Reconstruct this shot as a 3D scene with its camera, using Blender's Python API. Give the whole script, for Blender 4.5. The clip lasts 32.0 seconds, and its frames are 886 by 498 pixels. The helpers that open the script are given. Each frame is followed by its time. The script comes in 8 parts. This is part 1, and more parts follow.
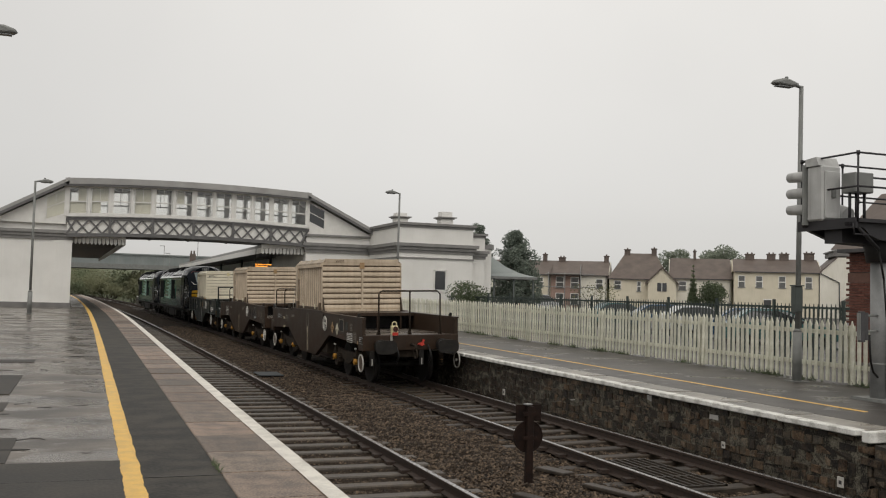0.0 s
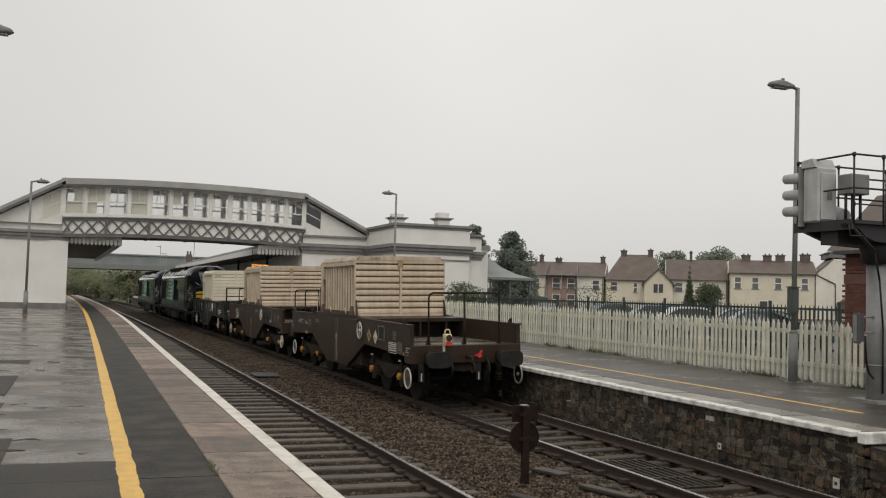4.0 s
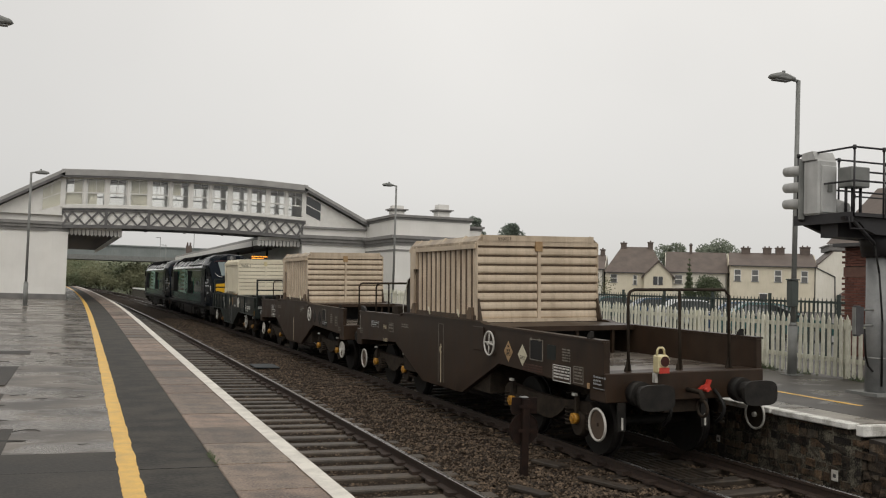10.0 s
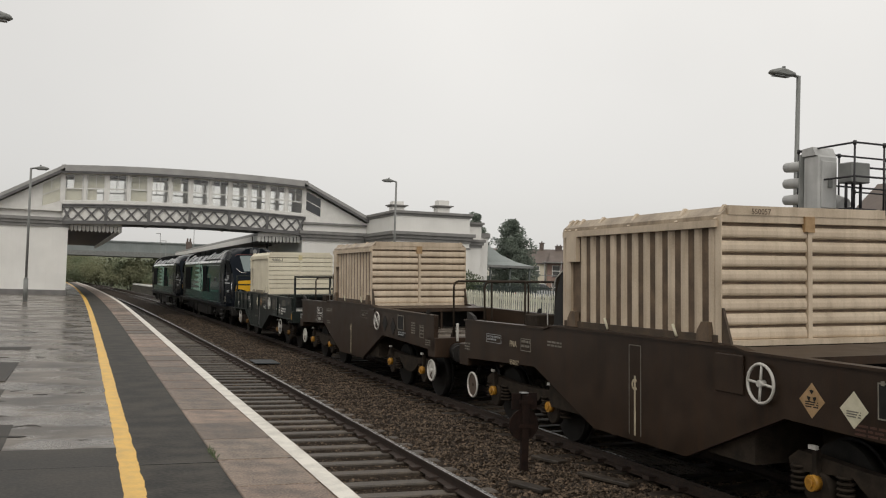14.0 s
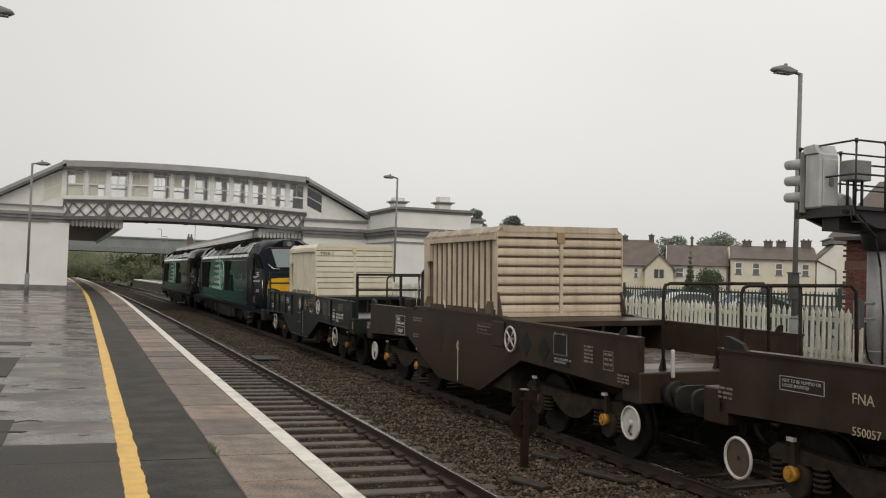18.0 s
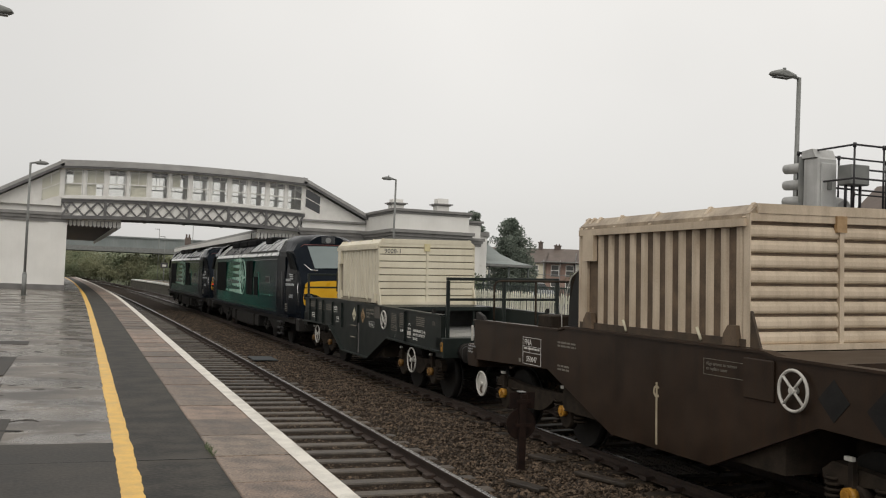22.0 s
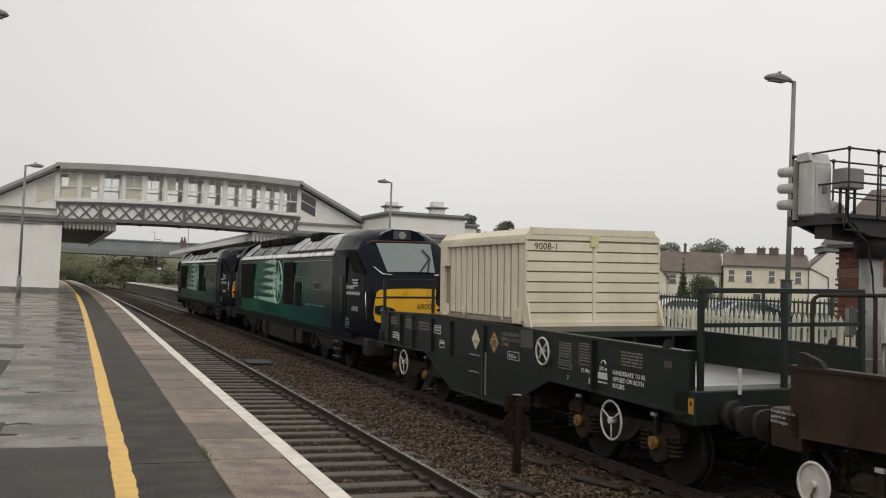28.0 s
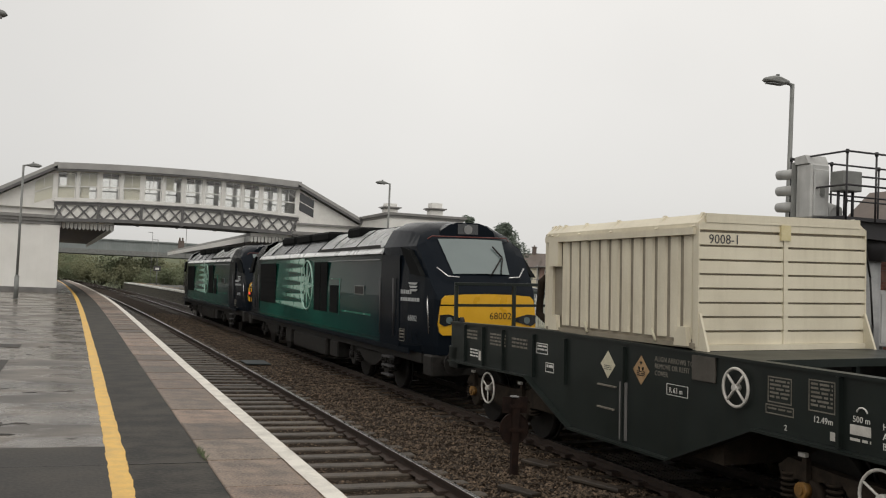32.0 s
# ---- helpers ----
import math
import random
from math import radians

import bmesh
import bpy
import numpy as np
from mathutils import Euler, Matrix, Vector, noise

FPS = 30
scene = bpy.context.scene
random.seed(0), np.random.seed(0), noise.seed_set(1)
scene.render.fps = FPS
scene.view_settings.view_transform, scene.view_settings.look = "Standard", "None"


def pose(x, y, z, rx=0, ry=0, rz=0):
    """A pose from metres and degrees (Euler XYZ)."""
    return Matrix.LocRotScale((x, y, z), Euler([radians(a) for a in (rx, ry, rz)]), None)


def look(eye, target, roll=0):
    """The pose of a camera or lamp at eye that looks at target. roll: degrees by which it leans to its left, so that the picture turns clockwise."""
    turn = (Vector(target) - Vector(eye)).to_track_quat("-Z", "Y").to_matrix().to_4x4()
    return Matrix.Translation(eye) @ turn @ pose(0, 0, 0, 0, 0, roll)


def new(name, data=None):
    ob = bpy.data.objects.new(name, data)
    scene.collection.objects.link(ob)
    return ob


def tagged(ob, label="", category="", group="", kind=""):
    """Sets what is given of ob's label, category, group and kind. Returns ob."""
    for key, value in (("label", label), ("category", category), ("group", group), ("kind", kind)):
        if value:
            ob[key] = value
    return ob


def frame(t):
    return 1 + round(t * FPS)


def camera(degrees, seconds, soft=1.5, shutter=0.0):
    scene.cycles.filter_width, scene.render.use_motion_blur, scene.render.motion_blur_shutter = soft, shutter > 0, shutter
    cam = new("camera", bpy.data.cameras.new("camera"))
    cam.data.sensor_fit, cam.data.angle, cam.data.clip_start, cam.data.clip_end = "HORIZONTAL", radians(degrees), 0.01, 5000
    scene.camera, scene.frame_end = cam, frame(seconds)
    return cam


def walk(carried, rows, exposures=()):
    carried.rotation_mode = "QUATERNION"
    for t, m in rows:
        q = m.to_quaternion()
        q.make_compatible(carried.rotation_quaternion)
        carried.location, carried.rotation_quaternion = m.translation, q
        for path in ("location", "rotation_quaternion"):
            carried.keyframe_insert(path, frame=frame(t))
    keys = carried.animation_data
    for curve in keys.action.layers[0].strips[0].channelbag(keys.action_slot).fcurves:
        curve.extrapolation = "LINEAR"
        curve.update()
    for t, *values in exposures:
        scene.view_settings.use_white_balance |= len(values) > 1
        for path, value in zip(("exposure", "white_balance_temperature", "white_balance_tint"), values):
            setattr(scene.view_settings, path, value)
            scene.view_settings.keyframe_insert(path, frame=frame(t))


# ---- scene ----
EYE = 1.54
BEND = -0.000175        # both tracks bend slowly: x = x0 + BEND * y * y

cam = camera(50.09, 32.0, soft=1.12)
walk(cam, [(t, pose(0, 0, EYE, rx, ry, rz)) for t, rx, ry, rz in (
    (0, 92.744, -1.551, -20.378),
    (0.5, 92.761, -1.606, -20.440),
    (1, 92.754, -1.658, -20.456),
    (1.5, 92.755, -1.628, -20.476),
    (2, 92.758, -1.618, -20.471),
    (2.5, 92.720, -1.570, -20.470),
    (3, 92.749, -1.644, -20.507),
    (3.5, 92.839, -1.645, -20.592),
    (5.5, 92.621, -1.566, -20.510),
    (6, 92.659, -1.571, -20.536),
    (6.5, 92.767, -1.498, -20.539),
    (7, 92.848, -1.495, -20.592),
    (7.5, 92.844, -1.503, -20.602),
    (8, 92.768, -1.567, -20.594),
    (8.5, 92.611, -1.692, -20.602),
    (9, 92.474, -1.755, -20.578),
    (9.5, 92.386, -1.767, -20.575),
    (10, 92.314, -1.749, -20.601),
    (10.5, 92.217, -1.725, -20.580),
    (11, 92.190, -1.697, -20.548),
    (11.5, 92.172, -1.735, -20.547),
    (12, 92.154, -1.788, -20.510),
    (12.5, 92.133, -1.813, -20.525),
    (13, 92.110, -1.736, -20.544),
    (13.5, 92.098, -1.703, -20.580),
    (14, 92.059, -1.735, -20.601),
    (14.5, 92.024, -1.783, -20.577),
    (16.5, 92.011, -1.865, -20.608),
    (17, 91.942, -1.913, -20.594),
    (17.5, 91.869, -1.889, -20.563),
    (18, 91.847, -1.909, -20.546),
    (18.5, 91.925, -1.959, -20.582),
    (19, 92.016, -2.001, -20.651),
    (19.5, 92.132, -2.081, -20.729),
    (20, 92.223, -2.097, -20.758),
    (20.5, 92.172, -2.096, -20.758),
    (21, 92.031, -2.137, -20.741),
    (21.5, 91.941, -2.170, -20.705),
    (22, 91.962, -2.265, -20.679),
    (22.5, 92.066, -2.255, -20.729),
    (23, 92.169, -2.248, -20.770),
    (23.5, 92.216, -2.222, -20.743),
    (24, 92.217, -2.224, -20.777),
    (24.5, 92.205, -2.229, -20.825),
    (25, 92.172, -2.219, -20.847),
    (25.5, 92.150, -2.260, -20.859),
    (27.5, 92.115, -2.333, -20.939),
    (28, 92.160, -2.285, -20.945),
    (28.5, 92.204, -2.250, -20.990),
    (29, 92.231, -2.299, -21.036),
    (29.5, 92.303, -2.283, -21.055),
    (30, 92.334, -2.301, -21.059),
    (30.5, 92.266, -2.455, -21.054),
    (31, 92.193, -2.453, -21.094),
    (31.5, 92.175, -2.463, -21.069),
    (32, 92.244, -2.484, -21.069),
)], exposures=((0, 0.0), (6, 0.0), (14, 0.08), (32, 0.09)))

# metres that the train has rolled, second by second
ROLLED = [-0.01, 0.87, 1.80, 2.86, 3.96, 5.09, 6.29, 7.60, 9.00, 10.48, 12.02, 13.64, 15.34, 17.12, 18.96, 20.84, 22.71, 24.55, 26.35, 28.09, 29.75, 31.38, 32.97, 34.47, 35.92, 37.31, 38.59, 39.84, 41.09, 42.31, 43.46, 44.55, 45.57]

# ---- overcast daylight ----
world = bpy.data.worlds.new("overcast")
scene.world = world
world.use_nodes = True


def sky_nodes():
    nt = world.node_tree
    nt.nodes.clear()
    n, l = nt.nodes.new, nt.links.new
    out, bg = n("ShaderNodeOutputWorld"), n("ShaderNodeBackground")
    co, sep = n("ShaderNodeTexCoord"), n("ShaderNodeSeparateXYZ")
    sky = n("ShaderNodeTexSky")
    sky.sky_type, sky.sun_disc = "NISHITA", False
    sky.sun_elevation, sky.sun_rotation = radians(42), radians(200)
    grey = n("ShaderNodeHueSaturation")
    grey.inputs["Saturation"].default_value = 0.05
    ramp = n("ShaderNodeValToRGB")
    e = ramp.color_ramp.elements
    e[0].position, e[0].color = 0.0, (0.378, 0.366, 0.342, 1)
    e[1].position, e[1].color = 1.0, (1.02, 0.975, 0.905, 1)
    mid = e.new(0.30)
    mid.color = (0.645, 0.625, 0.592, 1)
    cloud = n("ShaderNodeTexNoise")
    cloud.inputs["Scale"].default_value, cloud.inputs["Detail"].default_value = 1.6, 5
    band = n("ShaderNodeMapRange")
    band.inputs["To Min"].default_value, band.inputs["To Max"].default_value = 0.80, 1.17
    mul, mix = n("ShaderNodeMixRGB"), n("ShaderNodeMixRGB")
    mul.blend_type, mul.inputs[0].default_value = "MULTIPLY", 1
    mix.inputs[0].default_value = 0.04
    l(co.outputs["Generated"], sep.inputs[0])
    l(sep.outputs["Z"], ramp.inputs[0])
    l(co.outputs["Generated"], cloud.inputs["Vector"])
    l(cloud.outputs["Fac"], band.inputs["Value"])
    thick, deep = n("ShaderNodeMapRange"), n("ShaderNodeMath")
    thick.interpolation_type = "SMOOTHSTEP"
    thick.inputs["From Min"].default_value, thick.inputs["From Max"].default_value = -0.15, 0.38
    thick.inputs["To Min"].default_value, thick.inputs["To Max"].default_value = 0.85, 1.0
    l(sep.outputs["X"], thick.inputs["Value"])
    deep.operation = "MULTIPLY"
    l(thick.outputs[0], deep.inputs[0])
    l(ramp.outputs[0], mul.inputs[1])
    l(band.outputs[0], deep.inputs[1])
    l(deep.outputs[0], mul.inputs[2])
    l(sky.outputs[0], grey.inputs["Color"])
    l(mul.outputs[0], mix.inputs[1])
    l(grey.outputs[0], mix.inputs[2])
    l(mix.outputs[0], bg.inputs["Color"])
    bg.inputs["Strength"].default_value = 1.0
    l(bg.outputs[0], out.inputs[0])


sky_nodes()
sun = new("sun", bpy.data.lights.new("sun", "SUN"))
sun.data.energy, sun.data.angle, sun.data.color = 0.62, radians(40), (1.0, 0.96, 0.9)
sun.matrix_basis = look((-20, -40, 45), (0, 0, 0))

# ---- materials ----


def surface(name, a, b, rough=0.7, scale=3.0, bump=0.1, metal=0.0, fine=60.0, wet=0.0, streak=0.0, stain=None, each=0.0, spec=0.5, bias=0.5, stretch=None, grain=0.35, alt=None, span=0.45):
    """A worn surface: two colours mixed by broad patches and fine grain, with relief; wet: share of it that lies smooth and wet;
    streak: strength of run marks down the face; each: how far pieces differ from one another; alt: a colour that some pieces lean to."""
    m = bpy.data.materials.new(name)
    m.use_nodes = True
    nt = m.node_tree
    n, l = nt.nodes.new, nt.links.new
    p = nt.nodes["Principled BSDF"]
    co = n("ShaderNodeTexCoord")
    big, small = n("ShaderNodeTexNoise"), n("ShaderNodeTexNoise")
    big.inputs["Scale"].default_value, big.inputs["Detail"].default_value = scale, 6
    small.inputs["Scale"].default_value, small.inputs["Detail"].default_value = fine, 3
    where = co.outputs["Object"]
    if stretch:
        st = n("ShaderNodeMapping")
        st.inputs["Scale"].default_value = stretch
        l(where, st.inputs[0])
        where = st.outputs[0]
    l(where, big.inputs["Vector"])
    l(co.outputs["Object"], small.inputs["Vector"])
    add = n("ShaderNodeMath")
    add.operation = "MULTIPLY_ADD"
    add.inputs[1].default_value = grain
    bias += 0.5 * (grain - 0.35)
    l(small.outputs["Fac"], add.inputs[0])
    l(big.outputs["Fac"], add.inputs[2])
    ramp = n("ShaderNodeMapRange")
    ramp.inputs["From Min"].default_value, ramp.inputs["From Max"].default_value = bias + 0.175 - span / 2, bias + 0.175 + span / 2
    l(add.outputs[0], ramp.inputs["Value"])
    mix = n("ShaderNodeMixRGB")
    mix.inputs[1].default_value, mix.inputs[2].default_value = (*a, 1), (*b, 1)
    l(ramp.outputs[0], mix.inputs[0])
    colour = mix.outputs[0]
    if streak or stain:
        mp, run, cut, over = n("ShaderNodeMapping"), n("ShaderNodeTexNoise"), n("ShaderNodeMapRange"), n("ShaderNodeMixRGB")
        mp.inputs["Scale"].default_value = (7, 7, 0.5)
        run.inputs["Scale"].default_value, run.inputs["Detail"].default_value = 1.6, 5
        cut.inputs["From Min"].default_value, cut.inputs["From Max"].default_value = 0.48, 0.78
        cut.inputs["To Max"].default_value = streak or 0.5
        over.inputs[2].default_value = (*(stain or (0.05, 0.04, 0.03)), 1)
        l(co.outputs["Object"], mp.inputs[0])
        l(mp.outputs[0], run.inputs["Vector"])
        l(run.outputs["Fac"], cut.inputs["Value"])
        l(cut.outputs[0], over.inputs[0])
        l(colour, over.inputs[1])
        colour = over.outputs[0]
    if alt:
        inf, frac, lean = n("ShaderNodeObjectInfo"), n("ShaderNodeMath"), n("ShaderNodeMixRGB")
        sc = n("ShaderNodeMath")
        sc.operation, sc.inputs[1].default_value = "MULTIPLY", 17.3
        frac.operation = "FRACT"
        l(inf.outputs["Random"], sc.inputs[0])
        l(sc.outputs[0], frac.inputs[0])
        lean.blend_type = "MULTIPLY"
        lean.inputs[2].default_value = (*alt, 1)
        l(frac.outputs[0], lean.inputs[0])
        l(colour, lean.inputs[1])
        colour = lean.outputs[0]
    if each:
        info, mr, hsv = n("ShaderNodeObjectInfo"), n("ShaderNodeMapRange"), n("ShaderNodeHueSaturation")
        mr.inputs["To Min"].default_value, mr.inputs["To Max"].default_value = 1 - each, 1 + each
        l(info.outputs["Random"], mr.inputs["Value"])
        l(mr.outputs[0], hsv.inputs["Value"])
        l(colour, hsv.inputs["Color"])
        colour = hsv.outputs[0]
    l(colour, p.inputs["Base Color"])
    p.inputs["Metallic"].default_value = metal
    p.inputs["Specular IOR Level"].default_value = spec
    rr = n("ShaderNodeMapRange")
    if wet:
        pud = n("ShaderNodeTexNoise")
        pud.inputs["Scale"].default_value, pud.inputs["Detail"].default_value = 0.9, 7
        wm = n("ShaderNodeMapping")
        wm.inputs["Scale"].default_value = (0.9, 1.3, 1)
        l(co.outputs["Object"], wm.inputs[0])
        l(wm.outputs[0], pud.inputs["Vector"])
        rr.inputs["From Min"].default_value, rr.inputs["From Max"].default_value = 0.62 - wet * 0.3, 0.70 - wet * 0.3
        rr.inputs["To Min"].default_value, rr.inputs["To Max"].default_value = rough, 0.16
        l(pud.outputs["Fac"], rr.inputs["Value"])
    else:
        rr.inputs["To Min"].default_value, rr.inputs["To Max"].default_value = max(rough - 0.12, 0.03), min(rough + 0.1, 1)
        l(big.outputs["Fac"], rr.inputs["Value"])
    l(rr.outputs[0], p.inputs["Roughness"])
    if bump:
        bp = n("ShaderNodeBump")
        bp.inputs["Strength"].default_value, bp.inputs["Distance"].default_value = bump, 0.02
        l(add.outputs[0], bp.inputs["Height"])
        l(bp.outputs[0], p.inputs["Normal"])
    return m


def glass(name, tint=(0.5, 0.6, 0.62), rough=0.05, clear=0.0):
    m = surface(name, tint, tuple(c * 0.85 for c in tint), rough, 1.0, 0.0, spec=0.8)
    m.node_tree.nodes["Principled BSDF"].inputs["Transmission Weight"].default_value = clear
    return m


def glow(name, colour, power):
    m = bpy.data.materials.new(name)
    m.use_nodes = True
    p = m.node_tree.nodes["Principled BSDF"]
    p.inputs["Base Color"].default_value = (*colour, 1)
    p.inputs["Emission Color"].default_value = (*colour, 1)
    p.inputs["Emission Strength"].default_value = power
    return m


M = {}
M["tarmac_wet"] = surface("wet_worn_tarmac", (0.040, 0.033, 0.0265), (0.142, 0.119, 0.096), 0.45, 1.1, 0.22, fine=38, wet=0.55, stretch=(1.1, 1.3, 1), grain=0.45, span=0.3)
M["tarmac"] = surface("dark_tarmac", (0.010, 0.009, 0.0075), (0.055, 0.049, 0.041), 0.65, 2.4, 0.3, fine=30, spec=0.2, grain=0.4, span=0.26)
M["tarmac_far"] = surface("grey_tarmac", (0.022, 0.0185, 0.015), (0.066, 0.057, 0.048), 0.48, 0.9, 0.14, fine=50, wet=0.14, grain=0.5, span=0.32)
M["coping"] = surface("concrete_coping_slab", (0.058, 0.042, 0.033), (0.31, 0.222, 0.168), 0.5, 3.0, 0.3, fine=55, each=0.42, spec=0.3, grain=1.1, alt=(0.62, 0.68, 0.70))
M["edge_slab"] = surface("pale_damp_edge_slab", (0.11, 0.10, 0.085), (0.26, 0.24, 0.205), 0.4, 2.5, 0.2, fine=50, each=0.25, grain=0.8, wet=0.3)
M["white_line"] = surface("worn_white_line", (0.36, 0.34, 0.30), (0.70, 0.67, 0.60), 0.55, 4, 0.1, bias=0.38)
M["yellow_line"] = surface("worn_yellow_line", (0.46, 0.28, 0.06), (0.72, 0.44, 0.09), 0.5, 5, 0.12, bias=0.38)
M["ballast"] = surface("ballast_bed", (0.006, 0.0042, 0.003), (0.042, 0.029, 0.019), 0.95, 20, 0.8, fine=60, grain=0.8, spec=0.1)
M["stone_chip"] = surface("ballast_stone", (0.020, 0.0142, 0.0095), (0.108, 0.077, 0.052), 0.6, 9, 0.1, fine=50, spec=0.2)
M["sleeper"] = surface("weathered_sleeper", (0.030, 0.025, 0.0195), (0.105, 0.090, 0.073), 0.55, 6, 0.3, each=0.35, grain=0.7, alt=(0.9, 0.8, 0.7))
M["sleeper_dark"] = surface("oily_timber_sleeper", (0.014, 0.010, 0.007), (0.052, 0.039, 0.027), 0.6, 5, 0.2, each=0.2)
M["rail_rust"] = surface("rusty_rail_side", (0.02, 0.013, 0.010), (0.05, 0.03, 0.02), 0.75, 20, 0.2)
M["rail_top"] = surface("polished_rail_head", (0.30, 0.29, 0.28), (0.42, 0.41, 0.40), 0.28, 30, 0.0, metal=1.0)
M["wall_stone"] = surface("dark_rubble_stone", (0.007, 0.0056, 0.0038), (0.088, 0.066, 0.043), 0.75, 8, 1.0, fine=40, each=0.75, grain=0.7, alt=(1.0, 0.78, 0.62), span=0.4, streak=0.5, stain=(0.15, 0.14, 0.11))
M["mortar"] = surface("dark_mortar", (0.012, 0.010, 0.007), (0.20, 0.18, 0.135), 0.9, 6, 0.6, fine=40, grain=0.7, bias=0.60, span=0.4)
M["white_stone"] = surface("limewashed_stone", (0.25, 0.24, 0.22), (0.5, 0.48, 0.45), 0.8, 9, 0.5)
M["edge_white"] = surface("flaking_white_edge", (0.20, 0.185, 0.155), (0.72, 0.71, 0.67), 0.55, 3.5, 0.1, bias=0.40, span=0.3)
M["fence"] = surface("dirty_white_pale", (0.49, 0.478, 0.375), (0.775, 0.765, 0.65), 0.6, 5, 0.08, each=0.14, streak=0.65, stain=(0.17, 0.165, 0.085))
M["render_white"] = surface("white_painted_render", (0.70, 0.685, 0.645), (0.80, 0.785, 0.745), 0.6, 0.8, 0.05, streak=0.07, stain=(0.45, 0.44, 0.40))
M["render_grey"] = surface("grey_painted_moulding", (0.18, 0.174, 0.165), (0.25, 0.243, 0.232), 0.55, 2, 0.05)
M["plinth"] = surface("grey_plinth", (0.12, 0.115, 0.11), (0.2, 0.19, 0.18), 0.6, 2, 0.1)
M["white_paint"] = surface("white_gloss_paint", (0.67, 0.655, 0.615), (0.78, 0.765, 0.725), 0.4, 3, 0.03)
M["steel_dark"] = surface("dark_grey_painted_steel", (0.035, 0.034, 0.036), (0.07, 0.068, 0.07), 0.5, 4, 0.05)
M["steel_black"] = surface("sooty_black_steel", (0.010, 0.009, 0.011), (0.024, 0.022, 0.024), 0.55, 4, 0.05)
M["girder_grey"] = surface("grey_girder_paint", (0.085, 0.083, 0.082), (0.135, 0.132, 0.130), 0.5, 3, 0.05)
M["steel_mid"] = surface("mid_grey_painted_steel", (0.15, 0.155, 0.148), (0.225, 0.228, 0.215), 0.5, 4, 0.05)
M["steel_light"] = surface("galvanised_steel", (0.20, 0.205, 0.205), (0.31, 0.31, 0.305), 0.5, 5, 0.05, metal=0.25)
M["roof_felt"] = surface("grey_roof_sheet", (0.27, 0.263, 0.252), (0.38, 0.37, 0.355), 0.5, 1.2, 0.05)
M["window_pane"] = glass("clear_window", (0.97, 0.97, 0.95), 0.02, 1.0)
M["window_dark"] = glass("dark_window", (0.02, 0.022, 0.024), 0.06)
M["window_mid"] = glass("curtained_window", (0.10, 0.10, 0.095), 0.08)
M["blind"] = surface("pale_board", (0.60, 0.58, 0.475), (0.71, 0.69, 0.58), 0.6, 2, 0.03)
M["brick"] = surface("red_brick", (0.085, 0.034, 0.025), (0.16, 0.062, 0.043), 0.8, 6, 0.3, fine=50, each=0.3)
# brick red greyed and lightened, so distant haze sits in the colour
M["brick_wall"] = surface("haze_paled_red_brick", (0.27, 0.18, 0.145), (0.36, 0.25, 0.205), 0.8, 5, 0.2)
M["slate"] = surface("brown_slate_roof", (0.088, 0.068, 0.057), (0.148, 0.117, 0.099), 0.6, 0.9, 0.2, fine=9)
M["cream"] = surface("cream_house_render", (0.60, 0.545, 0.42), (0.70, 0.64, 0.51), 0.7, 0.7, 0.05, streak=0.2, stain=(0.3, 0.27, 0.2))
M["cream_white"] = surface("white_house_render", (0.65, 0.62, 0.53), (0.75, 0.72, 0.64), 0.7, 0.7, 0.05, streak=0.2, stain=(0.36, 0.33, 0.27))
M["chimney"] = surface("sooty_chimney_brick", (0.085, 0.066, 0.057), (0.15, 0.118, 0.10), 0.8, 3, 0.2)
M["leaf"] = surface("wet_leaf", (0.085, 0.11, 0.06), (0.15, 0.18, 0.10), 0.7, 4, 0.0, each=0.25)
M["leaf_dark"] = surface("dark_leaf", (0.14, 0.17, 0.14), (0.23, 0.265, 0.215), 0.8, 4, 0.0)
M["leaf_pale"] = surface("yellowing_leaf", (0.085, 0.095, 0.038), (0.17, 0.17, 0.07), 0.6, 4, 0.0)
# leaf green lightened for distance: haze painted into the colour
M["leaf_far"] = surface("haze_paled_leaf", (0.20, 0.23, 0.175), (0.29, 0.32, 0.25), 0.8, 2, 0.0)
M["bark"] = surface("bark", (0.03, 0.024, 0.018), (0.08, 0.065, 0.05), 0.9, 8, 0.4)
M["earth"] = surface("wet_earth_and_gravel", (0.045, 0.04, 0.033), (0.09, 0.08, 0.066), 0.7, 0.4, 0.3)
# rolling stock
M["wagon_brown"] = surface("dirty_brown_wagon_paint", (0.019, 0.0117, 0.0072), (0.044, 0.0278, 0.0182), 0.42, 2.6, 0.05, streak=0.45, stain=(0.046, 0.022, 0.010), spec=0.25)
M["wagon_green"] = surface("dark_green_wagon_paint", (0.0085, 0.0122, 0.0108), (0.0145, 0.0200, 0.0175), 0.42, 2.2, 0.03, streak=0.25, stain=(0.022, 0.02, 0.015), spec=0.3)
M["underframe"] = surface("grimy_underframe", (0.018, 0.0143, 0.011), (0.045, 0.034, 0.025), 0.85, 7, 0.2, spec=0.12)
M["deck_wet"] = surface("wet_steel_deck", (0.34, 0.345, 0.34), (0.58, 0.58, 0.57), 0.34, 3, 0.04, metal=0.85)
M["deck_brown"] = surface("wet_brown_deck_plate", (0.068, 0.056, 0.046), (0.20, 0.172, 0.142), 0.3, 1.6, 0.06, wet=0.4, spec=0.5)
M["faded_red"] = surface("faded_red_stencil", (0.055, 0.023, 0.015), (0.08, 0.032, 0.021), 0.6, 9, 0.0)
M["lens_dark"] = glass("dark_red_lens", (0.05, 0.012, 0.008), 0.1)
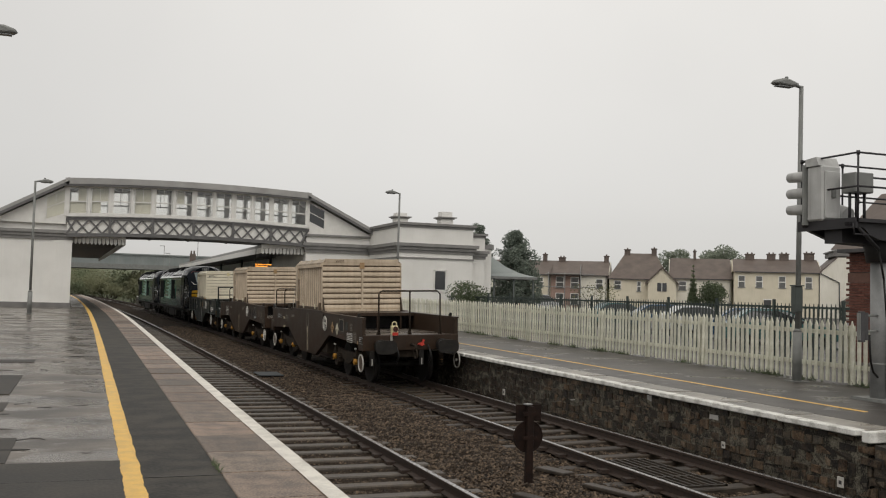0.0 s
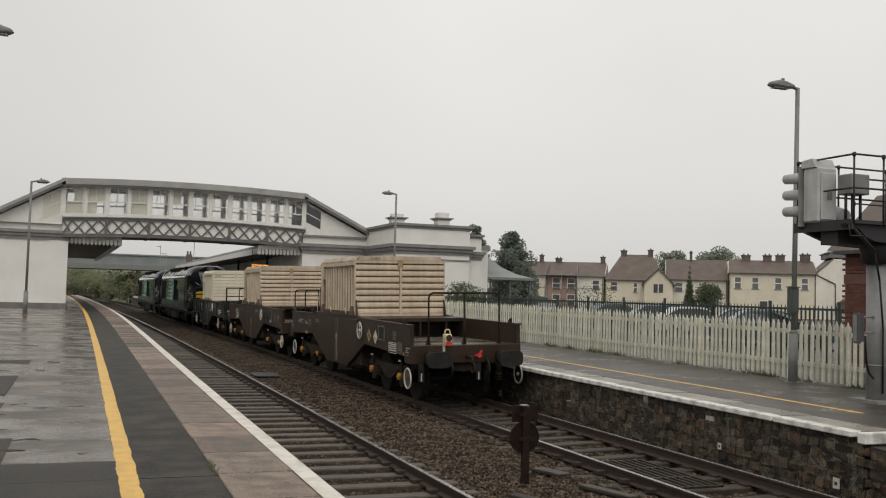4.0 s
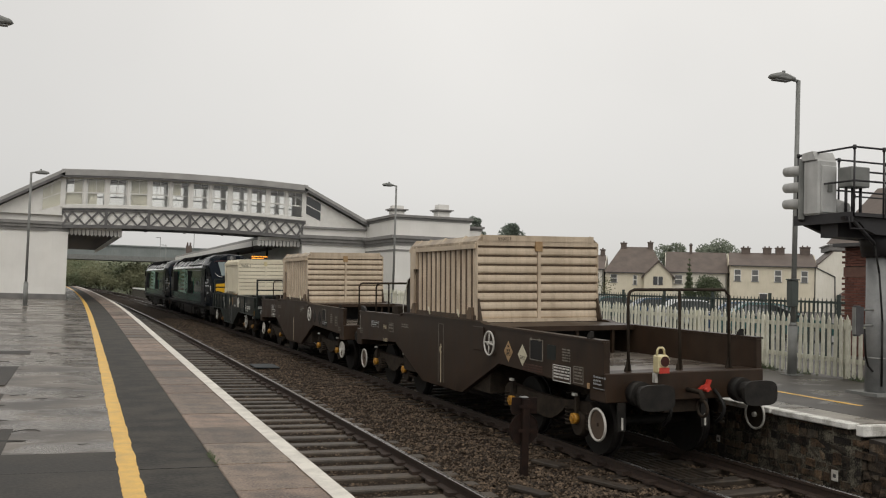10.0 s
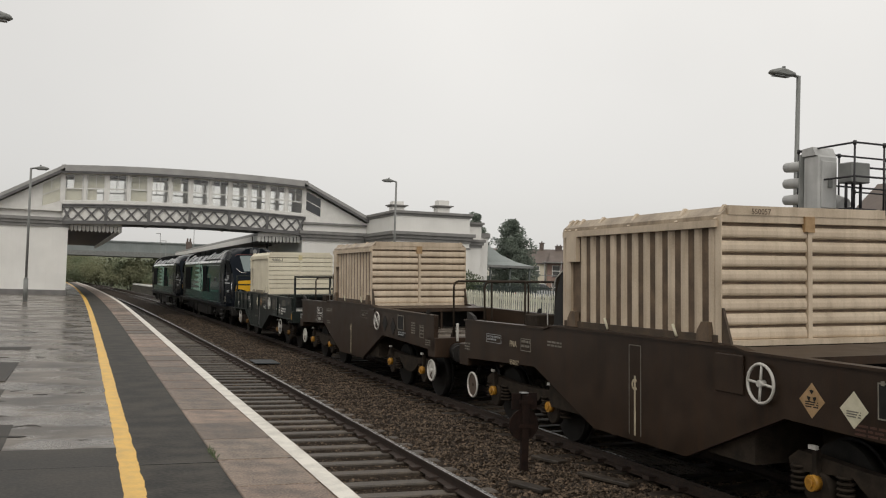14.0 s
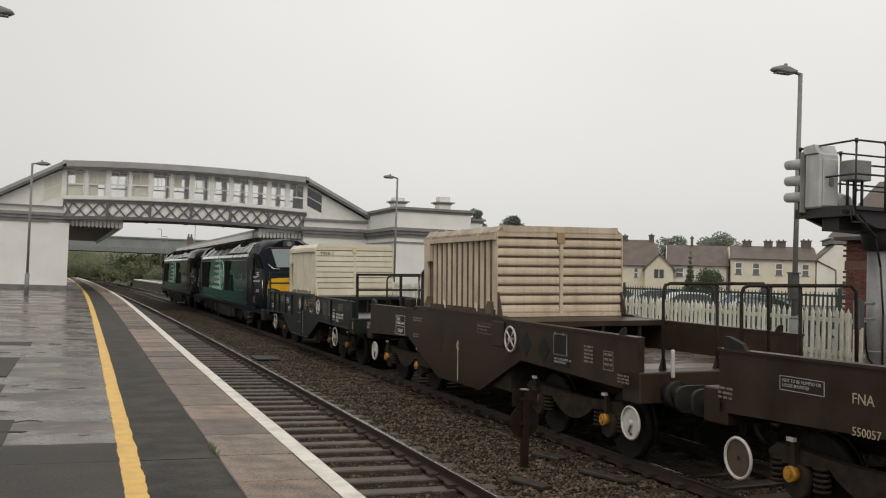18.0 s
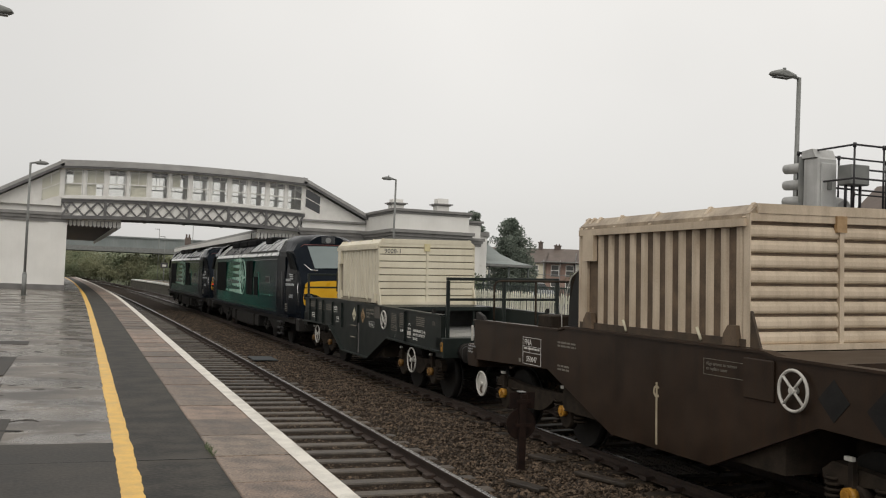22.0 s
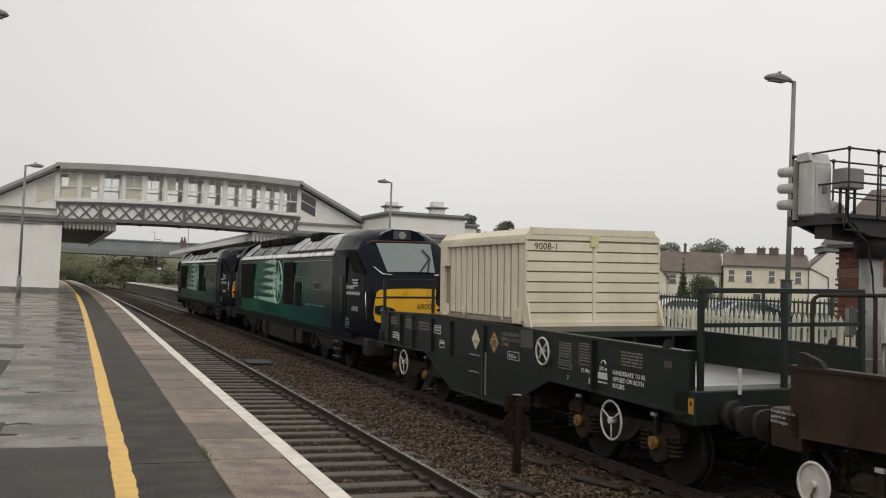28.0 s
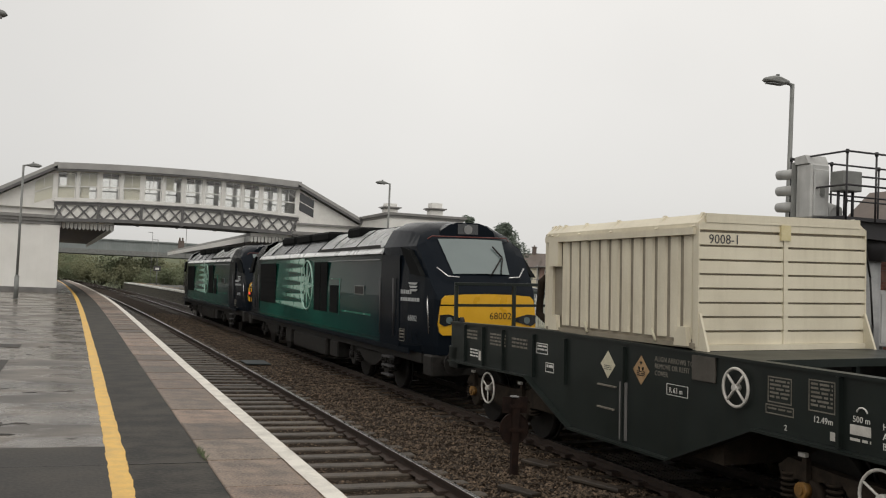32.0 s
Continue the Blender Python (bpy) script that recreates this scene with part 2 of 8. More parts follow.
M["flask_dirty"] = surface("dirty_cream_flask_cover", (0.41, 0.325, 0.232), (0.64, 0.53, 0.40), 0.5, 1.6, 0.05, streak=0.35, stain=(0.20, 0.135, 0.08))
# grime, with the shade inside the grooves mixed into the same dark colour
M["flask_dark"] = surface("sooty_shaded_groove", (0.060, 0.040, 0.024), (0.17, 0.115, 0.072), 0.7, 4, 0.1)
# soot on rails and gussets; also the painted shade behind the end boards
M["soot"] = surface("soot_and_groove_shade", (0.030, 0.020, 0.0125), (0.085, 0.057, 0.035), 0.8, 6, 0.1)
M["flask_sooty"] = surface("sooty_cream_cover_top", (0.19, 0.145, 0.095), (0.46, 0.375, 0.275), 0.5, 2.4, 0.05, streak=0.5, stain=(0.09, 0.06, 0.035))
M["flask_clean"] = surface("clean_cream_flask_cover", (0.58, 0.525, 0.40), (0.70, 0.645, 0.505), 0.45, 1.5, 0.03, streak=0.2, stain=(0.36, 0.31, 0.22))
# clean cover's cream darkened: painted shade for the gaps of ribs and boards
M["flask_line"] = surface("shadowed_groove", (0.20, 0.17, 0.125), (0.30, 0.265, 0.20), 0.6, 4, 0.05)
M["paint_white"] = surface("white_stencil_paint", (0.55, 0.54, 0.5), (0.72, 0.71, 0.67), 0.5, 8, 0.0)
M["wheel_white"] = surface("grubby_white_wheel_paint", (0.42, 0.40, 0.36), (0.62, 0.60, 0.55), 0.5, 8, 0.0)
M["stencil_dim"] = surface("dim_stencil_paint", (0.13, 0.115, 0.09), (0.23, 0.21, 0.175), 0.6, 9, 0.0)
M["axle_yellow"] = surface("yellow_axle_cap", (0.28, 0.13, 0.015), (0.50, 0.245, 0.025), 0.5, 14, 0.1)
M["loco_blue"] = surface("glossy_dark_loco_blue", (0.0055, 0.0078, 0.0112), (0.0095, 0.0125, 0.0172), 0.2, 0.8, 0.01, spec=0.04)
M["loco_fade"] = surface("green_fading_to_blue", (0.003, 0.040, 0.031), (0.007, 0.100, 0.070), 0.14, 0.45, 0.01, spec=0.09, span=0.3)


def livery_fade(m):
    """The paint turns from green amidships to dark blue towards the cabs."""
    nt = m.node_tree
    n, l = nt.nodes.new, nt.links.new
    co, sep, off, mr, mix = n("ShaderNodeTexCoord"), n("ShaderNodeSeparateXYZ"), n("ShaderNodeMath"), n("ShaderNodeMapRange"), n("ShaderNodeMixRGB")
    wave, wob = n("ShaderNodeTexNoise"), n("ShaderNodeMath")
    wave.inputs["Scale"].default_value = 0.5
    p = nt.nodes["Principled BSDF"]
    src = p.inputs["Base Color"].links[0].from_socket
    l(co.outputs["Object"], sep.inputs[0])
    l(co.outputs["Object"], wave.inputs["Vector"])
    off.operation, wob.operation = "MULTIPLY_ADD", "MULTIPLY_ADD"
    off.inputs[1].default_value = -1.4
    l(sep.outputs["Z"], off.inputs[0])
    l(sep.outputs["Y"], off.inputs[2])
    wob.inputs[1].default_value = 3.0
    l(wave.outputs["Fac"], wob.inputs[0])
    l(off.outputs[0], wob.inputs[2])
    mr.inputs["From Min"].default_value, mr.inputs["From Max"].default_value = 2.2, 8.6
    l(wob.outputs[0], mr.inputs["Value"])
    mix.inputs[1].default_value = (0.008, 0.020, 0.026, 1)
    l(mr.outputs[0], mix.inputs[0])
    l(src, mix.inputs[2])
    l(mix.outputs[0], p.inputs["Base Color"])


livery_fade(M["loco_fade"])
M["loco_roof"] = surface("grey_loco_roof", (0.035, 0.037, 0.039), (0.075, 0.077, 0.079), 0.26, 2, 0.03)
# pale grey raised to near white: the sky's reflection is put into the colour
M["loco_panel"] = surface("pale_sky_sheen_panel", (0.66, 0.67, 0.67), (0.80, 0.81, 0.80), 0.3, 2, 0.02, metal=0.15)
M["loco_mint"] = surface("pale_green_star_paint", (0.27, 0.46, 0.37), (0.42, 0.59, 0.51), 0.3, 3, 0.0)
M["loco_mid"] = surface("mid_green_stripe_paint", (0.02, 0.14, 0.10), (0.04, 0.20, 0.14), 0.25, 3, 0.0)
M["loco_yellow"] = surface("warning_yellow", (0.62, 0.33, 0.012), (0.72, 0.40, 0.02), 0.3, 2, 0.0)
M["chrome"] = surface("bright_handrail", (0.5, 0.5, 0.5), (0.6, 0.6, 0.6), 0.25, 9, 0.0, metal=0.9)
M["red_paint"] = surface("red_paint", (0.38, 0.03, 0.02), (0.55, 0.05, 0.03), 0.4, 6, 0.0)
M["lamp_case"] = surface("pale_yellow_lamp_case", (0.55, 0.47, 0.25), (0.65, 0.58, 0.36), 0.4, 9, 0.0)
M["orange_sign"] = surface("faded_orange_label", (0.27, 0.165, 0.075), (0.42, 0.275, 0.14), 0.5, 12, 0.0)
M["black"] = surface("black_rubber", (0.011, 0.0105, 0.010), (0.022, 0.021, 0.020), 0.5, 8, 0.1, spec=0.2)
M["red_light"] = glow("red_tail_light", (1.0, 0.06, 0.03), 1.2)
M["amber"] = glow("amber_display", (1.0, 0.36, 0.04), 1.5)
M["screen"] = glass("cab_windscreen", (0.13, 0.165, 0.165), 0.04)

# ---- building blocks ----


def part(name, bm, material, parent=None, label=""):
    me = bpy.data.meshes.new(name)
    bm.to_mesh(me)
    bm.free()
    me.materials.append(M[material])
    ob = new(name, me)
    if parent:
        ob.parent = parent
    if label:
        ob["label"] = label
    return ob


def base(name, m, label, category, group="", kind=""):
    ob = new(name)
    ob.matrix_basis = m
    ob.empty_display_size = 0.2
    return tagged(ob, label, category, group, kind)


def base_part(name, parent):
    ob = new(name)
    ob.parent = parent
    ob.empty_display_size = 0.1
    return ob


def box(bm, x0, x1, y0, y1, z0, z1, bevel=0.0):
    v = [bm.verts.new(c) for c in ((x0, y0, z0), (x1, y0, z0), (x1, y1, z0), (x0, y1, z0), (x0, y0, z1), (x1, y0, z1), (x1, y1, z1), (x0, y1, z1))]
    f = [bm.faces.new([v[i] for i in q]) for q in ((3, 2, 1, 0), (4, 5, 6, 7), (0, 1, 5, 4), (1, 2, 6, 5), (2, 3, 7, 6), (3, 0, 4, 7))]
    if bevel:
        edges = list({e for q in f for e in q.edges})
        bmesh.ops.bevel(bm, geom=edges, offset=bevel, segments=1, affect="EDGES", profile=0.5)
    return bm


def blk(*a, bevel=0.0):
    return box(bmesh.new(), *a, bevel=bevel)


def rod(bm, a, b, r, seg=8, r2=None):
    a, b = Vector(a), Vector(b)
    d = b - a
    q = d.to_track_quat("Z", "Y").to_matrix()
    r2 = r if r2 is None else r2
    ring = []
    for c, rr in ((a, r), (b, r2)):
        ring.append([bm.verts.new(c + q @ Vector((rr * math.cos(6.28319 * i / seg), rr * math.sin(6.28319 * i / seg), 0))) for i in range(seg)])
    for i in range(seg):
        j = (i + 1) % seg
        bm.faces.new((ring[0][i], ring[0][j], ring[1][j], ring[1][i])).smooth = True
    bm.faces.new(ring[0][::-1])
    bm.faces.new(ring[1])
    return bm


def pipe(bm, pts, r, seg=6):
    for a, b in zip(pts, pts[1:]):
        rod(bm, a, b, r, seg)
    return bm


def tube(bm, pts, r, seg=7):
    """One continuous bent tube."""
    pts = [Vector(q) for q in pts]
    rows = []
    for i, c in enumerate(pts):
        d = pts[min(i + 1, len(pts) - 1)] - pts[max(i - 1, 0)]
        q = d.to_track_quat("Z", "Y").to_matrix()
        rows.append([bm.verts.new(c + q @ Vector((r * math.cos(6.28319 * k / seg), r * math.sin(6.28319 * k / seg), 0))) for k in range(seg)])
    for a, b in zip(rows, rows[1:]):
        off = min(range(seg), key=lambda o: sum((a[k].co - b[(k + o) % seg].co).length for k in range(seg)))
        for k in range(seg):
            bm.faces.new((a[k], a[(k + 1) % seg], b[(k + 1 + off) % seg], b[(k + off) % seg])).smooth = True
    bm.faces.new(rows[0][::-1])
    bm.faces.new(rows[-1])
    return bm


def ringx(bm, c, r, tube, seg=28, axis="x", tseg=6):
    """A ring about the x axis (or y)."""
    rows = []
    for i in range(seg):
        a = 6.28319 * i / seg
        row = []
        for j in range(tseg):
            t = 6.28319 * j / tseg
            rr, off = r + tube * math.cos(t), tube * math.sin(t)
            p = Vector((off, rr * math.cos(a), rr * math.sin(a))) if axis == "x" else Vector((rr * math.cos(a), off, rr * math.sin(a)))
            row.append(bm.verts.new(Vector(c) + p))
        rows.append(row)
    for i in range(seg):
        for j in range(tseg):
            bm.faces.new((rows[i][j], rows[(i + 1) % seg][j], rows[(i + 1) % seg][(j + 1) % tseg], rows[i][(j + 1) % tseg])).smooth = True
    return bm


def prism(bm, outline, axis, lo, hi):
    """A solid from an outline: axis x takes (y, z) points, axis y (x, z), axis z (x, y)."""
    def at(p, h):
        return {"x": (h, p[0], p[1]), "y": (p[0], h, p[1]), "z": (p[0], p[1], h)}[axis]
    a, b = [bm.verts.new(at(p, lo)) for p in outline], [bm.verts.new(at(p, hi)) for p in outline]
    n = len(outline)
    for i in range(n):
        bm.faces.new((a[i], a[(i + 1) % n], b[(i + 1) % n], b[i]))
    bm.faces.new(a[::-1])
    bm.faces.new(b)
    bmesh.ops.recalc_face_normals(bm, faces=bm.faces)
    return bm


def bend(y):
    return BEND * y * y


def along(bm, section, ys, rise=None, close=True):
    """A section of (x, z) points swept along the bending track."""
    rows = [[bm.verts.new((x + bend(y), y, z + (rise(y) if rise else 0))) for x, z in section] for y in ys]
    n = len(section)
    for a, b in zip(rows, rows[1:]):
        for i in range(n if close else n - 1):
            j = (i + 1) % n
            bm.faces.new((a[i], a[j], b[j], b[i]))
    if close:
        bm.faces.new(rows[0])
        bm.faces.new(rows[-1][::-1])
    bmesh.ops.recalc_face_normals(bm, faces=bm.faces)
    return bm


def steps(a, b, n):
    return [a + (b - a) * i / n for i in range(n + 1)]


def words(body, size, material, parent, m, label="", name="lettering"):
    """Lettering as thin solid characters, reading along the local x of m."""
    cu = bpy.data.curves.new(name, "FONT")
    cu.body, cu.size, cu.extrude = body, size, 0.0015
    cu.resolution_u = 2
    tmp = bpy.data.objects.new(name, cu)
    scene.collection.objects.link(tmp)
    dg = bpy.context.evaluated_depsgraph_get()
    me = bpy.data.meshes.new_from_object(tmp.evaluated_get(dg))
    bpy.data.objects.remove(tmp)
    me.materials.clear()
    me.materials.append(M[material])
    ob = new(name, me)
    ob.parent = parent
    ob.matrix_basis = m
    if label:
        ob["label"] = label
    return ob

# ---- ground, tracks and platforms ----
RAIL = -0.813           # rail heads of both tracks, below the near platform
CANT = 0.042            # the outer rail of the far track lies this much higher
NEAR_RAILS, FAR_RAILS = (2.842, 4.347), (7.157, 8.661)


def rise(y):
    u = min(max((y - 10) / 40, 0), 1)
    return 0.24 * u * u * (3 - 2 * u)


def far_top(y):
    return -0.07 + 0.005 * (min(max(y, 4), 60) - 10)


def sheet(name, xs, ys, height, material, label, category="ground"):
    verts = [(x, y, height(x, y)) for y in ys for x in xs]
    n = len(xs)
    faces = [(j * n + i, j * n + i + 1, (j + 1) * n + i + 1, (j + 1) * n + i) for j in range(len(ys) - 1) for i in range(n - 1)]
    me = bpy.data.meshes.new(name)
    me.from_pydata(verts, [], faces)
    me.materials.append(M[material])
    return tagged(new(name, me), label, category, kind="structure")


def ground_height(x, y):
    if -26 < x < 12.5 and y < 400:
        return -1.25
    return -0.14


sheet("ground", [-3000, -600, -120, -30, -26.2, -25.8, -8, 2, 12, 13, 40, 120, 400, 1000, 3000],
      [-600, -60, -10, 30, 80, 150, 300, 399, 401, 900, 3000], ground_height, "earth", "wet brown earth and tarmac reaching the horizon")


def bed_height(x, y):
    x0 = x - bend(y)
    z = RAIL - 0.20 + 0.06 * math.exp(-((x0 - 5.7) / 0.8) ** 2)
    z += 0.035 * (noise.noise((x * 2.3, y * 2.3, 0)) + 0.6 * noise.noise((x * 7, y * 7, 3)))
    return z


def ballast_bed():
    ys = steps(-12, 3, 30) + steps(4, 34, 200) + steps(34.5, 260, 120)
    xs = steps(1.7, 9.7, 60)
    verts = [(x + bend(y), y, bed_height(x + bend(y), y)) for y in ys for x in xs]
    n = len(xs)
    faces = [(j * n + i, j * n + i + 1, (j + 1) * n + i + 1, (j + 1) * n + i) for j in range(len(ys) - 1) for i in range(n - 1)]
    me = bpy.data.meshes.new("track_bed")
    me.from_pydata(verts, [], faces)
    me.materials.append(M["ballast"])
    for p in me.polygons:
        p.use_smooth = True
    tagged(new("track_bed", me), "dark brown stone ballast bed between the platforms", "track bed", kind="structure")


ballast_bed()


def rails():
    ys = steps(-12, 60, 36) + steps(64, 260, 50)
    for x, up in ((NEAR_RAILS[0], 0), (NEAR_RAILS[1], 0), (FAR_RAILS[0], 0), (FAR_RAILS[1], CANT)):
        z = RAIL + up
        sec = [(-0.07, -0.159), (0.07, -0.159), (0.07, -0.147), (0.010, -0.125), (0.010, -0.048), (0.036, -0.036), (0.036, -0.004), (-0.036, -0.004), (-0.036, -0.036), (-0.010, -0.048), (-0.010, -0.125), (-0.07, -0.147)]
        ob = part("rail", along(bmesh.new(), [(x + a, z + b) for a, b in sec], ys), "rail_rust")
        tagged(ob, "rusty steel running rail on sleepers, its head polished bright", "rail", "rails of the two tracks", "structure")
        part("rail_head", along(bmesh.new(), [(x - 0.033, z - 0.004), (x + 0.033, z - 0.004), (x + 0.026, z), (x - 0.026, z)], ys), "rail_top", ob, "polished rail head")


rails()


def ragged(x0, x1, z, rough, seed):
    """A painted strip on the near platform whose edges are uneven."""
    rnd = random.Random(seed)
    bm = bmesh.new()
    ys = steps(-4, 34, 1200) + steps(35, 132, 60)
    rows = []
    a = b = 0.0
    for y in ys:
        a, b = 0.72 * a + rnd.uniform(-rough, rough), 0.72 * b + rnd.uniform(-rough, rough)
        rows.append([bm.verts.new((x + bend(y), y, z + rise(y))) for x in (x0 + a, x1 + b)])
    for p, q in zip(rows, rows[1:]):
        bm.faces.new((p[0], p[1], q[1], q[0]))
    return bm


def near_platform():
    ys = steps(-8, 10, 3) + steps(12, 56, 22) + steps(60, 132, 24)
    body = along(bmesh.new(), [(-16, -1.3), (1.80, -1.3), (1.80, -0.06), (-16, -0.06)], ys, rise)
    ob = tagged(part("platform_near", body, "plinth"), "long station platform with worn wet tarmac", "platform", kind="structure")
    part("worn_tarmac", along(bmesh.new(), [(-16, -0.062), (0.33, -0.062), (0.33, 0), (-16, 0)], ys, rise), "tarmac_wet", ob, "worn grey tarmac with shining puddles")
    part("dark_strip", along(bmesh.new(), [(0.33, -0.062), (1.095, -0.062), (1.095, -0.002), (0.33, -0.002)], ys, rise), "tarmac", ob, "newer black tarmac strip")
    part("yellow_line", ragged(0.312, 0.466, 0.006, 0.0045, 1), "yellow_line", ob, "worn yellow safety line")
    part("white_line", ragged(1.728, 1.882, 0.011, 0.0016, 2), "white_line", ob, "white edge line")
    return ob


NEAR = near_platform()


def far_platform():
    ys = steps(9.62, 60, 30) + steps(63, 140, 20)
    body = along(bmesh.new(), [(9.472, -1.3), (24, -1.3), (24, -0.083), (9.472, -0.083)], ys, far_top)
    ob = tagged(part("platform_far", body, "mortar"), "far station platform with a rubble stone face", "platform", kind="structure")
    part("tarmac_top", along(bmesh.new(), [(10.10, -0.081), (24, -0.081), (24, 0), (10.10, 0)], ys, far_top), "tarmac_far", ob, "damp grey tarmac")
    part("yellow_line", along(bmesh.new(), [(11.05, 0.0), (11.15, 0.0), (11.15, 0.004), (11.05, 0.004)], [y for y in ys if y > 11], far_top), "yellow_line", ob, "thin yellow line")
    return ob


FAR = far_platform()


def slabs():
    """Coping slabs of both platforms; the nearest are pieces of their own."""
    rnd = random.Random(5)
    shared = []
    for k in range(6):
        bm = bmesh.new()
        j = [rnd.uniform(-0.006, 0.006) for _ in range(4)]
        box(bm, 1.10, 1.90 + j[0], 0.006, 1.024, -0.10, 0.002 + j[1] * 0.5, 0.008)
        me = bpy.data.meshes.new("coping_slab")
        bm.to_mesh(me)
        bm.free()
        me.materials.append(M["coping"])
        shared.append(me)
    for i in range(-11, 44):
        y = 8.116 + 1.03 * (i - 5)
        ob = new("coping_slab", shared[rnd.randrange(6)])
        ob.parent = NEAR
        ob.location, ob.rotation_euler = (bend(y), y, rise(y) + 0.002), (0, 0, 2 * -BEND * y)
    bm = bmesh.new()
    for i in range(44, 124):
        y = 8.116 + 1.03 * (i - 5)
        box(bm, 1.10 + bend(y), 1.90 + bend(y), y + 0.01, y + 1.02, rise(y) - 0.1, rise(y) + 0.003)
    tagged(part("coping_slabs", bm, "coping", NEAR), kind="stuff")
    # far platform: pale slabs behind a white painted nosing
    for i in range(26):
        y = 9.75 + i * 1.5
        b = blk(9.555, 10.095, 0.008, 1.49, -0.081, 0.003, bevel=0.008)
        ob = part("edge_slab", b, "edge_slab", FAR)
        ob.location = (bend(y), y, far_top(y))
        b = blk(9.36, 9.55, 0.004, 1.495, -0.078, 0.004 + rnd.uniform(-0.004, 0.004), bevel=0.014)
        ob = part("nosing_stone", b, "edge_white", FAR, "flaking white painted nosing")
        ob.location, ob.rotation_euler = (bend(y), y, far_top(y)), (0, 0, rnd.uniform(-0.003, 0.003))
    bm = bmesh.new()
    for i in range(26, 86):
        y = 9.75 + i * 1.5
        box(bm, 9.36 + bend(y), 10.09 + bend(y), y, y + 1.49, far_top(y) - 0.14, far_top(y) + 0.003)
    tagged(part("nosing_stones", bm, "edge_white", FAR), kind="stuff")
    # the platform's end: white line turning inwards, low ramp beyond
    part("end_nosing", blk(9.37, 13.2, 9.50, 9.64, far_top(9.6) - 0.14, far_top(9.6) + 0.004, bevel=0.012), "edge_white", FAR, "white end edge")
    bm = prism(bmesh.new(), [(9.50, far_top(9.6) - 0.16), (9.50, -1.3), (-6, -1.3), (-6, -1.0)], "x", 9.46, 14.5)
    tagged(part("platform_ramp", bm, "tarmac_far"), "dark tarmac ramp falling from the platform end", "ramp", kind="structure")


slabs()


def rubble_face():
    """Dark squared rubble of the far platform's face."""
    rnd = random.Random(11)
    near, rest = 0, bmesh.new()
    H = 0.135
    for row in range(9):
        z0 = -1.18 + row * H
        y = 2.0 + rnd.uniform(-0.3, 0)
        while y < 62:
            ln = rnd.uniform(0.10, 0.27) * (1.5 if rnd.random() < 0.12 else 1)
            wave = 0.06 * noise.noise((y * 2.3, row * 5.3, 1))
            wave2 = 0.06 * noise.noise((y * 2.3, (row + 1) * 5.3, 1))
            z0 = -1.18 + row * H + (wave if row else 0)
            top = min(-1.18 + (row + 1) * H + wave2 - rnd.uniform(0.008, 0.03), far_top(y) - 0.085)
            out = rnd.uniform(-0.025, 0.018)
            if y < 9.5:
                slope = -0.22 + (y - 9.5) * 0.05
                top = min(top, slope)
            if top - z0 > 0.05:
                mat = "white_stone" if rnd.random() < 0.012 and row > 3 else "wall_stone"
                single = 8.6 < y < 18.5
                bm = bmesh.new() if single else rest
                jit = [rnd.uniform(-0.022, 0.014) for _ in range(4)]
                pts = [(y + 0.008, z0 + jit[0]), (y + ln - 0.008, z0 + jit[1]), (y + ln - 0.012, top + jit[2]), (y + 0.012, top + jit[3])]
                a = [bm.verts.new((9.51 + bend(y), p, q)) for p, q in pts]
                cy, cz = y + ln / 2, (z0 + top) / 2
                b = [bm.verts.new((9.455 - out + rnd.uniform(-0.015, 0.015) + bend(y), p + (cy - p) * rnd.uniform(0.03, 0.2), q + (cz - q) * rnd.uniform(0.05, 0.25))) for p, q in pts]
                for i in range(4):
                    bm.faces.new((a[i], a[(i + 1) % 4], b[(i + 1) % 4], b[i]))
                bm.faces.new(b)
                if single:
                    part("stone", bm, mat, FAR)
            y += ln
    tagged(part("rubble_stones", rest, "wall_stone", FAR), kind="stuff")


def sleepers():
    rnd = random.Random(3)
    for x0, top, mat, tilt in ((3.595, RAIL - 0.165, "sleeper", 0), (7.909, RAIL - 0.150, "sleeper_dark", -0.028)):
        b = blk(-1.27, 1.27, -0.118, 0.118, -0.2, 0, bevel=0.016)
        me = bpy.data.meshes.new("sleeper")
        b.to_mesh(me)
        b.free()
        me.materials.append(M[mat])
        rest = bmesh.new()
        track = base("sleepers", pose(0, 0, 0), "weathered grey sleepers bedded in ballast" if x0 < 5 else "dark oily sleepers bedded in ballast", "sleepers", kind="structure")
        for i in range(-24, 166):
            y = 4.2 + i * 0.66
            if y < 62:
                ob = new("sleeper", me)
                ob.parent = track
                ob.location = (x0 + bend(y) + rnd.uniform(-0.03, 0.03), y + rnd.uniform(-0.03, 0.03), top + rnd.uniform(-0.008, 0.008))
                ob.rotation_euler = (0, tilt, rnd.uniform(-0.012, 0.012))
            else:
                box(rest, x0 + bend(y) - 1.27, x0 + bend(y) + 1.27, y - 0.125, y + 0.125, top - 0.15, top)
        tagged(part("sleepers_beyond", rest, mat, track), kind="stuff")
        # chairs that hold the rails
        chairs = bmesh.new()
        for i in range(-24, 60):
            y = 4.2 + i * 0.66
            for r in (NEAR_RAILS if x0 < 5 else FAR_RAILS):
                box(chairs, r + bend(y) - 0.15, r + bend(y) + 0.15, y - 0.08, y + 0.08, top, top + 0.05)
        tagged(part("rail_chairs", chairs, "rail_rust", track), kind="stuff")


sleepers()


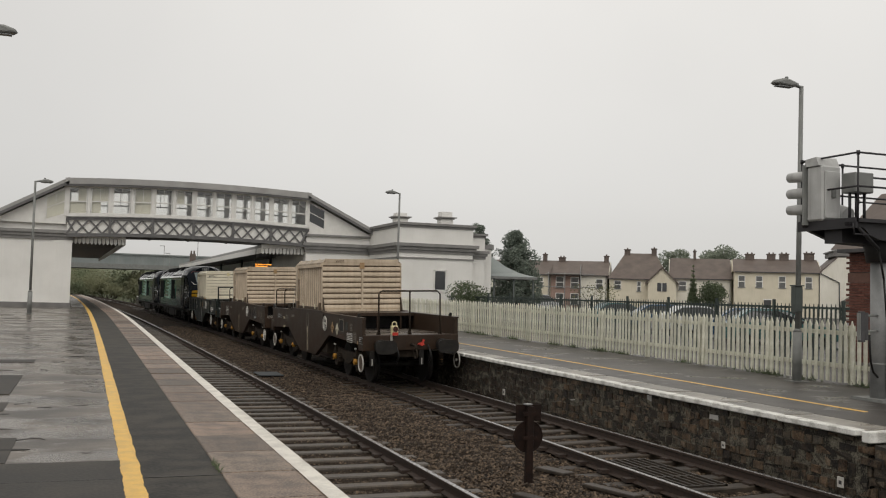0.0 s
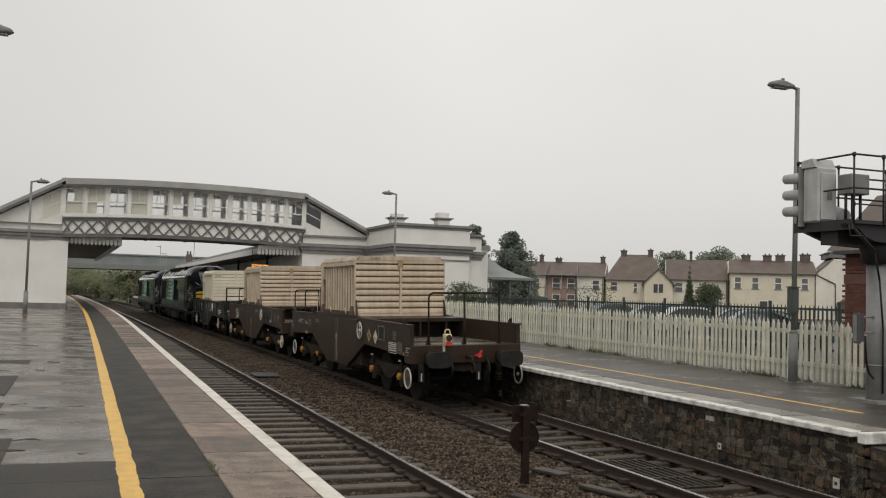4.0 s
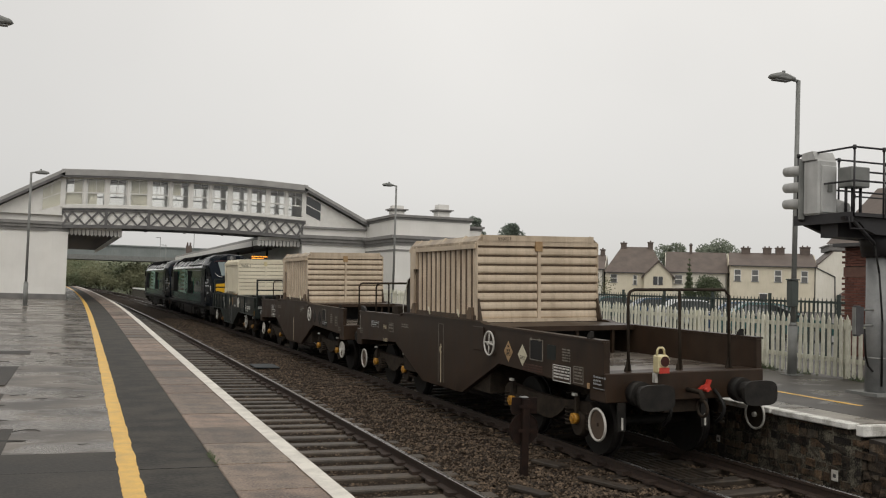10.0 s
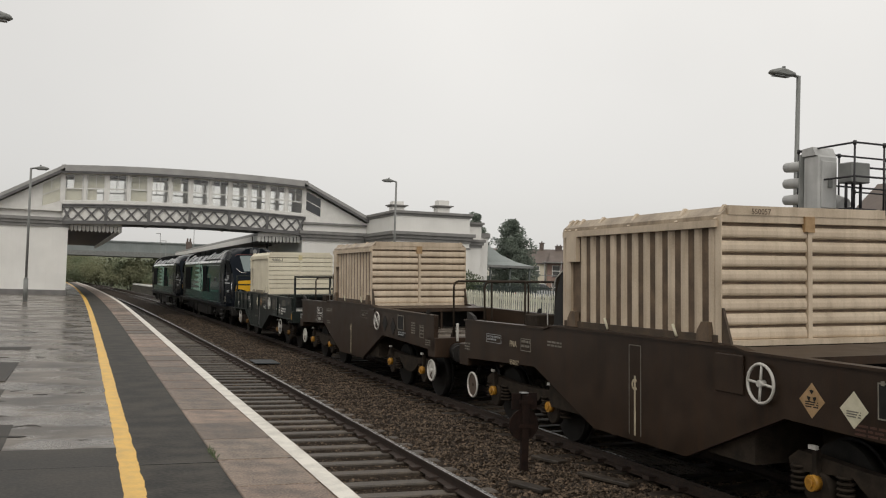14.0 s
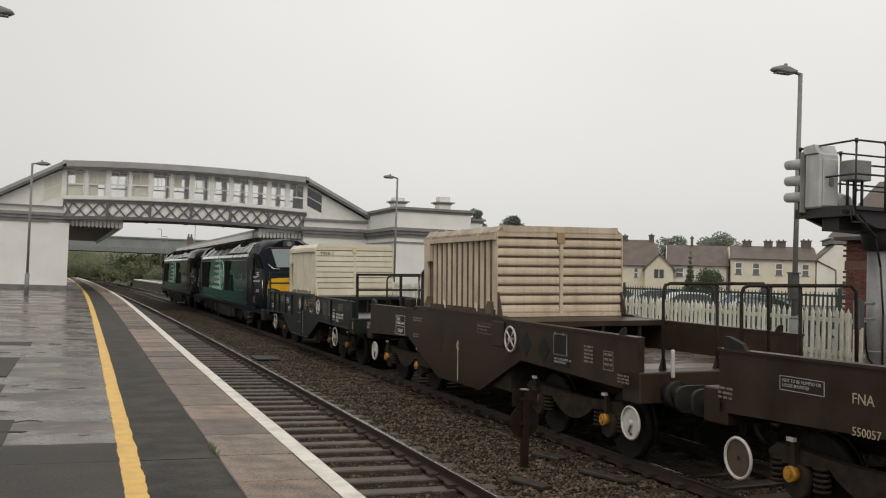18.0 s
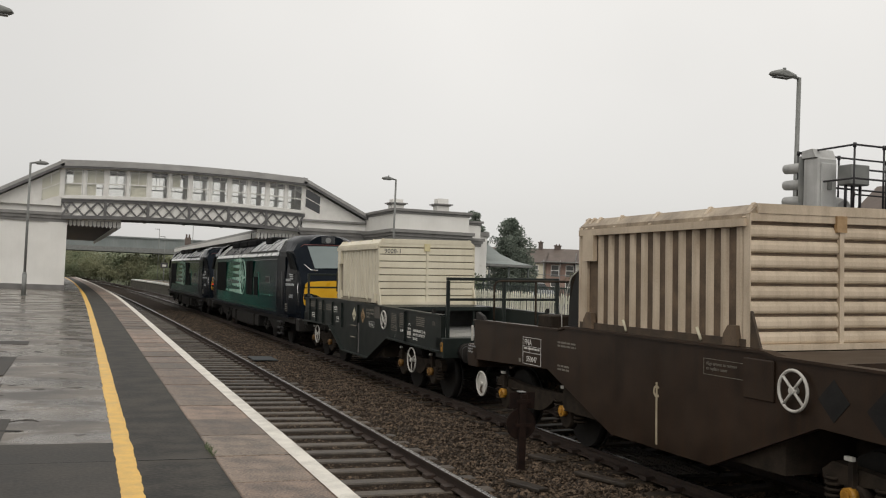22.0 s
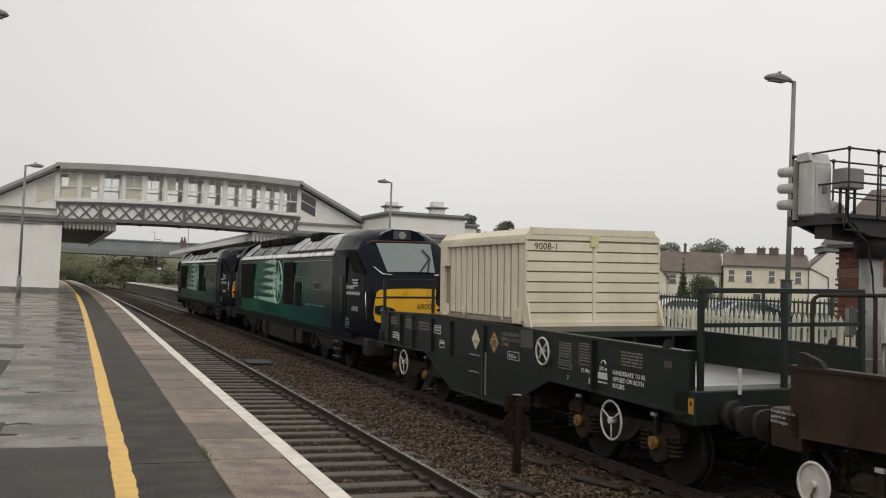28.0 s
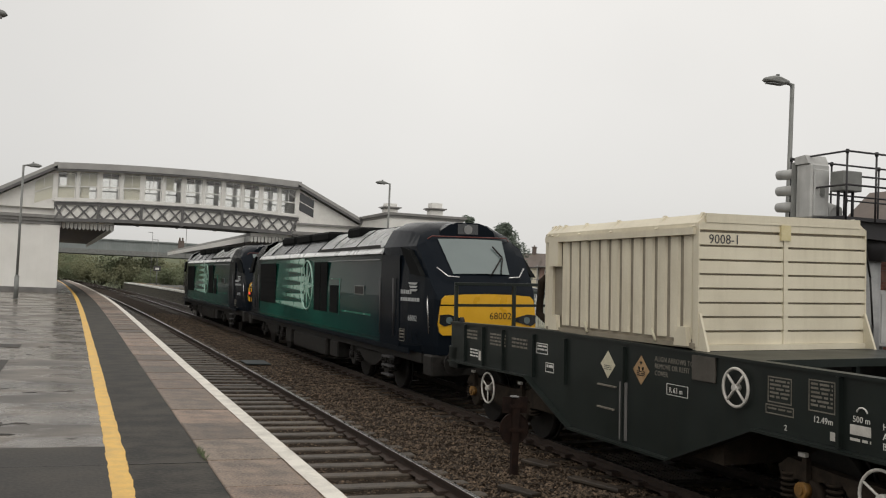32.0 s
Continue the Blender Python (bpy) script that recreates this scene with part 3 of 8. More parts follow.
def ballast_stones():
    """Loose stones over the bed where it lies nearest."""
    rng = np.random.default_rng(4)
    n = 180000
    y = 6.5 + 56 * rng.random(n) ** 2.4
    x = 1.95 + 7.4 * rng.random(n)
    keep = np.ones(n, bool)
    for r in (*NEAR_RAILS, *FAR_RAILS):
        keep &= np.abs(x - r) > 0.09
    inside = ((x > 2.3) & (x < 4.9)) | ((x > 6.6) & (x < 9.2))
    on_sleeper = np.abs(((y - 4.2 + 0.33) % 0.66) - 0.33) < 0.14
    keep &= ~(inside & on_sleeper & (rng.random(n) < 0.74))
    x, y = x[keep], y[keep]
    n = len(x)
    octa = np.array([(1, 0, 0), (0, 1, 0), (-1, 0, 0), (0, -1, 0), (0, 0, 1), (0.5, 0.5, 0.75), (-0.55, 0.4, 0.6)], float)
    tri = np.array([(0, 1, 5), (1, 4, 5), (4, 0, 5), (1, 2, 6), (2, 4, 6), (4, 1, 6), (2, 3, 4), (3, 0, 4)])
    size = (0.011 + 0.024 * rng.random((n, 1, 1)) ** 1.6) * rng.uniform(0.7, 1.3, (n, 7, 3)) * np.array([1.0, 1.0, 0.75])
    ang = rng.random(n) * 6.283
    p = octa[None] * size
    c, s = np.cos(ang)[:, None], np.sin(ang)[:, None]
    px, py = p[..., 0] * c - p[..., 1] * s, p[..., 0] * s + p[..., 1] * c
    tilt = rng.uniform(-0.7, 0.7, (n, 1))
    pz = p[..., 2] + px * tilt
    gz = np.array([bed_height(a + BEND * b * b, b) for a, b in zip(x, y)])
    gz = np.where((np.abs(x - 3.6) < 0.75), gz - 0.02, gz)
    v = np.stack([px + (x + BEND * y * y)[:, None], py + y[:, None], pz + gz[:, None] + 0.005], -1).reshape(-1, 3)
    f = (tri[None] + 7 * np.arange(n)[:, None, None]).reshape(-1, 3)
    me = bpy.data.meshes.new("ballast_stones")
    me.from_pydata(v.tolist(), [], f.tolist())
    m = M["stone_chip"]
    nt = m.node_tree
    geo, hsv, mr = nt.nodes.new("ShaderNodeNewGeometry"), nt.nodes.new("ShaderNodeHueSaturation"), nt.nodes.new("ShaderNodeMapRange")
    mr.inputs["To Min"].default_value, mr.inputs["To Max"].default_value = 0.15, 2.1
    bsdf = nt.nodes["Principled BSDF"]
    src = bsdf.inputs["Base Color"].links[0].from_socket
    nt.links.new(geo.outputs["Random Per Island"], mr.inputs["Value"])
    nt.links.new(mr.outputs[0], hsv.inputs["Value"])
    nt.links.new(src, hsv.inputs["Color"])
    nt.links.new(hsv.outputs[0], bsdf.inputs["Base Color"])
    me.materials.append(m)
    tagged(new("ballast_stones", me), "loose brown ballast stones between the rails", "ballast", kind="stuff")


ballast_stones()

# ---- footbridge and station buildings ----
BY = 56.0               # near side of the footbridge


def footbridge():
    b = base("footbridge", pose(0, BY, 0), "white glazed covered footbridge with a dark lattice girder", "footbridge")
    x0, x1, d = -1.42, 12.02, 3.0
    posts = [x0 + (x1 - x0) * i / 12 + 0.10 * math.sin(math.pi * i / 12) for i in range(13)]
    for side, y in ((0, 0.0), (1, d)):
        for i, x in enumerate(posts):
            w = 0.11 if i % 2 == 0 else 0.085
            part("post", blk(x - w, x + w, y - 0.05, y + 0.05, 5.30, 6.98, bevel=0.01), "white_paint", b)
        part("sill", blk(x0, x1, y - 0.07, y + 0.07, 5.26, 5.45, bevel=0.01), "white_paint", b)
        part("head_rail", blk(x0, x1, y - 0.065, y + 0.065, 6.86, 6.98), "white_paint", b)
        for i in range(12):
            xa, xb = posts[i] + 0.09, posts[i + 1] - 0.09
            w = part("window", blk(xa, xb, y - 0.006, y + 0.006, 5.45, 6.86), "window_pane", b, "clear window pane")
            w.visible_shadow = False
            part("meeting_rail", blk(xa, xb, y - 0.03, y + 0.03, 6.07, 6.14), "white_paint", w)
            part("glazing_bar", blk((xa + xb) / 2 - 0.016, (xa + xb) / 2 + 0.016, y - 0.03, y + 0.03, 6.14, 6.86), "white_paint", w)
            for xs in (xa + 0.02, xb - 0.06):
                part("sash_stile", blk(xs, xs + 0.04, y - 0.028, y + 0.028, 5.45, 6.86), "white_paint", w)
            if side == 0 and i in (0, 1, 3, 5):
                xc = xb if i != 1 else xa + 0.55
                if i != 5:
                    part("board", blk(xa + 0.02, xc - 0.02, y + 0.08, y + 0.10, 5.47, 6.10), "blind", w, "pale board behind the glass")
                part("board", blk(xa + (0.5 if i == 0 else 0.02), xb - 0.02 if i != 5 else xa + 0.5, y + 0.11, y + 0.13, 6.12, 6.84), "blind", w, "pale board behind the glass")
        for z0, z1 in ((5.06, 5.24), (4.14, 4.33)):
            part("chord", blk(x0 + 0.05, x1 + 0.1, y - 0.08, y + 0.08, z0, z1), "girder_grey", b, "grey riveted girder chord")
            part("chord_flange", blk(x0 + 0.05, x1 + 0.1, y - 0.13, y - 0.081, z1 - 0.05 if z0 > 5 else z0, z1 if z0 > 5 else z0 + 0.05), "girder_grey", b)
        part("backing_panel", blk(x0 + 0.05, x1 - 0.1, y + 0.03, y + 0.05, 4.33, 5.06), "white_paint", b)
        for i in range(20):
            xa = x0 + 0.15 + (x1 - x0 - 0.2) * i / 19
            for s in (-1, 1):
                bm = bmesh.new()
                a, c = (xa - s * 0.35, 4.30), (xa + s * 0.35, 5.08)
                a = (min(max(a[0], x0 + 0.05), x1), a[1])
                c = (min(max(c[0], x0 + 0.05), x1), c[1])
                prism(bm, [(a[0] - 0.062, a[1]), (a[0] + 0.062, a[1]), (c[0] + 0.062, c[1]), (c[0] - 0.062, c[1])], "y", y - 0.05 - 0.012 * s, y - 0.03 - 0.012 * s)
                part("lattice_bar", bm, "girder_grey", b)
        for i in range(2, 12, 2):
            part("stiffener", blk(posts[i] - 0.075, posts[i] + 0.075, y - 0.10, y - 0.045, 4.10, 5.25), "girder_grey", b)
    part("deck", blk(x0, x1, 0.06, d - 0.06, 5.10, 5.24), "steel_mid", b)
    part("soffit", blk(x0, x1, 0.09, d - 0.09, 4.16, 4.22), "steel_dark", b)
    roof = prism(bmesh.new(), [(-0.35, 6.98), (d + 0.35, 6.98), (d + 0.35, 7.10), (d / 2, 7.50), (-0.35, 7.10)], "x", x0 - 0.1, x1 + 0.1)
    part("roof", roof, "roof_felt", b, "grey felt roof")
    part("fascia", blk(x0 - 0.15, x1 + 0.15, -0.42, -0.352, 6.91, 7.02), "girder_grey", b, "dark grey fascia board")
    part("roof_edge", blk(x0 - 0.1, x1 + 0.1, -0.46, -0.352, 7.022, 7.36), "roof_felt", b, "pale grey roof edge")
    # stairs on both sides, roofed and walled
    for s, xe, far, ztop in ((-1, x0, -9.4, 2.6), (1, x1, 15.95, 5.12)):
        m = (ztop - 7.05) / (far - xe)
        low = 4.85
        def zt(x):
            return 7.05 + m * (x - xe)
        out = [(xe, low), (far, low), (far, max(zt(far) - 0.12, low + 0.02)), (xe, 6.95)]
        if zt(far) < low:
            cut = xe + (low - 6.95) / m
            out = [(xe, low), (cut, low), (xe, 6.95)]
        w = part("stair_wall", prism(bmesh.new(), out, "y", 0.0, 0.12), "white_paint", b, "white boarded stair side")
        part("stair_wall", prism(bmesh.new(), out, "y", d - 0.12, d), "white_paint", b)
        rf = [(xe - s * 0.1, zt(xe - s * 0.1)), (far, zt(far)), (far, zt(far) + 0.30), (xe - s * 0.1, zt(xe - s * 0.1) + 0.30)]
        part("stair_roof", prism(bmesh.new(), rf, "y", -0.4, d + 0.4), "roof_felt", b, "sloping grey stair roof")
        fr = [(xe - s * 0.1, zt(xe - s * 0.1) - 0.06), (far, zt(far) - 0.06), (far, zt(far) + 0.1), (xe - s * 0.1, zt(xe - s * 0.1) + 0.1)]
        part("stair_fascia", prism(bmesh.new(), fr, "y", -0.46, -0.401), "girder_grey", b, "grey sloping fascia")
        xa, xb = xe + s * 0.12, xe + s * 1.0
        win = [(xa, 5.42 if s < 0 else 5.7), (xb, 5.10 if s < 0 else 5.30), (xb, zt(xb) - 0.22), (xa, zt(xa) - 0.22)]
        wn = part("stair_window", prism(bmesh.new(), win, "y", -0.02, -0.004), "window_pane" if s < 0 else "window_dark", b)
        mid = [(xa, (win[0][1] + win[3][1]) / 2 - 0.02), (xb, (win[1][1] + win[2][1]) / 2 - 0.02), (xb, (win[1][1] + win[2][1]) / 2 + 0.03), (xa, (win[0][1] + win[3][1]) / 2 + 0.03)]
        part("glazing_bar", prism(bmesh.new(), mid, "y", -0.04, -0.021), "white_paint", wn)
        if s < 0:
            part("board", prism(bmesh.new(), win, "y", -0.0035, -0.0008), "blind", wn, "pale board behind the glass")
            wn.visible_shadow = False
            xc = (xa + xb) / 2
            part("glazing_bar", blk(xc - 0.02, xc + 0.02, -0.04, -0.021, (win[0][1] + win[3][1]) / 2 - 0.05, zt(xc) - 0.24), "white_paint", wn)
            for xo in (xa, xb - 0.05):
                part("sash_stile", blk(xo, xo + 0.05, -0.045, -0.021, 5.42 if xo > xb else 5.12, zt(xo) - 0.24), "white_paint", wn)


footbridge()


def camber():
    """The bridge rises a little towards its middle."""
    b = bpy.data.objects["footbridge"]
    for ob in b.children_recursive:
        xs = [v.co.x for v in ob.data.vertices]
        bm = bmesh.new()
        bm.from_mesh(ob.data)
        if max(xs) - min(xs) > 5:
            for i in range(1, 14):
                bmesh.ops.bisect_plane(bm, geom=bm.verts[:] + bm.edges[:] + bm.faces[:], plane_co=(-1.45 + 13.5 * i / 14, 0, 0), plane_no=(1, 0, 0))
        for v in bm.verts:
            q = (v.co.x - 5.3) / 6.75
            if abs(q) < 1:
                v.co.z += 0.19 * (1 - q * q)
        bm.to_mesh(ob.data)
        bm.free()


camber()


def moulded(bm, x0, x1, y0, y1, z0, z1, steps_out):
    """A cornice round a block: stacked courses, each standing out further."""
    n = len(steps_out)
    for i, o in enumerate(steps_out):
        a, b = z0 + (z1 - z0) * i / n, z0 + (z1 - z0) * (i + 1) / n
        box(bm, x0 - o, x1 + o, y0 - o, y1 + o, a, b - 0.002)
    return bm


def near_tower():
    b = base("stair_building", pose(0, BY, 0), "white rendered stair building with grey cornice under the footbridge", "building")
    part("wall", blk(-16, -1.10, 0.25, 1.9, 0.0, 4.50), "render_white", b, "white rendered wall")
    part("rear_block", blk(-16, -3.2, 1.902, 30, 0.0, 4.48), "render_white", b)
    part("pilaster", blk(-2.05, -1.06, 0.16, 0.249, 0.3, 3.96), "render_white", b)
    part("plinth", blk(-16, -1.02, 0.10, 1.95, 0.0, 0.52), "plinth", b, "grey plinth")
    part("cornice", moulded(bmesh.new(), -16, -1.08, 0.2, 1.9, 3.98, 4.50, (0.05, 0.14, 0.24)), "render_grey", b, "grey moulded cornice")
    part("parapet", blk(-16, -1.14, 0.26, 1.9, 4.50, 4.86), "render_white", b)
    part("parapet_cap", blk(-16, -1.0, 0.12, 2.0, 4.862, 4.95), "render_grey", b)


near_tower()


def far_building():
    b = base("station_building", pose(0, 0, 0), "white station building with grey cornices and parapet", "station building")
    part("stair_block", blk(12.0, 16.4, BY + 0.1, 66, -0.1, 4.83), "render_white", b, "white rendered wall")
    part("stair_cornice", moulded(bmesh.new(), 12.0, 16.6, BY + 0.05, 66, 3.86, 4.43, (0.05, 0.14, 0.24)), "render_grey", b, "grey moulded cornice")
    part("stair_cap", blk(11.85, 16.5, BY - 0.06, 66, 4.832, 4.95), "render_grey", b)
    y0 = 50.2
    part("wall", blk(15.95, 20.40, y0, 66, -0.1, 5.24), "render_white", b, "white rendered wall")
    part("cornice", moulded(bmesh.new(), 15.95, 20.40, y0, 66, 3.82, 4.36, (0.06, 0.16, 0.28)), "render_grey", b, "grey moulded cornice")
    part("string_course", blk(15.90, 20.45, y0 - 0.06, 66, 3.50, 3.58), "render_grey", b)
    part("parapet_cap", moulded(bmesh.new(), 15.95, 20.40, y0, 66, 5.24, 5.52, (0.05, 0.16)), "render_grey", b, "grey parapet coping")
    part("side_wing", blk(20.402, 21.3, y0 + 0.4, 60, -0.1, 4.85), "render_white", b)
    part("wing_cap", moulded(bmesh.new(), 20.402, 21.3, y0 + 0.4, 60, 4.85, 5.1, (0.05, 0.14)), "render_grey", b)
    part("wing_cornice", moulded(bmesh.new(), 20.402, 21.3, y0 + 0.4, 60, 3.62, 4.1, (0.05, 0.13, 0.22)), "render_grey", b)
    part("end_pier", blk(21.5, 22.2, y0 + 1.5, 58, -0.1, 4.3), "render_white", b)
    part("pier_cap", blk(21.4, 22.3, y0 + 1.4, 58, 4.3, 4.55), "render_grey", b)
    w = part("window", blk(18.13, 18.75, y0 - 0.02, y0 + 0.1, 1.80, 2.84), "window_dark", b, "dark sash window")
    for a in ((18.05, 18.128, 1.74, 2.9), (18.752, 18.84, 1.74, 2.9), (18.05, 18.84, 2.842, 2.92), (18.0, 18.9, 1.66, 1.798)):
        part("frame", blk(a[0], a[1], y0 - 0.05, y0 + 0.02, a[2], a[3]), "white_paint", w)
    for cx, cy, top in ((19.1, y0 + 1.2, 6.30), (16.75, y0 + 2.4, 6.2)):
        c = part("chimney", blk(cx - 0.36, cx + 0.36, cy - 0.36, cy + 0.36, 5.2, 5.87), "render_white", b)
        part("chimney_cap", moulded(bmesh.new(), cx - 0.36, cx + 0.36, cy - 0.36, cy + 0.36, 5.872, 6.0, (0.08, 0.18)), "render_grey", c)
        part("chimney_top", blk(cx - 0.32, cx + 0.32, cy - 0.32, cy + 0.32, 6.002, top), "render_white", c)


far_building()


def canopy(name, x0, x1, y0, y1, z_in, z_out, inner_left):
    """A platform canopy with a sawtooth valance on its near end and its track side."""
    b = base(name, pose(0, 0, 0), "platform canopy with a white sawtooth valance", "canopy", "platform canopies")
    za, zb = (z_in, z_out) if inner_left else (z_out, z_in)
    part("roof", prism(bmesh.new(), [(x0, za), (x1, zb), (x1, zb + 0.14), (x0, za + 0.14)], "y", y0, y1), "roof_felt", b, "grey sheet roof")
    part("soffit", prism(bmesh.new(), [(x0, za - 0.08), (x1, zb - 0.08), (x1, zb - 0.002), (x0, za - 0.002)], "y", y0 + 0.05, y1), "steel_black", b)
    n = int((x1 - x0) / 0.2)
    part("fascia", prism(bmesh.new(), [(x0, za - 0.05), (x1, zb - 0.05), (x1, zb + 0.16), (x0, za + 0.16)], "y", y0 - 0.06, y0 - 0.002), "white_paint", b)
    for i in range(n):
        xa = x0 + (x1 - x0) * i / n
        zc = za + (zb - za) * i / n - 0.06
        part("valance_board", prism(bmesh.new(), [(xa + 0.012, zc), (xa + 0.188, zc), (xa + 0.188, zc - 0.26), (xa + 0.10, zc - 0.36), (xa + 0.012, zc - 0.26)], "y", y0 - 0.045, y0 - 0.02), "white_paint", b)
    xe = x1 if inner_left else x0
    ze = zb if inner_left else za
    bm = bmesh.new()
    for i in range(int((y1 - y0) / 0.25)):
        ya = y0 + i * 0.25
        box(bm, xe - 0.02, xe + 0.02, ya + 0.01, ya + 0.24, ze - 0.36, ze - 0.02)
    tagged(part("side_valance", bm, "white_paint", b), kind="stuff")
    for i in range(4):
        yp = y0 + 12 + i * (y1 - y0 - 14) / 3
        xp = x0 + 0.15 if inner_left else x1 - 0.5
        part("column", rod(bmesh.new(), (xp, yp, 0), (xp, yp, min(za, zb)), 0.09), "steel_dark", b)


canopy("platform_canopy", -1.6, 1.75, BY + 0.6, 98, 4.22, 4.20, True)
for ob in bpy.data.objects["platform_canopy"].children:
    for v in ob.data.vertices:
        v.co.x += bend(v.co.y) - bend(BY)
canopy("platform_canopy", 9.4, 12.6, BY + 0.5, 112, 4.10, 4.05, False)

# ---- fences, lamps and signals on the far platform ----


def ringz(bm, c, r, tube_r, seg=14, tseg=5):
    """A ring about the z axis."""
    rows = []
    for i in range(seg):
        a = 6.28319 * i / seg
        rows.append([bm.verts.new((c[0] + (r + tube_r * math.cos(6.28319 * j / tseg)) * math.cos(a), c[1] + (r + tube_r * math.cos(6.28319 * j / tseg)) * math.sin(a), c[2] + tube_r * math.sin(6.28319 * j / tseg))) for j in range(tseg)])
    for i in range(seg):
        for j in range(tseg):
            bm.faces.new((rows[i][j], rows[(i + 1) % seg][j], rows[(i + 1) % seg][(j + 1) % tseg], rows[i][(j + 1) % tseg])).smooth = True
    return bm


def white_fence():
    b = base("picket_fence", pose(0, 0, 0), "dirty white wooden picket fence along the far platform", "fence")
    rnd = random.Random(8)
    x0, pitch = 14.25, 0.168
    shapes = []
    for k in range(5):
        h = 1.27 + rnd.uniform(-0.02, 0.02)
        bm = prism(bmesh.new(), [(-0.045, 0.03), (0.045, 0.03), (0.045, h - 0.10), (0.0, h), (-0.045, h - 0.10)], "x", -0.010, 0.010)
        me = bpy.data.meshes.new("pale")
        bm.to_mesh(me)
        bm.free()
        me.materials.append(M["fence"])
        shapes.append(me)
    y, n, rest = 14.35, 0, bmesh.new()
    while y < 48:
        if n < 200:
            ob = new("pale", shapes[rnd.randrange(5)])
            ob.parent = b
            ob.location = (x0 + bend(y) + rnd.uniform(-0.004, 0.004), y, far_top(y) + rnd.uniform(-0.015, 0.015))
            ob.rotation_euler = (rnd.uniform(-0.014, 0.014), rnd.uniform(-0.008, 0.008), 0)
        else:
            x = x0 + bend(y)
            box(rest, x - 0.010, x + 0.010, y - 0.045, y + 0.045, far_top(y) + 0.03, far_top(y) + 1.24)
        y += pitch
        n += 1
    if rest.verts:
        tagged(part("pales_beyond", rest, "fence", b), kind="stuff")
    else:
        rest.free()
    ys = steps(14.2, 48, 16)
    for h in (0.32, 0.98):
        part("fence_rail", along(bmesh.new(), [(x0 + 0.016, h), (x0 + 0.07, h), (x0 + 0.07, h + 0.09), (x0 + 0.016, h + 0.09)], ys, far_top), "fence", b)
    for i in range(14):
        y = 15.0 + i * 2.45
        part("post", blk(x0 + 0.072 + bend(y), x0 + 0.17 + bend(y), y - 0.05, y + 0.05, far_top(y) - 0.02, far_top(y) + 1.18), "fence", b)


white_fence()


def fence_weeds():
    rng = np.random.default_rng(12)
    n = 5200
    y = 14.3 + 33 * rng.random(n)
    clump = np.sin(y * 1.9) + np.sin(y * 0.77 + 1) + np.sin(y * 4.3 + 2)
    keep = clump + rng.normal(0, 0.7, n) > 0.9
    y = y[keep]
    n = len(y)
    x = 14.22 + BEND * y * y + rng.normal(0, 0.05, n)
    z = -0.07 + 0.005 * (y - 10)
    h = rng.uniform(0.03, 0.16, n)
    a = rng.random(n) * 6.283
    d = np.stack([np.cos(a), np.sin(a), np.zeros(n)], -1)
    p = np.stack([x, y, z], -1)
    tip = p + d * (h * 0.5)[:, None] + np.stack([np.zeros(n), np.zeros(n), h], -1)
    v = np.stack([p - d[:, [1, 0, 2]] * 0.012, p + d[:, [1, 0, 2]] * 0.012, tip], 1).reshape(-1, 3)
    me = bpy.data.meshes.new("weeds")
    me.from_pydata(v.tolist(), [], np.arange(n * 3).reshape(-1, 3).tolist())
    me.materials.append(M["leaf"])
    tagged(new("weeds", me), "patchy green weeds along the foot of the fence", "weeds", kind="stuff")


fence_weeds()


def green_fence():
    b = base("palisade_fence", pose(0, 0, 0), "dark green steel palisade fence beside the car park", "fence")
    me = bpy.data.meshes.new("steel_pale")
    bm = prism(bmesh.new(), [(-0.03, 0), (0.03, 0), (0.03, 1.55), (0.0, 1.68), (-0.03, 1.55)], "x", -0.008, 0.008)
    bm.to_mesh(me)
    bm.free()
    me.materials.append(M["fence_green"])
    y = 19.5
    for i in range(230):
        ob = new("steel_pale", me)
        ob.parent = b
        ob.location = (18.4 + 0.02 * (y - 20), y, -0.12)
        y += 0.165
    for i in range(14):
        y = 19.6 + i * 2.75
        x = 18.4 + 0.02 * (y - 20)
        part("post", blk(x + 0.012, x + 0.08, y - 0.035, y + 0.035, -0.13, 1.66), "fence_green", b)
    for z in (0.35, 1.42):
        bm = prism(bmesh.new(), [(18.40 + 0.01, 19.4), (18.46, 19.4), (18.46 + 0.76, 57.6), (18.41 + 0.76, 57.6)], "z", z, z + 0.06)
        part("fence_rail", bm, "fence_green", b)


M["fence_green"] = surface("dark_green_fence_paint", (0.022, 0.034, 0.030), (0.045, 0.060, 0.053), 0.5, 3, 0.03)
green_fence()


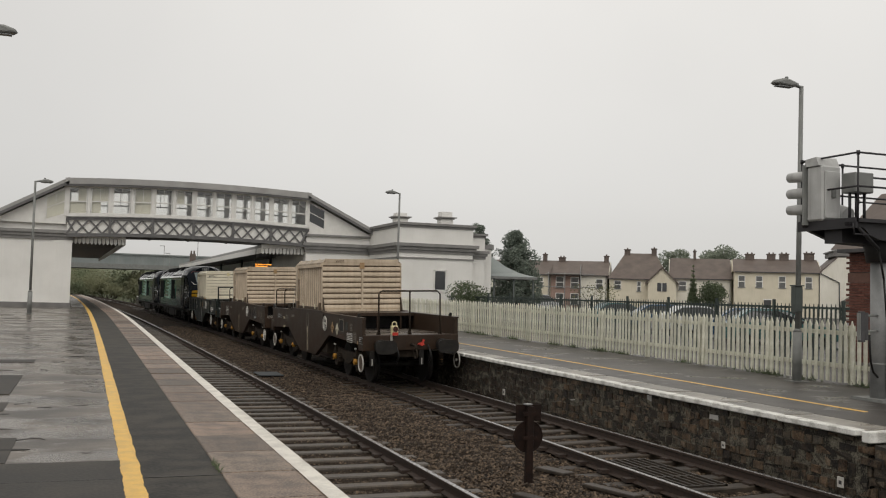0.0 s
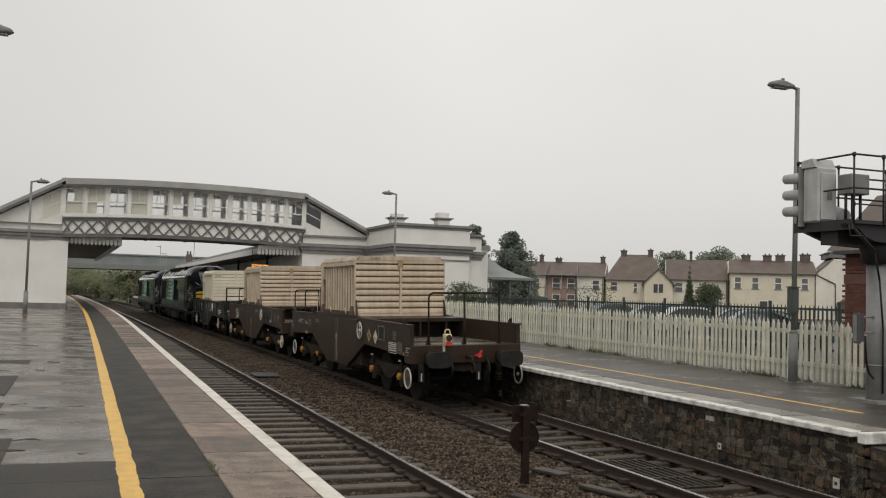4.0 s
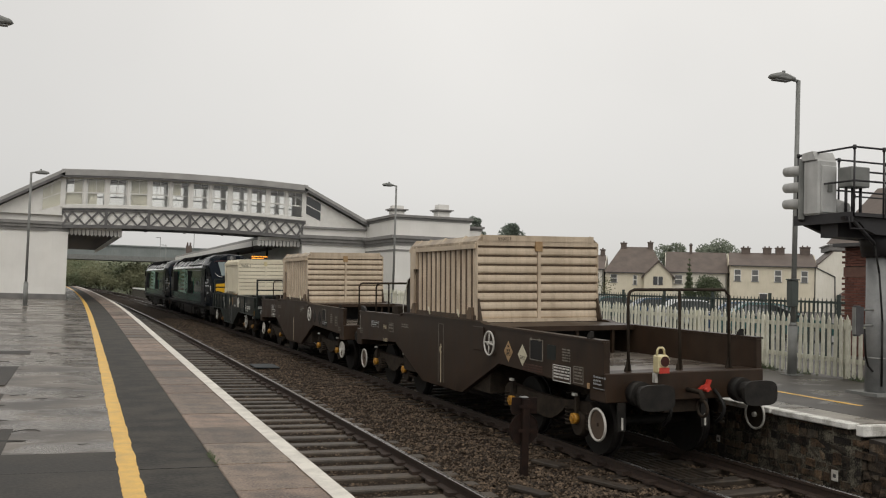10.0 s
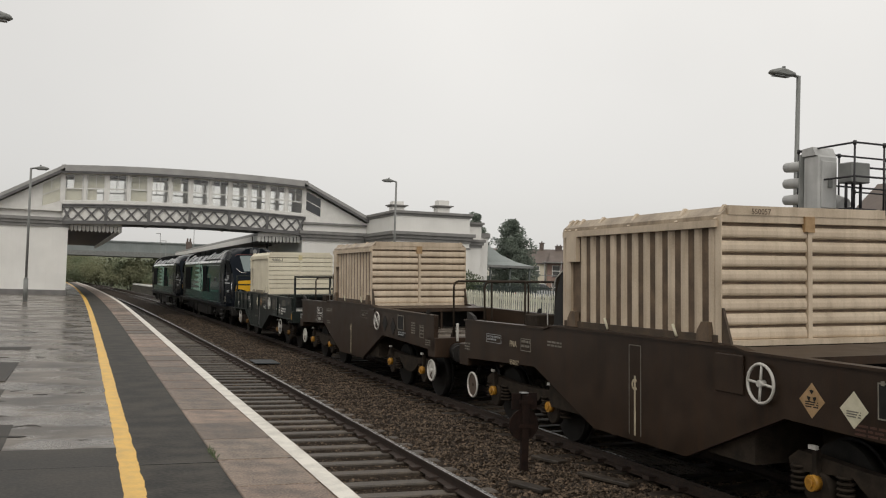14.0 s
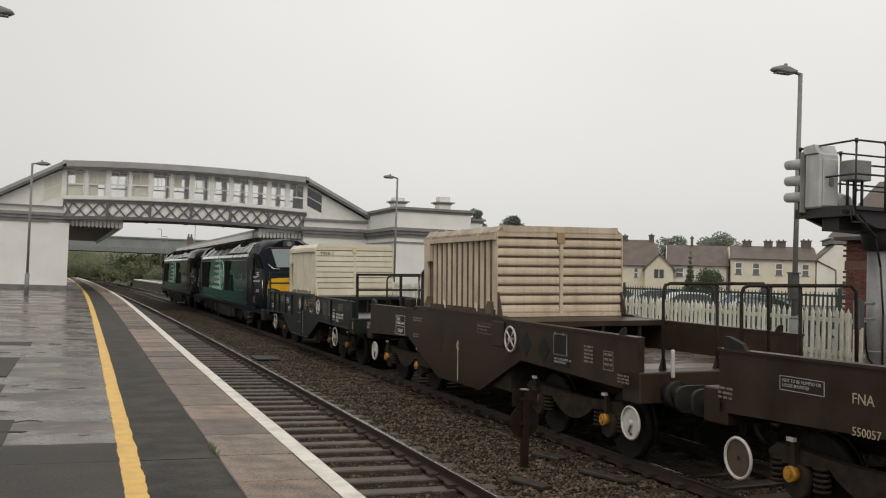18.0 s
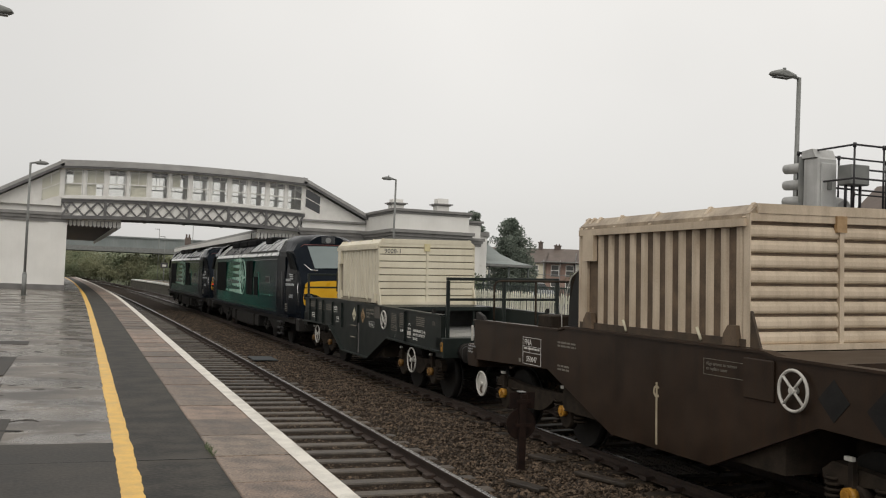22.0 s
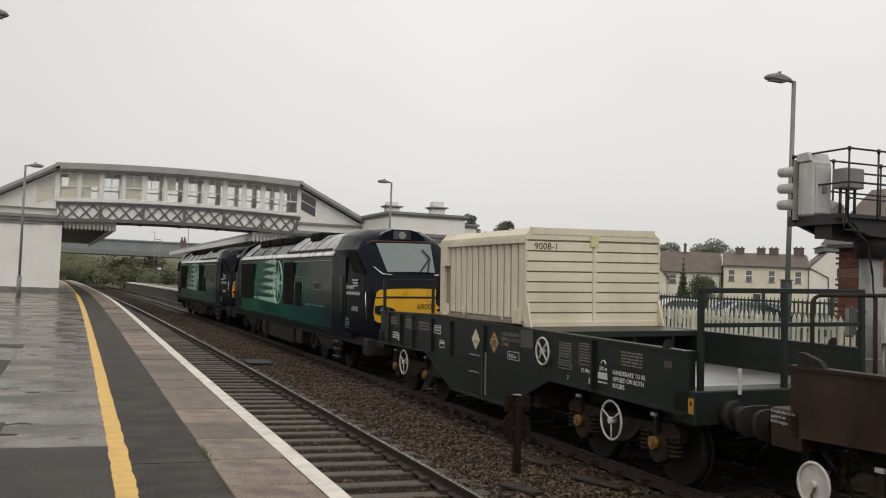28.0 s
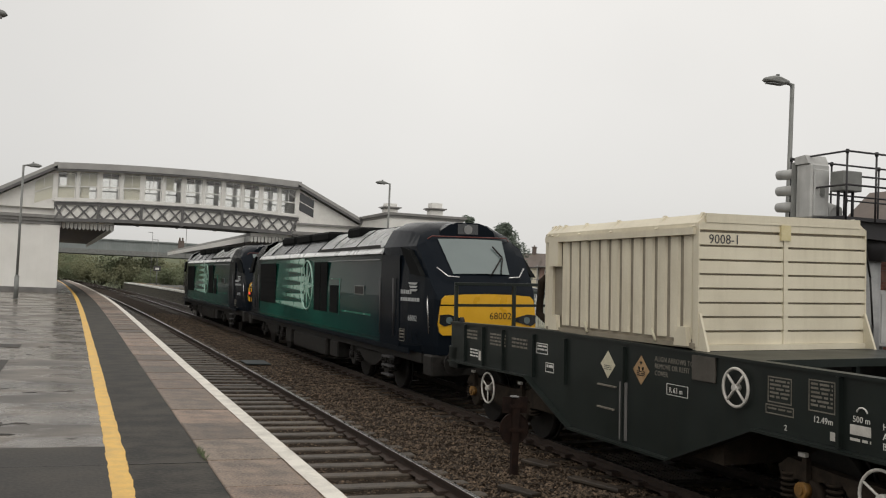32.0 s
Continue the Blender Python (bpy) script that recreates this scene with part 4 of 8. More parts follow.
def lamp_post(x, y, z, h, side, label):
    """A platform lamp: tapered post with a wider base, short arm and a flat lantern that points to side."""
    b = base("platform_lamp", pose(x, y, z), label, "street lamp", "platform lamps")
    part("base_column", rod(bmesh.new(), (0, 0, 0), (0, 0, h * 0.165), 0.095, 14), "steel_mid", b, "wider base column")
    part("base_collar", rod(bmesh.new(), (0, 0, h * 0.165), (0, 0, h * 0.165 + 0.07), 0.095, 14, 0.058), "steel_mid", b)
    part("post", rod(bmesh.new(), (0, 0, h * 0.165 + 0.07), (0, 0, h), 0.056, 14, 0.045), "steel_mid", b)
    part("base_plate", blk(-0.16, 0.16, -0.16, 0.16, 0.0, 0.02), "steel_mid", b)
    bm = bmesh.new()
    s = side
    rod(bm, (0, 0, h - 0.02), (s * 0.16, 0, h + 0.005), 0.035, 8)
    part("arm", bm, "steel_mid", b)
    prof = [(0.10, -0.02), (0.26, -0.055), (0.68, -0.035), (0.74, 0.0), (0.70, 0.055), (0.52, 0.11), (0.34, 0.10), (0.12, 0.035)]
    bm = bmesh.new()
    rows = []
    for q, wd in ((-1, 0.55), (-0.7, 0.92), (0, 1.0), (0.7, 0.92), (1, 0.55)):
        cx, cz = 0.42, 0.02
        rows.append([bm.verts.new((s * (cx + (u - cx) * wd), 0.12 * q, h + cz + (v - cz) * wd)) for u, v in prof])
    for a, c in zip(rows, rows[1:]):
        for i in range(8):
            bm.faces.new((a[i], a[(i + 1) % 8], c[(i + 1) % 8], c[i])).smooth = True
    bm.faces.new(rows[0][::-1])
    bm.faces.new(rows[-1])
    bmesh.ops.recalc_face_normals(bm, faces=bm.faces)
    ln = part("lantern", bm, "steel_mid", b, "flat grey lantern head")
    part("glass_bowl", blk(s * 0.45 - 0.19, s * 0.45 + 0.19, -0.075, 0.075, h - 0.062, h - 0.046), "steel_light", ln)
    part("photocell", rod(bmesh.new(), (s * 0.38, 0, h + 0.11), (s * 0.38, 0, h + 0.16), 0.035, 10), "steel_mid", ln)
    return b


lamp_post(13.62, 15.75, far_top(15.7), 6.10, -1, "tall grey platform lamp behind the picket fence").rotation_euler.y += 0.008
lamp_post(13.95, 44.0, far_top(44), 6.32, -1, "tall grey platform lamp near the station building")
lamp_post(-2.42, 44.3, rise(44.3), 5.72, 1, "tall grey platform lamp on the wet near platform")
lamp_post(-2.13, 18.2, rise(18.2), 5.93, 1, "grey platform lamp overhanging the near platform")


def signal():
    b = base("signal_gantry", pose(0, 0, 0), "colour light signal on a dark steel cantilever platform with railings", "signal")
    zg = far_top(12.4)
    part("column", rod(bmesh.new(), (12.64, 12.55, zg), (12.64, 12.55, 2.28), 0.19, 20), "steel_light", b, "pale grey steel column")
    part("column_head", rod(bmesh.new(), (12.64, 12.55, 2.28), (12.64, 12.55, 2.75), 0.26, 20, 0.34), "steel_black", b)
    part("column_band", rod(bmesh.new(), (12.64, 12.55, 0.55), (12.64, 12.55, 0.58), 0.196, 20), "steel_mid", b)
    part("column_base", blk(12.3, 12.98, 12.2, 12.9, zg, zg + 0.05), "steel_mid", b)
    x0, x1, y0, y1, zd = 11.59, 15.5, 12.02, 13.32, 2.90
    part("deck", blk(x0, x1, y0, y1, zd, zd + 0.06), "steel_black", b, "dark steel deck")
    bm = prism(bmesh.new(), [(11.95, zd - 0.20), (12.15, zd - 0.27), (15.5, zd - 0.40), (15.5, zd - 0.002), (11.5, zd - 0.002), (11.52, zd - 0.06), (11.8, zd - 0.08)], "y", y0 + 0.1, y0 + 0.2)
    part("bracket", bm, "steel_black", b)
    bm = prism(bmesh.new(), [(11.62, zd - 0.10), (12.2, zd - 0.29), (15.5, zd - 0.40), (15.5, zd - 0.002), (11.5, zd - 0.002)], "y", y1 - 0.2, y1 - 0.1)
    part("bracket", bm, "steel_black", b)
    part("edge_angle", blk(x0 - 0.04, x0 - 0.002, y0, y1 + 0.05, zd - 0.10, zd + 0.07), "steel_black", b)
    part("cross_angle", blk(x0 + 0.1, x1, y0 + 0.45, y0 + 0.85, zd - 0.32, zd - 0.05), "steel_black", b)
    rail = base_part("railing", b)
    zt = zd + 1.13
    for (xa, ya), (xb, yb) in (((x0, y0), (x0, y1)), ((x0, y0), (x1, y0)), ((x0, y1), (x1, y1))):
        for h in (1.13, 0.58):
            part("hand_rail", rod(bmesh.new(), (xa, ya, zd + h), (xb, yb, zd + h), 0.017), "steel_black", rail)
    for x, y in ((x0, y0), (x0, y1), (x0 + 0.62, y0), (x0 + 1.5, y0), (x0 + 0.9, y1), (x0 + 2.0, y1), (x0 + 2.6, y0)):
        part("rail_post", rod(bmesh.new(), (x, y, zd), (x, y, zt), 0.017), "steel_black", rail)
        part("post_knuckle", rod(bmesh.new(), (x, y, zt - 0.04), (x, y, zt + 0.03), 0.028), "steel_black", rail)
    head = part("signal_head", blk(11.50, 11.90, 12.72, 13.10, zd + 0.06, zd + 1.0, bevel=0.03), "steel_pale", b, "grey signal head seen from behind")
    part("head_door", blk(11.54, 11.86, 12.69, 12.717, zd + 0.10, zd + 0.90, bevel=0.01), "steel_pale", head)
    part("head_hood", prism(bmesh.new(), [(12.78, zd + 1.0), (13.14, zd + 1.0), (13.10, zd + 1.13), (12.86, zd + 1.15)], "x", 11.48, 11.92), "steel_pale", head)
    part("back_board", blk(11.44, 11.96, 13.102, 13.14, zd + 0.0, zd + 1.04), "steel_mid", head)
    for z in (0.24, 0.53, 0.82):
        bm = bmesh.new()
        rod(bm, (11.62, 13.14, zd + z + 0.04), (11.62, 13.66, zd + z + 0.06), 0.105, 16, 0.085)
        part("lens_hood", bm, "steel_pale", head, "tubular lens hood")
    part("latch", blk(11.66, 11.74, 12.66, 12.688, zd + 0.45, zd + 0.58), "steel_mid", head)
    part("relay_box", blk(11.80, 12.20, 12.30, 12.62, zd + 0.52, zd + 0.86, bevel=0.015), "steel_mid", b, "grey equipment box")
    for x in (11.84, 11.98, 12.15):
        part("box_leg", rod(bmesh.new(), (x, 12.46, zd + 0.05), (x, 12.46, zd + 0.52), 0.025), "steel_black", b)
    sec = bmesh.new()
    rod(sec, (12.03, 12.70, zd + 0.16), (12.03, 13.0, zd + 0.26), 0.14, 14)
    part("side_lamp", sec, "steel_pale", b)
    # cranked step and loose brackets under the track-side edge
    st = bmesh.new()
    pipe(st, [(x0 - 0.05, y0 + 0.05, zd - 0.02), (x0 - 0.02, y0 + 0.05, zd - 0.20), (x0 + 0.32, y0 + 0.05, zd - 0.20)], 0.014)
    part("step_iron", st, "steel_black", b)
    part("stay", rod(bmesh.new(), (x0 + 0.05, y0 + 0.12, zd - 0.02), (x0 + 0.55, y0 + 0.12, zd - 0.42), 0.03), "steel_black", b)
    part("inner_rail", pipe(bmesh.new(), [(x0 + 0.72, y0 + 0.75, zd + 0.06), (x0 + 0.72, y0 + 0.75, zd + 0.86), (x1, y0 + 0.75, zd + 0.86)], 0.018), "steel_black", b)
    part("inner_rail_low", rod(bmesh.new(), (x0 + 0.72, y0 + 0.75, zd + 0.42), (x1, y0 + 0.75, zd + 0.42), 0.014), "steel_black", b)
    for z in (zd + 0.42, zd + 0.86):
        part("rail_knuckle", rod(bmesh.new(), (x0 + 0.72, y0 + 0.75, z - 0.035), (x0 + 0.72, y0 + 0.75, z + 0.035), 0.03), "steel_black", b)
    cab = bmesh.new()
    pipe(cab, [(12.3, 12.3, zd - 0.4), (12.42, 12.3, zd - 0.9), (12.52, 12.32, 1.2), (12.55, 12.35, 0.1)], 0.018)
    part("cable", cab, "black", b, "black cable down the column")


M["case_green"] = surface("grey_green_cabinet_paint", (0.045, 0.055, 0.05), (0.08, 0.092, 0.085), 0.5, 3, 0.03)
M["steel_pale"] = surface("weathered_pale_grey_paint", (0.36, 0.36, 0.35), (0.50, 0.50, 0.485), 0.5, 3, 0.03, streak=0.3, stain=(0.16, 0.15, 0.13))
signal()


def box_on_column():
    b = base("equipment_case", pose(0, 0, 0), "dark grey metal case strapped to the signal column", "equipment box")
    part("case", blk(11.77, 11.87, 12.12, 12.21, 0.95, 1.45, bevel=0.012), "steel_dark", b)
    part("case_door", blk(11.755, 11.769, 12.13, 12.20, 0.98, 1.42), "steel_mid", b)
    part("case_back", blk(11.871, 11.93, 12.13, 12.20, 0.98, 1.43), "steel_dark", b)
    for z in (1.12, 1.38):
        part("strap", rod(bmesh.new(), (11.92, 12.17, z), (12.5, 12.5, z), 0.02), "steel_mid", b)
    part("drop_cable", tube(bmesh.new(), [(12.02, 12.2, 1.07), (12.03, 12.2, 0.85), (12.10, 12.25, 0.62), (12.25, 12.35, 0.45), (12.42, 12.42, 0.35)], 0.018), "black", b, "black cable looping to the column")
    c = base("equipment_case", pose(0, 0, 0), "pale grey metal case beside the signal column", "equipment box")
    part("case", blk(13.05, 13.45, 12.7, 13.0, 0.82, 1.80, bevel=0.02), "steel_pale", c)
    part("case_door", blk(13.09, 13.41, 12.685, 12.699, 0.88, 1.74), "steel_pale", c)
    part("case_leg", rod(bmesh.new(), (13.25, 12.85, far_top(12)), (13.25, 12.85, 0.82), 0.04), "steel_mid", c)
    s = base("switch_box", pose(13.63, 15.75, 0), "grey-green switch box strapped to the platform lamp", "equipment box")
    part("case", blk(-0.235, -0.045, -0.20, -0.06, 1.36, 1.90, bevel=0.012), "case_green", s)
    part("case_door", blk(-0.22, -0.06, -0.212, -0.201, 1.40, 1.86), "case_green", s)
    part("rain_lid", blk(-0.25, -0.03, -0.22, -0.05, 1.902, 1.925), "case_green", s)
    for z in (1.48, 1.78):
        part("strap", ringz(bmesh.new(), (0, 0, z), 0.066, 0.012), "steel_mid", s)


box_on_column()


def track_sign():
    b = base("track_sign", pose(5.575, 11.55, RAIL - 0.17), "rusty dark sign post between the tracks seen from behind", "sign post")
    part("post", blk(-0.05, 0.05, -0.035, 0.035, 0, 1.06, bevel=0.006), "rust", b, "rusty square post")
    part("upper_plate", blk(-0.185, 0.19, 0.037, 0.055, 0.86, 1.08, bevel=0.004), "rust", b, "square sign back")
    out = [(0.215 * math.cos(a), 0.655 + 0.215 * math.sin(a)) for a in [6.28319 * i / 26 for i in range(26)]]
    part("lower_plate", prism(bmesh.new(), out, "y", 0.037, 0.05), "rust", b, "round sign back")
    part("plate_rim", ringx(bmesh.new(), (0, 0.034, 0.655), 0.208, 0.009, 26, "y"), "rust", b)
    for z in (0.94, 0.62):
        part("plate_clip", blk(-0.11, 0.11, -0.042, -0.036, z, z + 0.05), "rust", b)
        for x in (-0.085, 0.085):
            part("clip_bolt", rod(bmesh.new(), (x, -0.05, z + 0.025), (x, -0.042, z + 0.025), 0.014, 8), "rust", b)
    part("cap", blk(-0.07, 0.02, -0.04, 0.06, 1.081, 1.095), "steel_light", b)


M["rust"] = surface("dark_rusted_steel", (0.008, 0.0045, 0.0035), (0.024, 0.012, 0.008), 0.8, 9, 0.2, spec=0.2)
track_sign()


def track_details():
    g = base("drain_grating", pose(7.65, 11.6, RAIL - 0.09), "rusty steel grating lying between the far rails", "grating")
    for i in range(7):
        part("bar", blk(-0.36 + i * 0.12, -0.335 + i * 0.12, -1.0, 1.0, 0, 0.03), "sleeper_dark", g)
    for y in (-1.0, -0.35, 0.35, 0.98):
        part("cross_bar", blk(-0.38, 0.40, y, y + 0.03, 0.0, 0.028), "sleeper_dark", g)
    for x, y, w, l in ((5.2, 10.6, 0.10, 0.55), (6.3, 12.2, 0.14, 0.5), (6.4, 10.8, 0.10, 0.8)):
        c = base("concrete_trough_lid", pose(x, y, RAIL - 0.14, 2, 3, 25), "pale concrete lid lying in the ballast", "concrete slab")
        part("lid", blk(-w, w, -l / 2, l / 2, 0, 0.05, bevel=0.01), "sleeper_dark", c)
    p = base("rubber_mat", pose(5.0, 28.0, RAIL - 0.13), "blue-grey rubber mat lying beside the rail", "mat")
    part("mat", blk(-0.35, 0.35, -0.6, 0.6, 0, 0.03, bevel=0.01), "mat_blue", p)
    for y, z, w, h, lab in ((10.0, -0.79, 0.055, 0.14, "white"), (12.46, -0.69, 0.04, 0.10, "white"), (20.75, -0.74, 0.06, 0.14, "white")):
        s = base("wall_plate", pose(9.40 + bend(y), y, z), "small white marker plate on the platform face", "plate", "marker plates on the platform face")
        part("plate", blk(-0.012, 0.0, -w, w, -h / 2, h / 2), "wheel_white", s)
        part("plate_bar", blk(-0.016, -0.0125, -w * 0.5, w * 0.4, -h * 0.2, h * 0.15), "steel_dark", s)


M["mat_blue"] = surface("blue_grey_rubber", (0.022, 0.028, 0.031), (0.04, 0.048, 0.052), 0.7, 4, 0.1)
track_details()


def platform_patches():
    """Older and newer squares of tarmac let into the near platform."""
    for x0, x1, y0, y1, mat in ((-2.4, 0.312, 6.0, 8.90, "tarmac_patch"), (-3.0, -0.62, 8.92, 10.39, "tarmac_patch"), (-3.2, -0.92, 12.5, 13.4, "tarmac_patch"), (-3.6, -0.98, 14.3, 18.4, "tarmac_patch"), (-2.0, -0.95, 19.6, 20.4, "tarmac_patch")):
        part("tarmac_patch", prism(bmesh.new(), [(x0, y0 + 0.05), (x1, y0), (x1, y1 - 0.02), (x0 + 0.3, y1)], "z", -0.03, 0.0045 + rise((y0 + y1) / 2)), mat, NEAR, "darker square of tarmac")
    part("cross_joint", blk(0.468, 1.094, 8.055, 8.075, -0.03, 0.0015), "black", NEAR)
    part("cross_joint", blk(-2.4, 0.311, 8.03, 8.05, -0.03, 0.0055), "black", NEAR)
    rnd = random.Random(2)
    for i in range(26):
        x, y = rnd.uniform(-2.4, 0.1), 9.0 + 0.75 * i + rnd.uniform(-0.4, 0.4)
        n = rnd.randint(3, 5)
        line = []
        for k in range(n):
            line.append((x, y))
            x, y = x + rnd.uniform(0.03, 0.13), y + rnd.uniform(-0.12, 0.12)
        bm = bmesh.new()
        for (xa, ya), (xb, yb) in zip(line, line[1:]):
            if xb < 0.3:
                g = rnd.uniform(0.01, 0.05)
                q = [bm.verts.new((px, py, rise(py) + 0.0035)) for px, py in ((xa, ya - g), (xb, yb - g * 0.8), (xb, yb + g * 0.8), (xa, ya + g))]
                bm.faces.new(q)
        part("crack", bm, "tarmac", NEAR, "dark ragged crack")
    for i in range(26):
        x, y = rnd.uniform(-2.4, 0.2), rnd.uniform(8.2, 30)
        if x < -0.085 * y - 0.2:
            continue
        l, w = rnd.uniform(0.05, 0.24), rnd.uniform(0.02, 0.06)
        pts = [(x + l * math.cos(a) * rnd.uniform(0.3, 1.3), y + w * math.sin(a) * rnd.uniform(0.3, 1.4)) for a in [6.283 * k / 9 for k in range(9)]]
        part("crack_fill", prism(bmesh.new(), pts, "z", -0.02, 0.005 + rise(y)), "tarmac", NEAR)
    tuft = bmesh.new()
    for i in range(60):
        x, y = 1.085 + rnd.uniform(-0.02, 0.02), 8.35 + rnd.uniform(-0.22, 0.3)
        h, a = rnd.uniform(0.02, 0.06), rnd.uniform(0, 6.28)
        v = [tuft.verts.new(p) for p in ((x, y, 0), (x + 0.012 * math.cos(a), y + 0.012 * math.sin(a), 0), (x + 0.03 * math.cos(a * 3), y + 0.03 * math.sin(a * 2), h))]
        tuft.faces.new(v)
    tagged(part("weeds", tuft, "leaf"), "small green weeds in the platform joint", "weeds", kind="stuff")


M["tarmac_patch"] = surface("dark_worn_tarmac", (0.014, 0.0122, 0.010), (0.052, 0.045, 0.038), 0.6, 1.4, 0.15, fine=35, grain=0.5, spec=0.25, span=0.3)
platform_patches()


def display_board():
    b = base("departure_board", pose(0, 0, 0), "hanging departure board with lit amber text under the canopy", "display board")
    part("case", blk(9.2, 10.2, 57.6, 57.9, 2.86, 3.12, bevel=0.02), "steel_black", b)
    for z in (2.92, 3.03):
        bm = bmesh.new()
        rnd = random.Random(int(z * 100))
        x = 9.26
        while x < 9.95:
            w = rnd.uniform(0.1, 0.3)
            box(bm, x, x + w, 57.585, 57.598, z, z + 0.05)
            x += w + 0.04
        part("lit_row", bm, "amber", b, "lit amber row")
    for x in (9.3, 10.2):
        part("hanger", rod(bmesh.new(), (x, 57.75, 3.16), (x, 57.75, 4.0), 0.02), "steel_black", b)


display_board()

# ---- what lies beyond the station ----


M["brick_pale"] = surface("buff_brick", (0.11, 0.055, 0.042), (0.17, 0.088, 0.065), 0.8, 8, 0.3)


def overbridge():
    b = base("road_overbridge", pose(0, 0, 0), "grey steel girder road bridge over the tracks", "bridge")
    y = 148.0
    n = 12
    for i in range(n):
        xa = -34 + i * 5.4
        part("girder_panel", blk(xa, xa + 5.34, y, y + 0.3, 4.75, 6.15), "girder", b, "pale grey girder panel")
        part("stiffener", blk(xa - 0.12, xa + 0.12, y - 0.12, y - 0.002, 4.6, 6.2), "girder", b)
    part("top_chord", blk(-34, 31, y - 0.2, y + 0.5, 6.152, 6.35), "girder", b)
    part("bottom_chord", blk(-34, 31, y - 0.3, y + 9, 4.05, 4.745), "steel_mid", b)
    part("abutment", blk(-34, -19, y + 0.3, y + 8, -1.2, 4.04), "brick_pale", b, "weathered brick abutment")
    part("abutment", blk(19, 31, y + 0.3, y + 8, -1.2, 4.04), "brick_pale", b, "weathered brick abutment")


M["girder"] = surface("pale_green_grey_girder_paint", (0.18, 0.205, 0.20), (0.25, 0.275, 0.265), 0.6, 0.6, 0.05, streak=0.3, stain=(0.13, 0.13, 0.11))
overbridge()


def banks():
    """Grown-over cutting sides and the wooded rise that closes the view along the line."""
    ys = steps(150, 266, 24)
    for name, sec in (("bank_left", [(-60, -1.3), (0.2, -1.3), (-4, 0.9), (-10, 2.8), (-60, 3.4)]), ("bank_right", [(11.5, -1.3), (60, -1.3), (60, 3.4), (20, 2.8), (14.5, 0.9)])):
        tagged(part(name, along(bmesh.new(), sec, ys), "scrub"), "grassy railway cutting side beyond the road bridge", "bank", kind="structure")
    def hill(x, y):
        u = min(max((y - 262) / 60, 0), 1)
        return -1.3 + 9.5 * u * (1 + 0.25 * noise.noise((x * 0.05, y * 0.05, 2)))
    sheet("wooded_rise", steps(-160, 60, 44), steps(262, 330, 12), hill, "scrub", "green wooded rise at the end of the line", "hill")


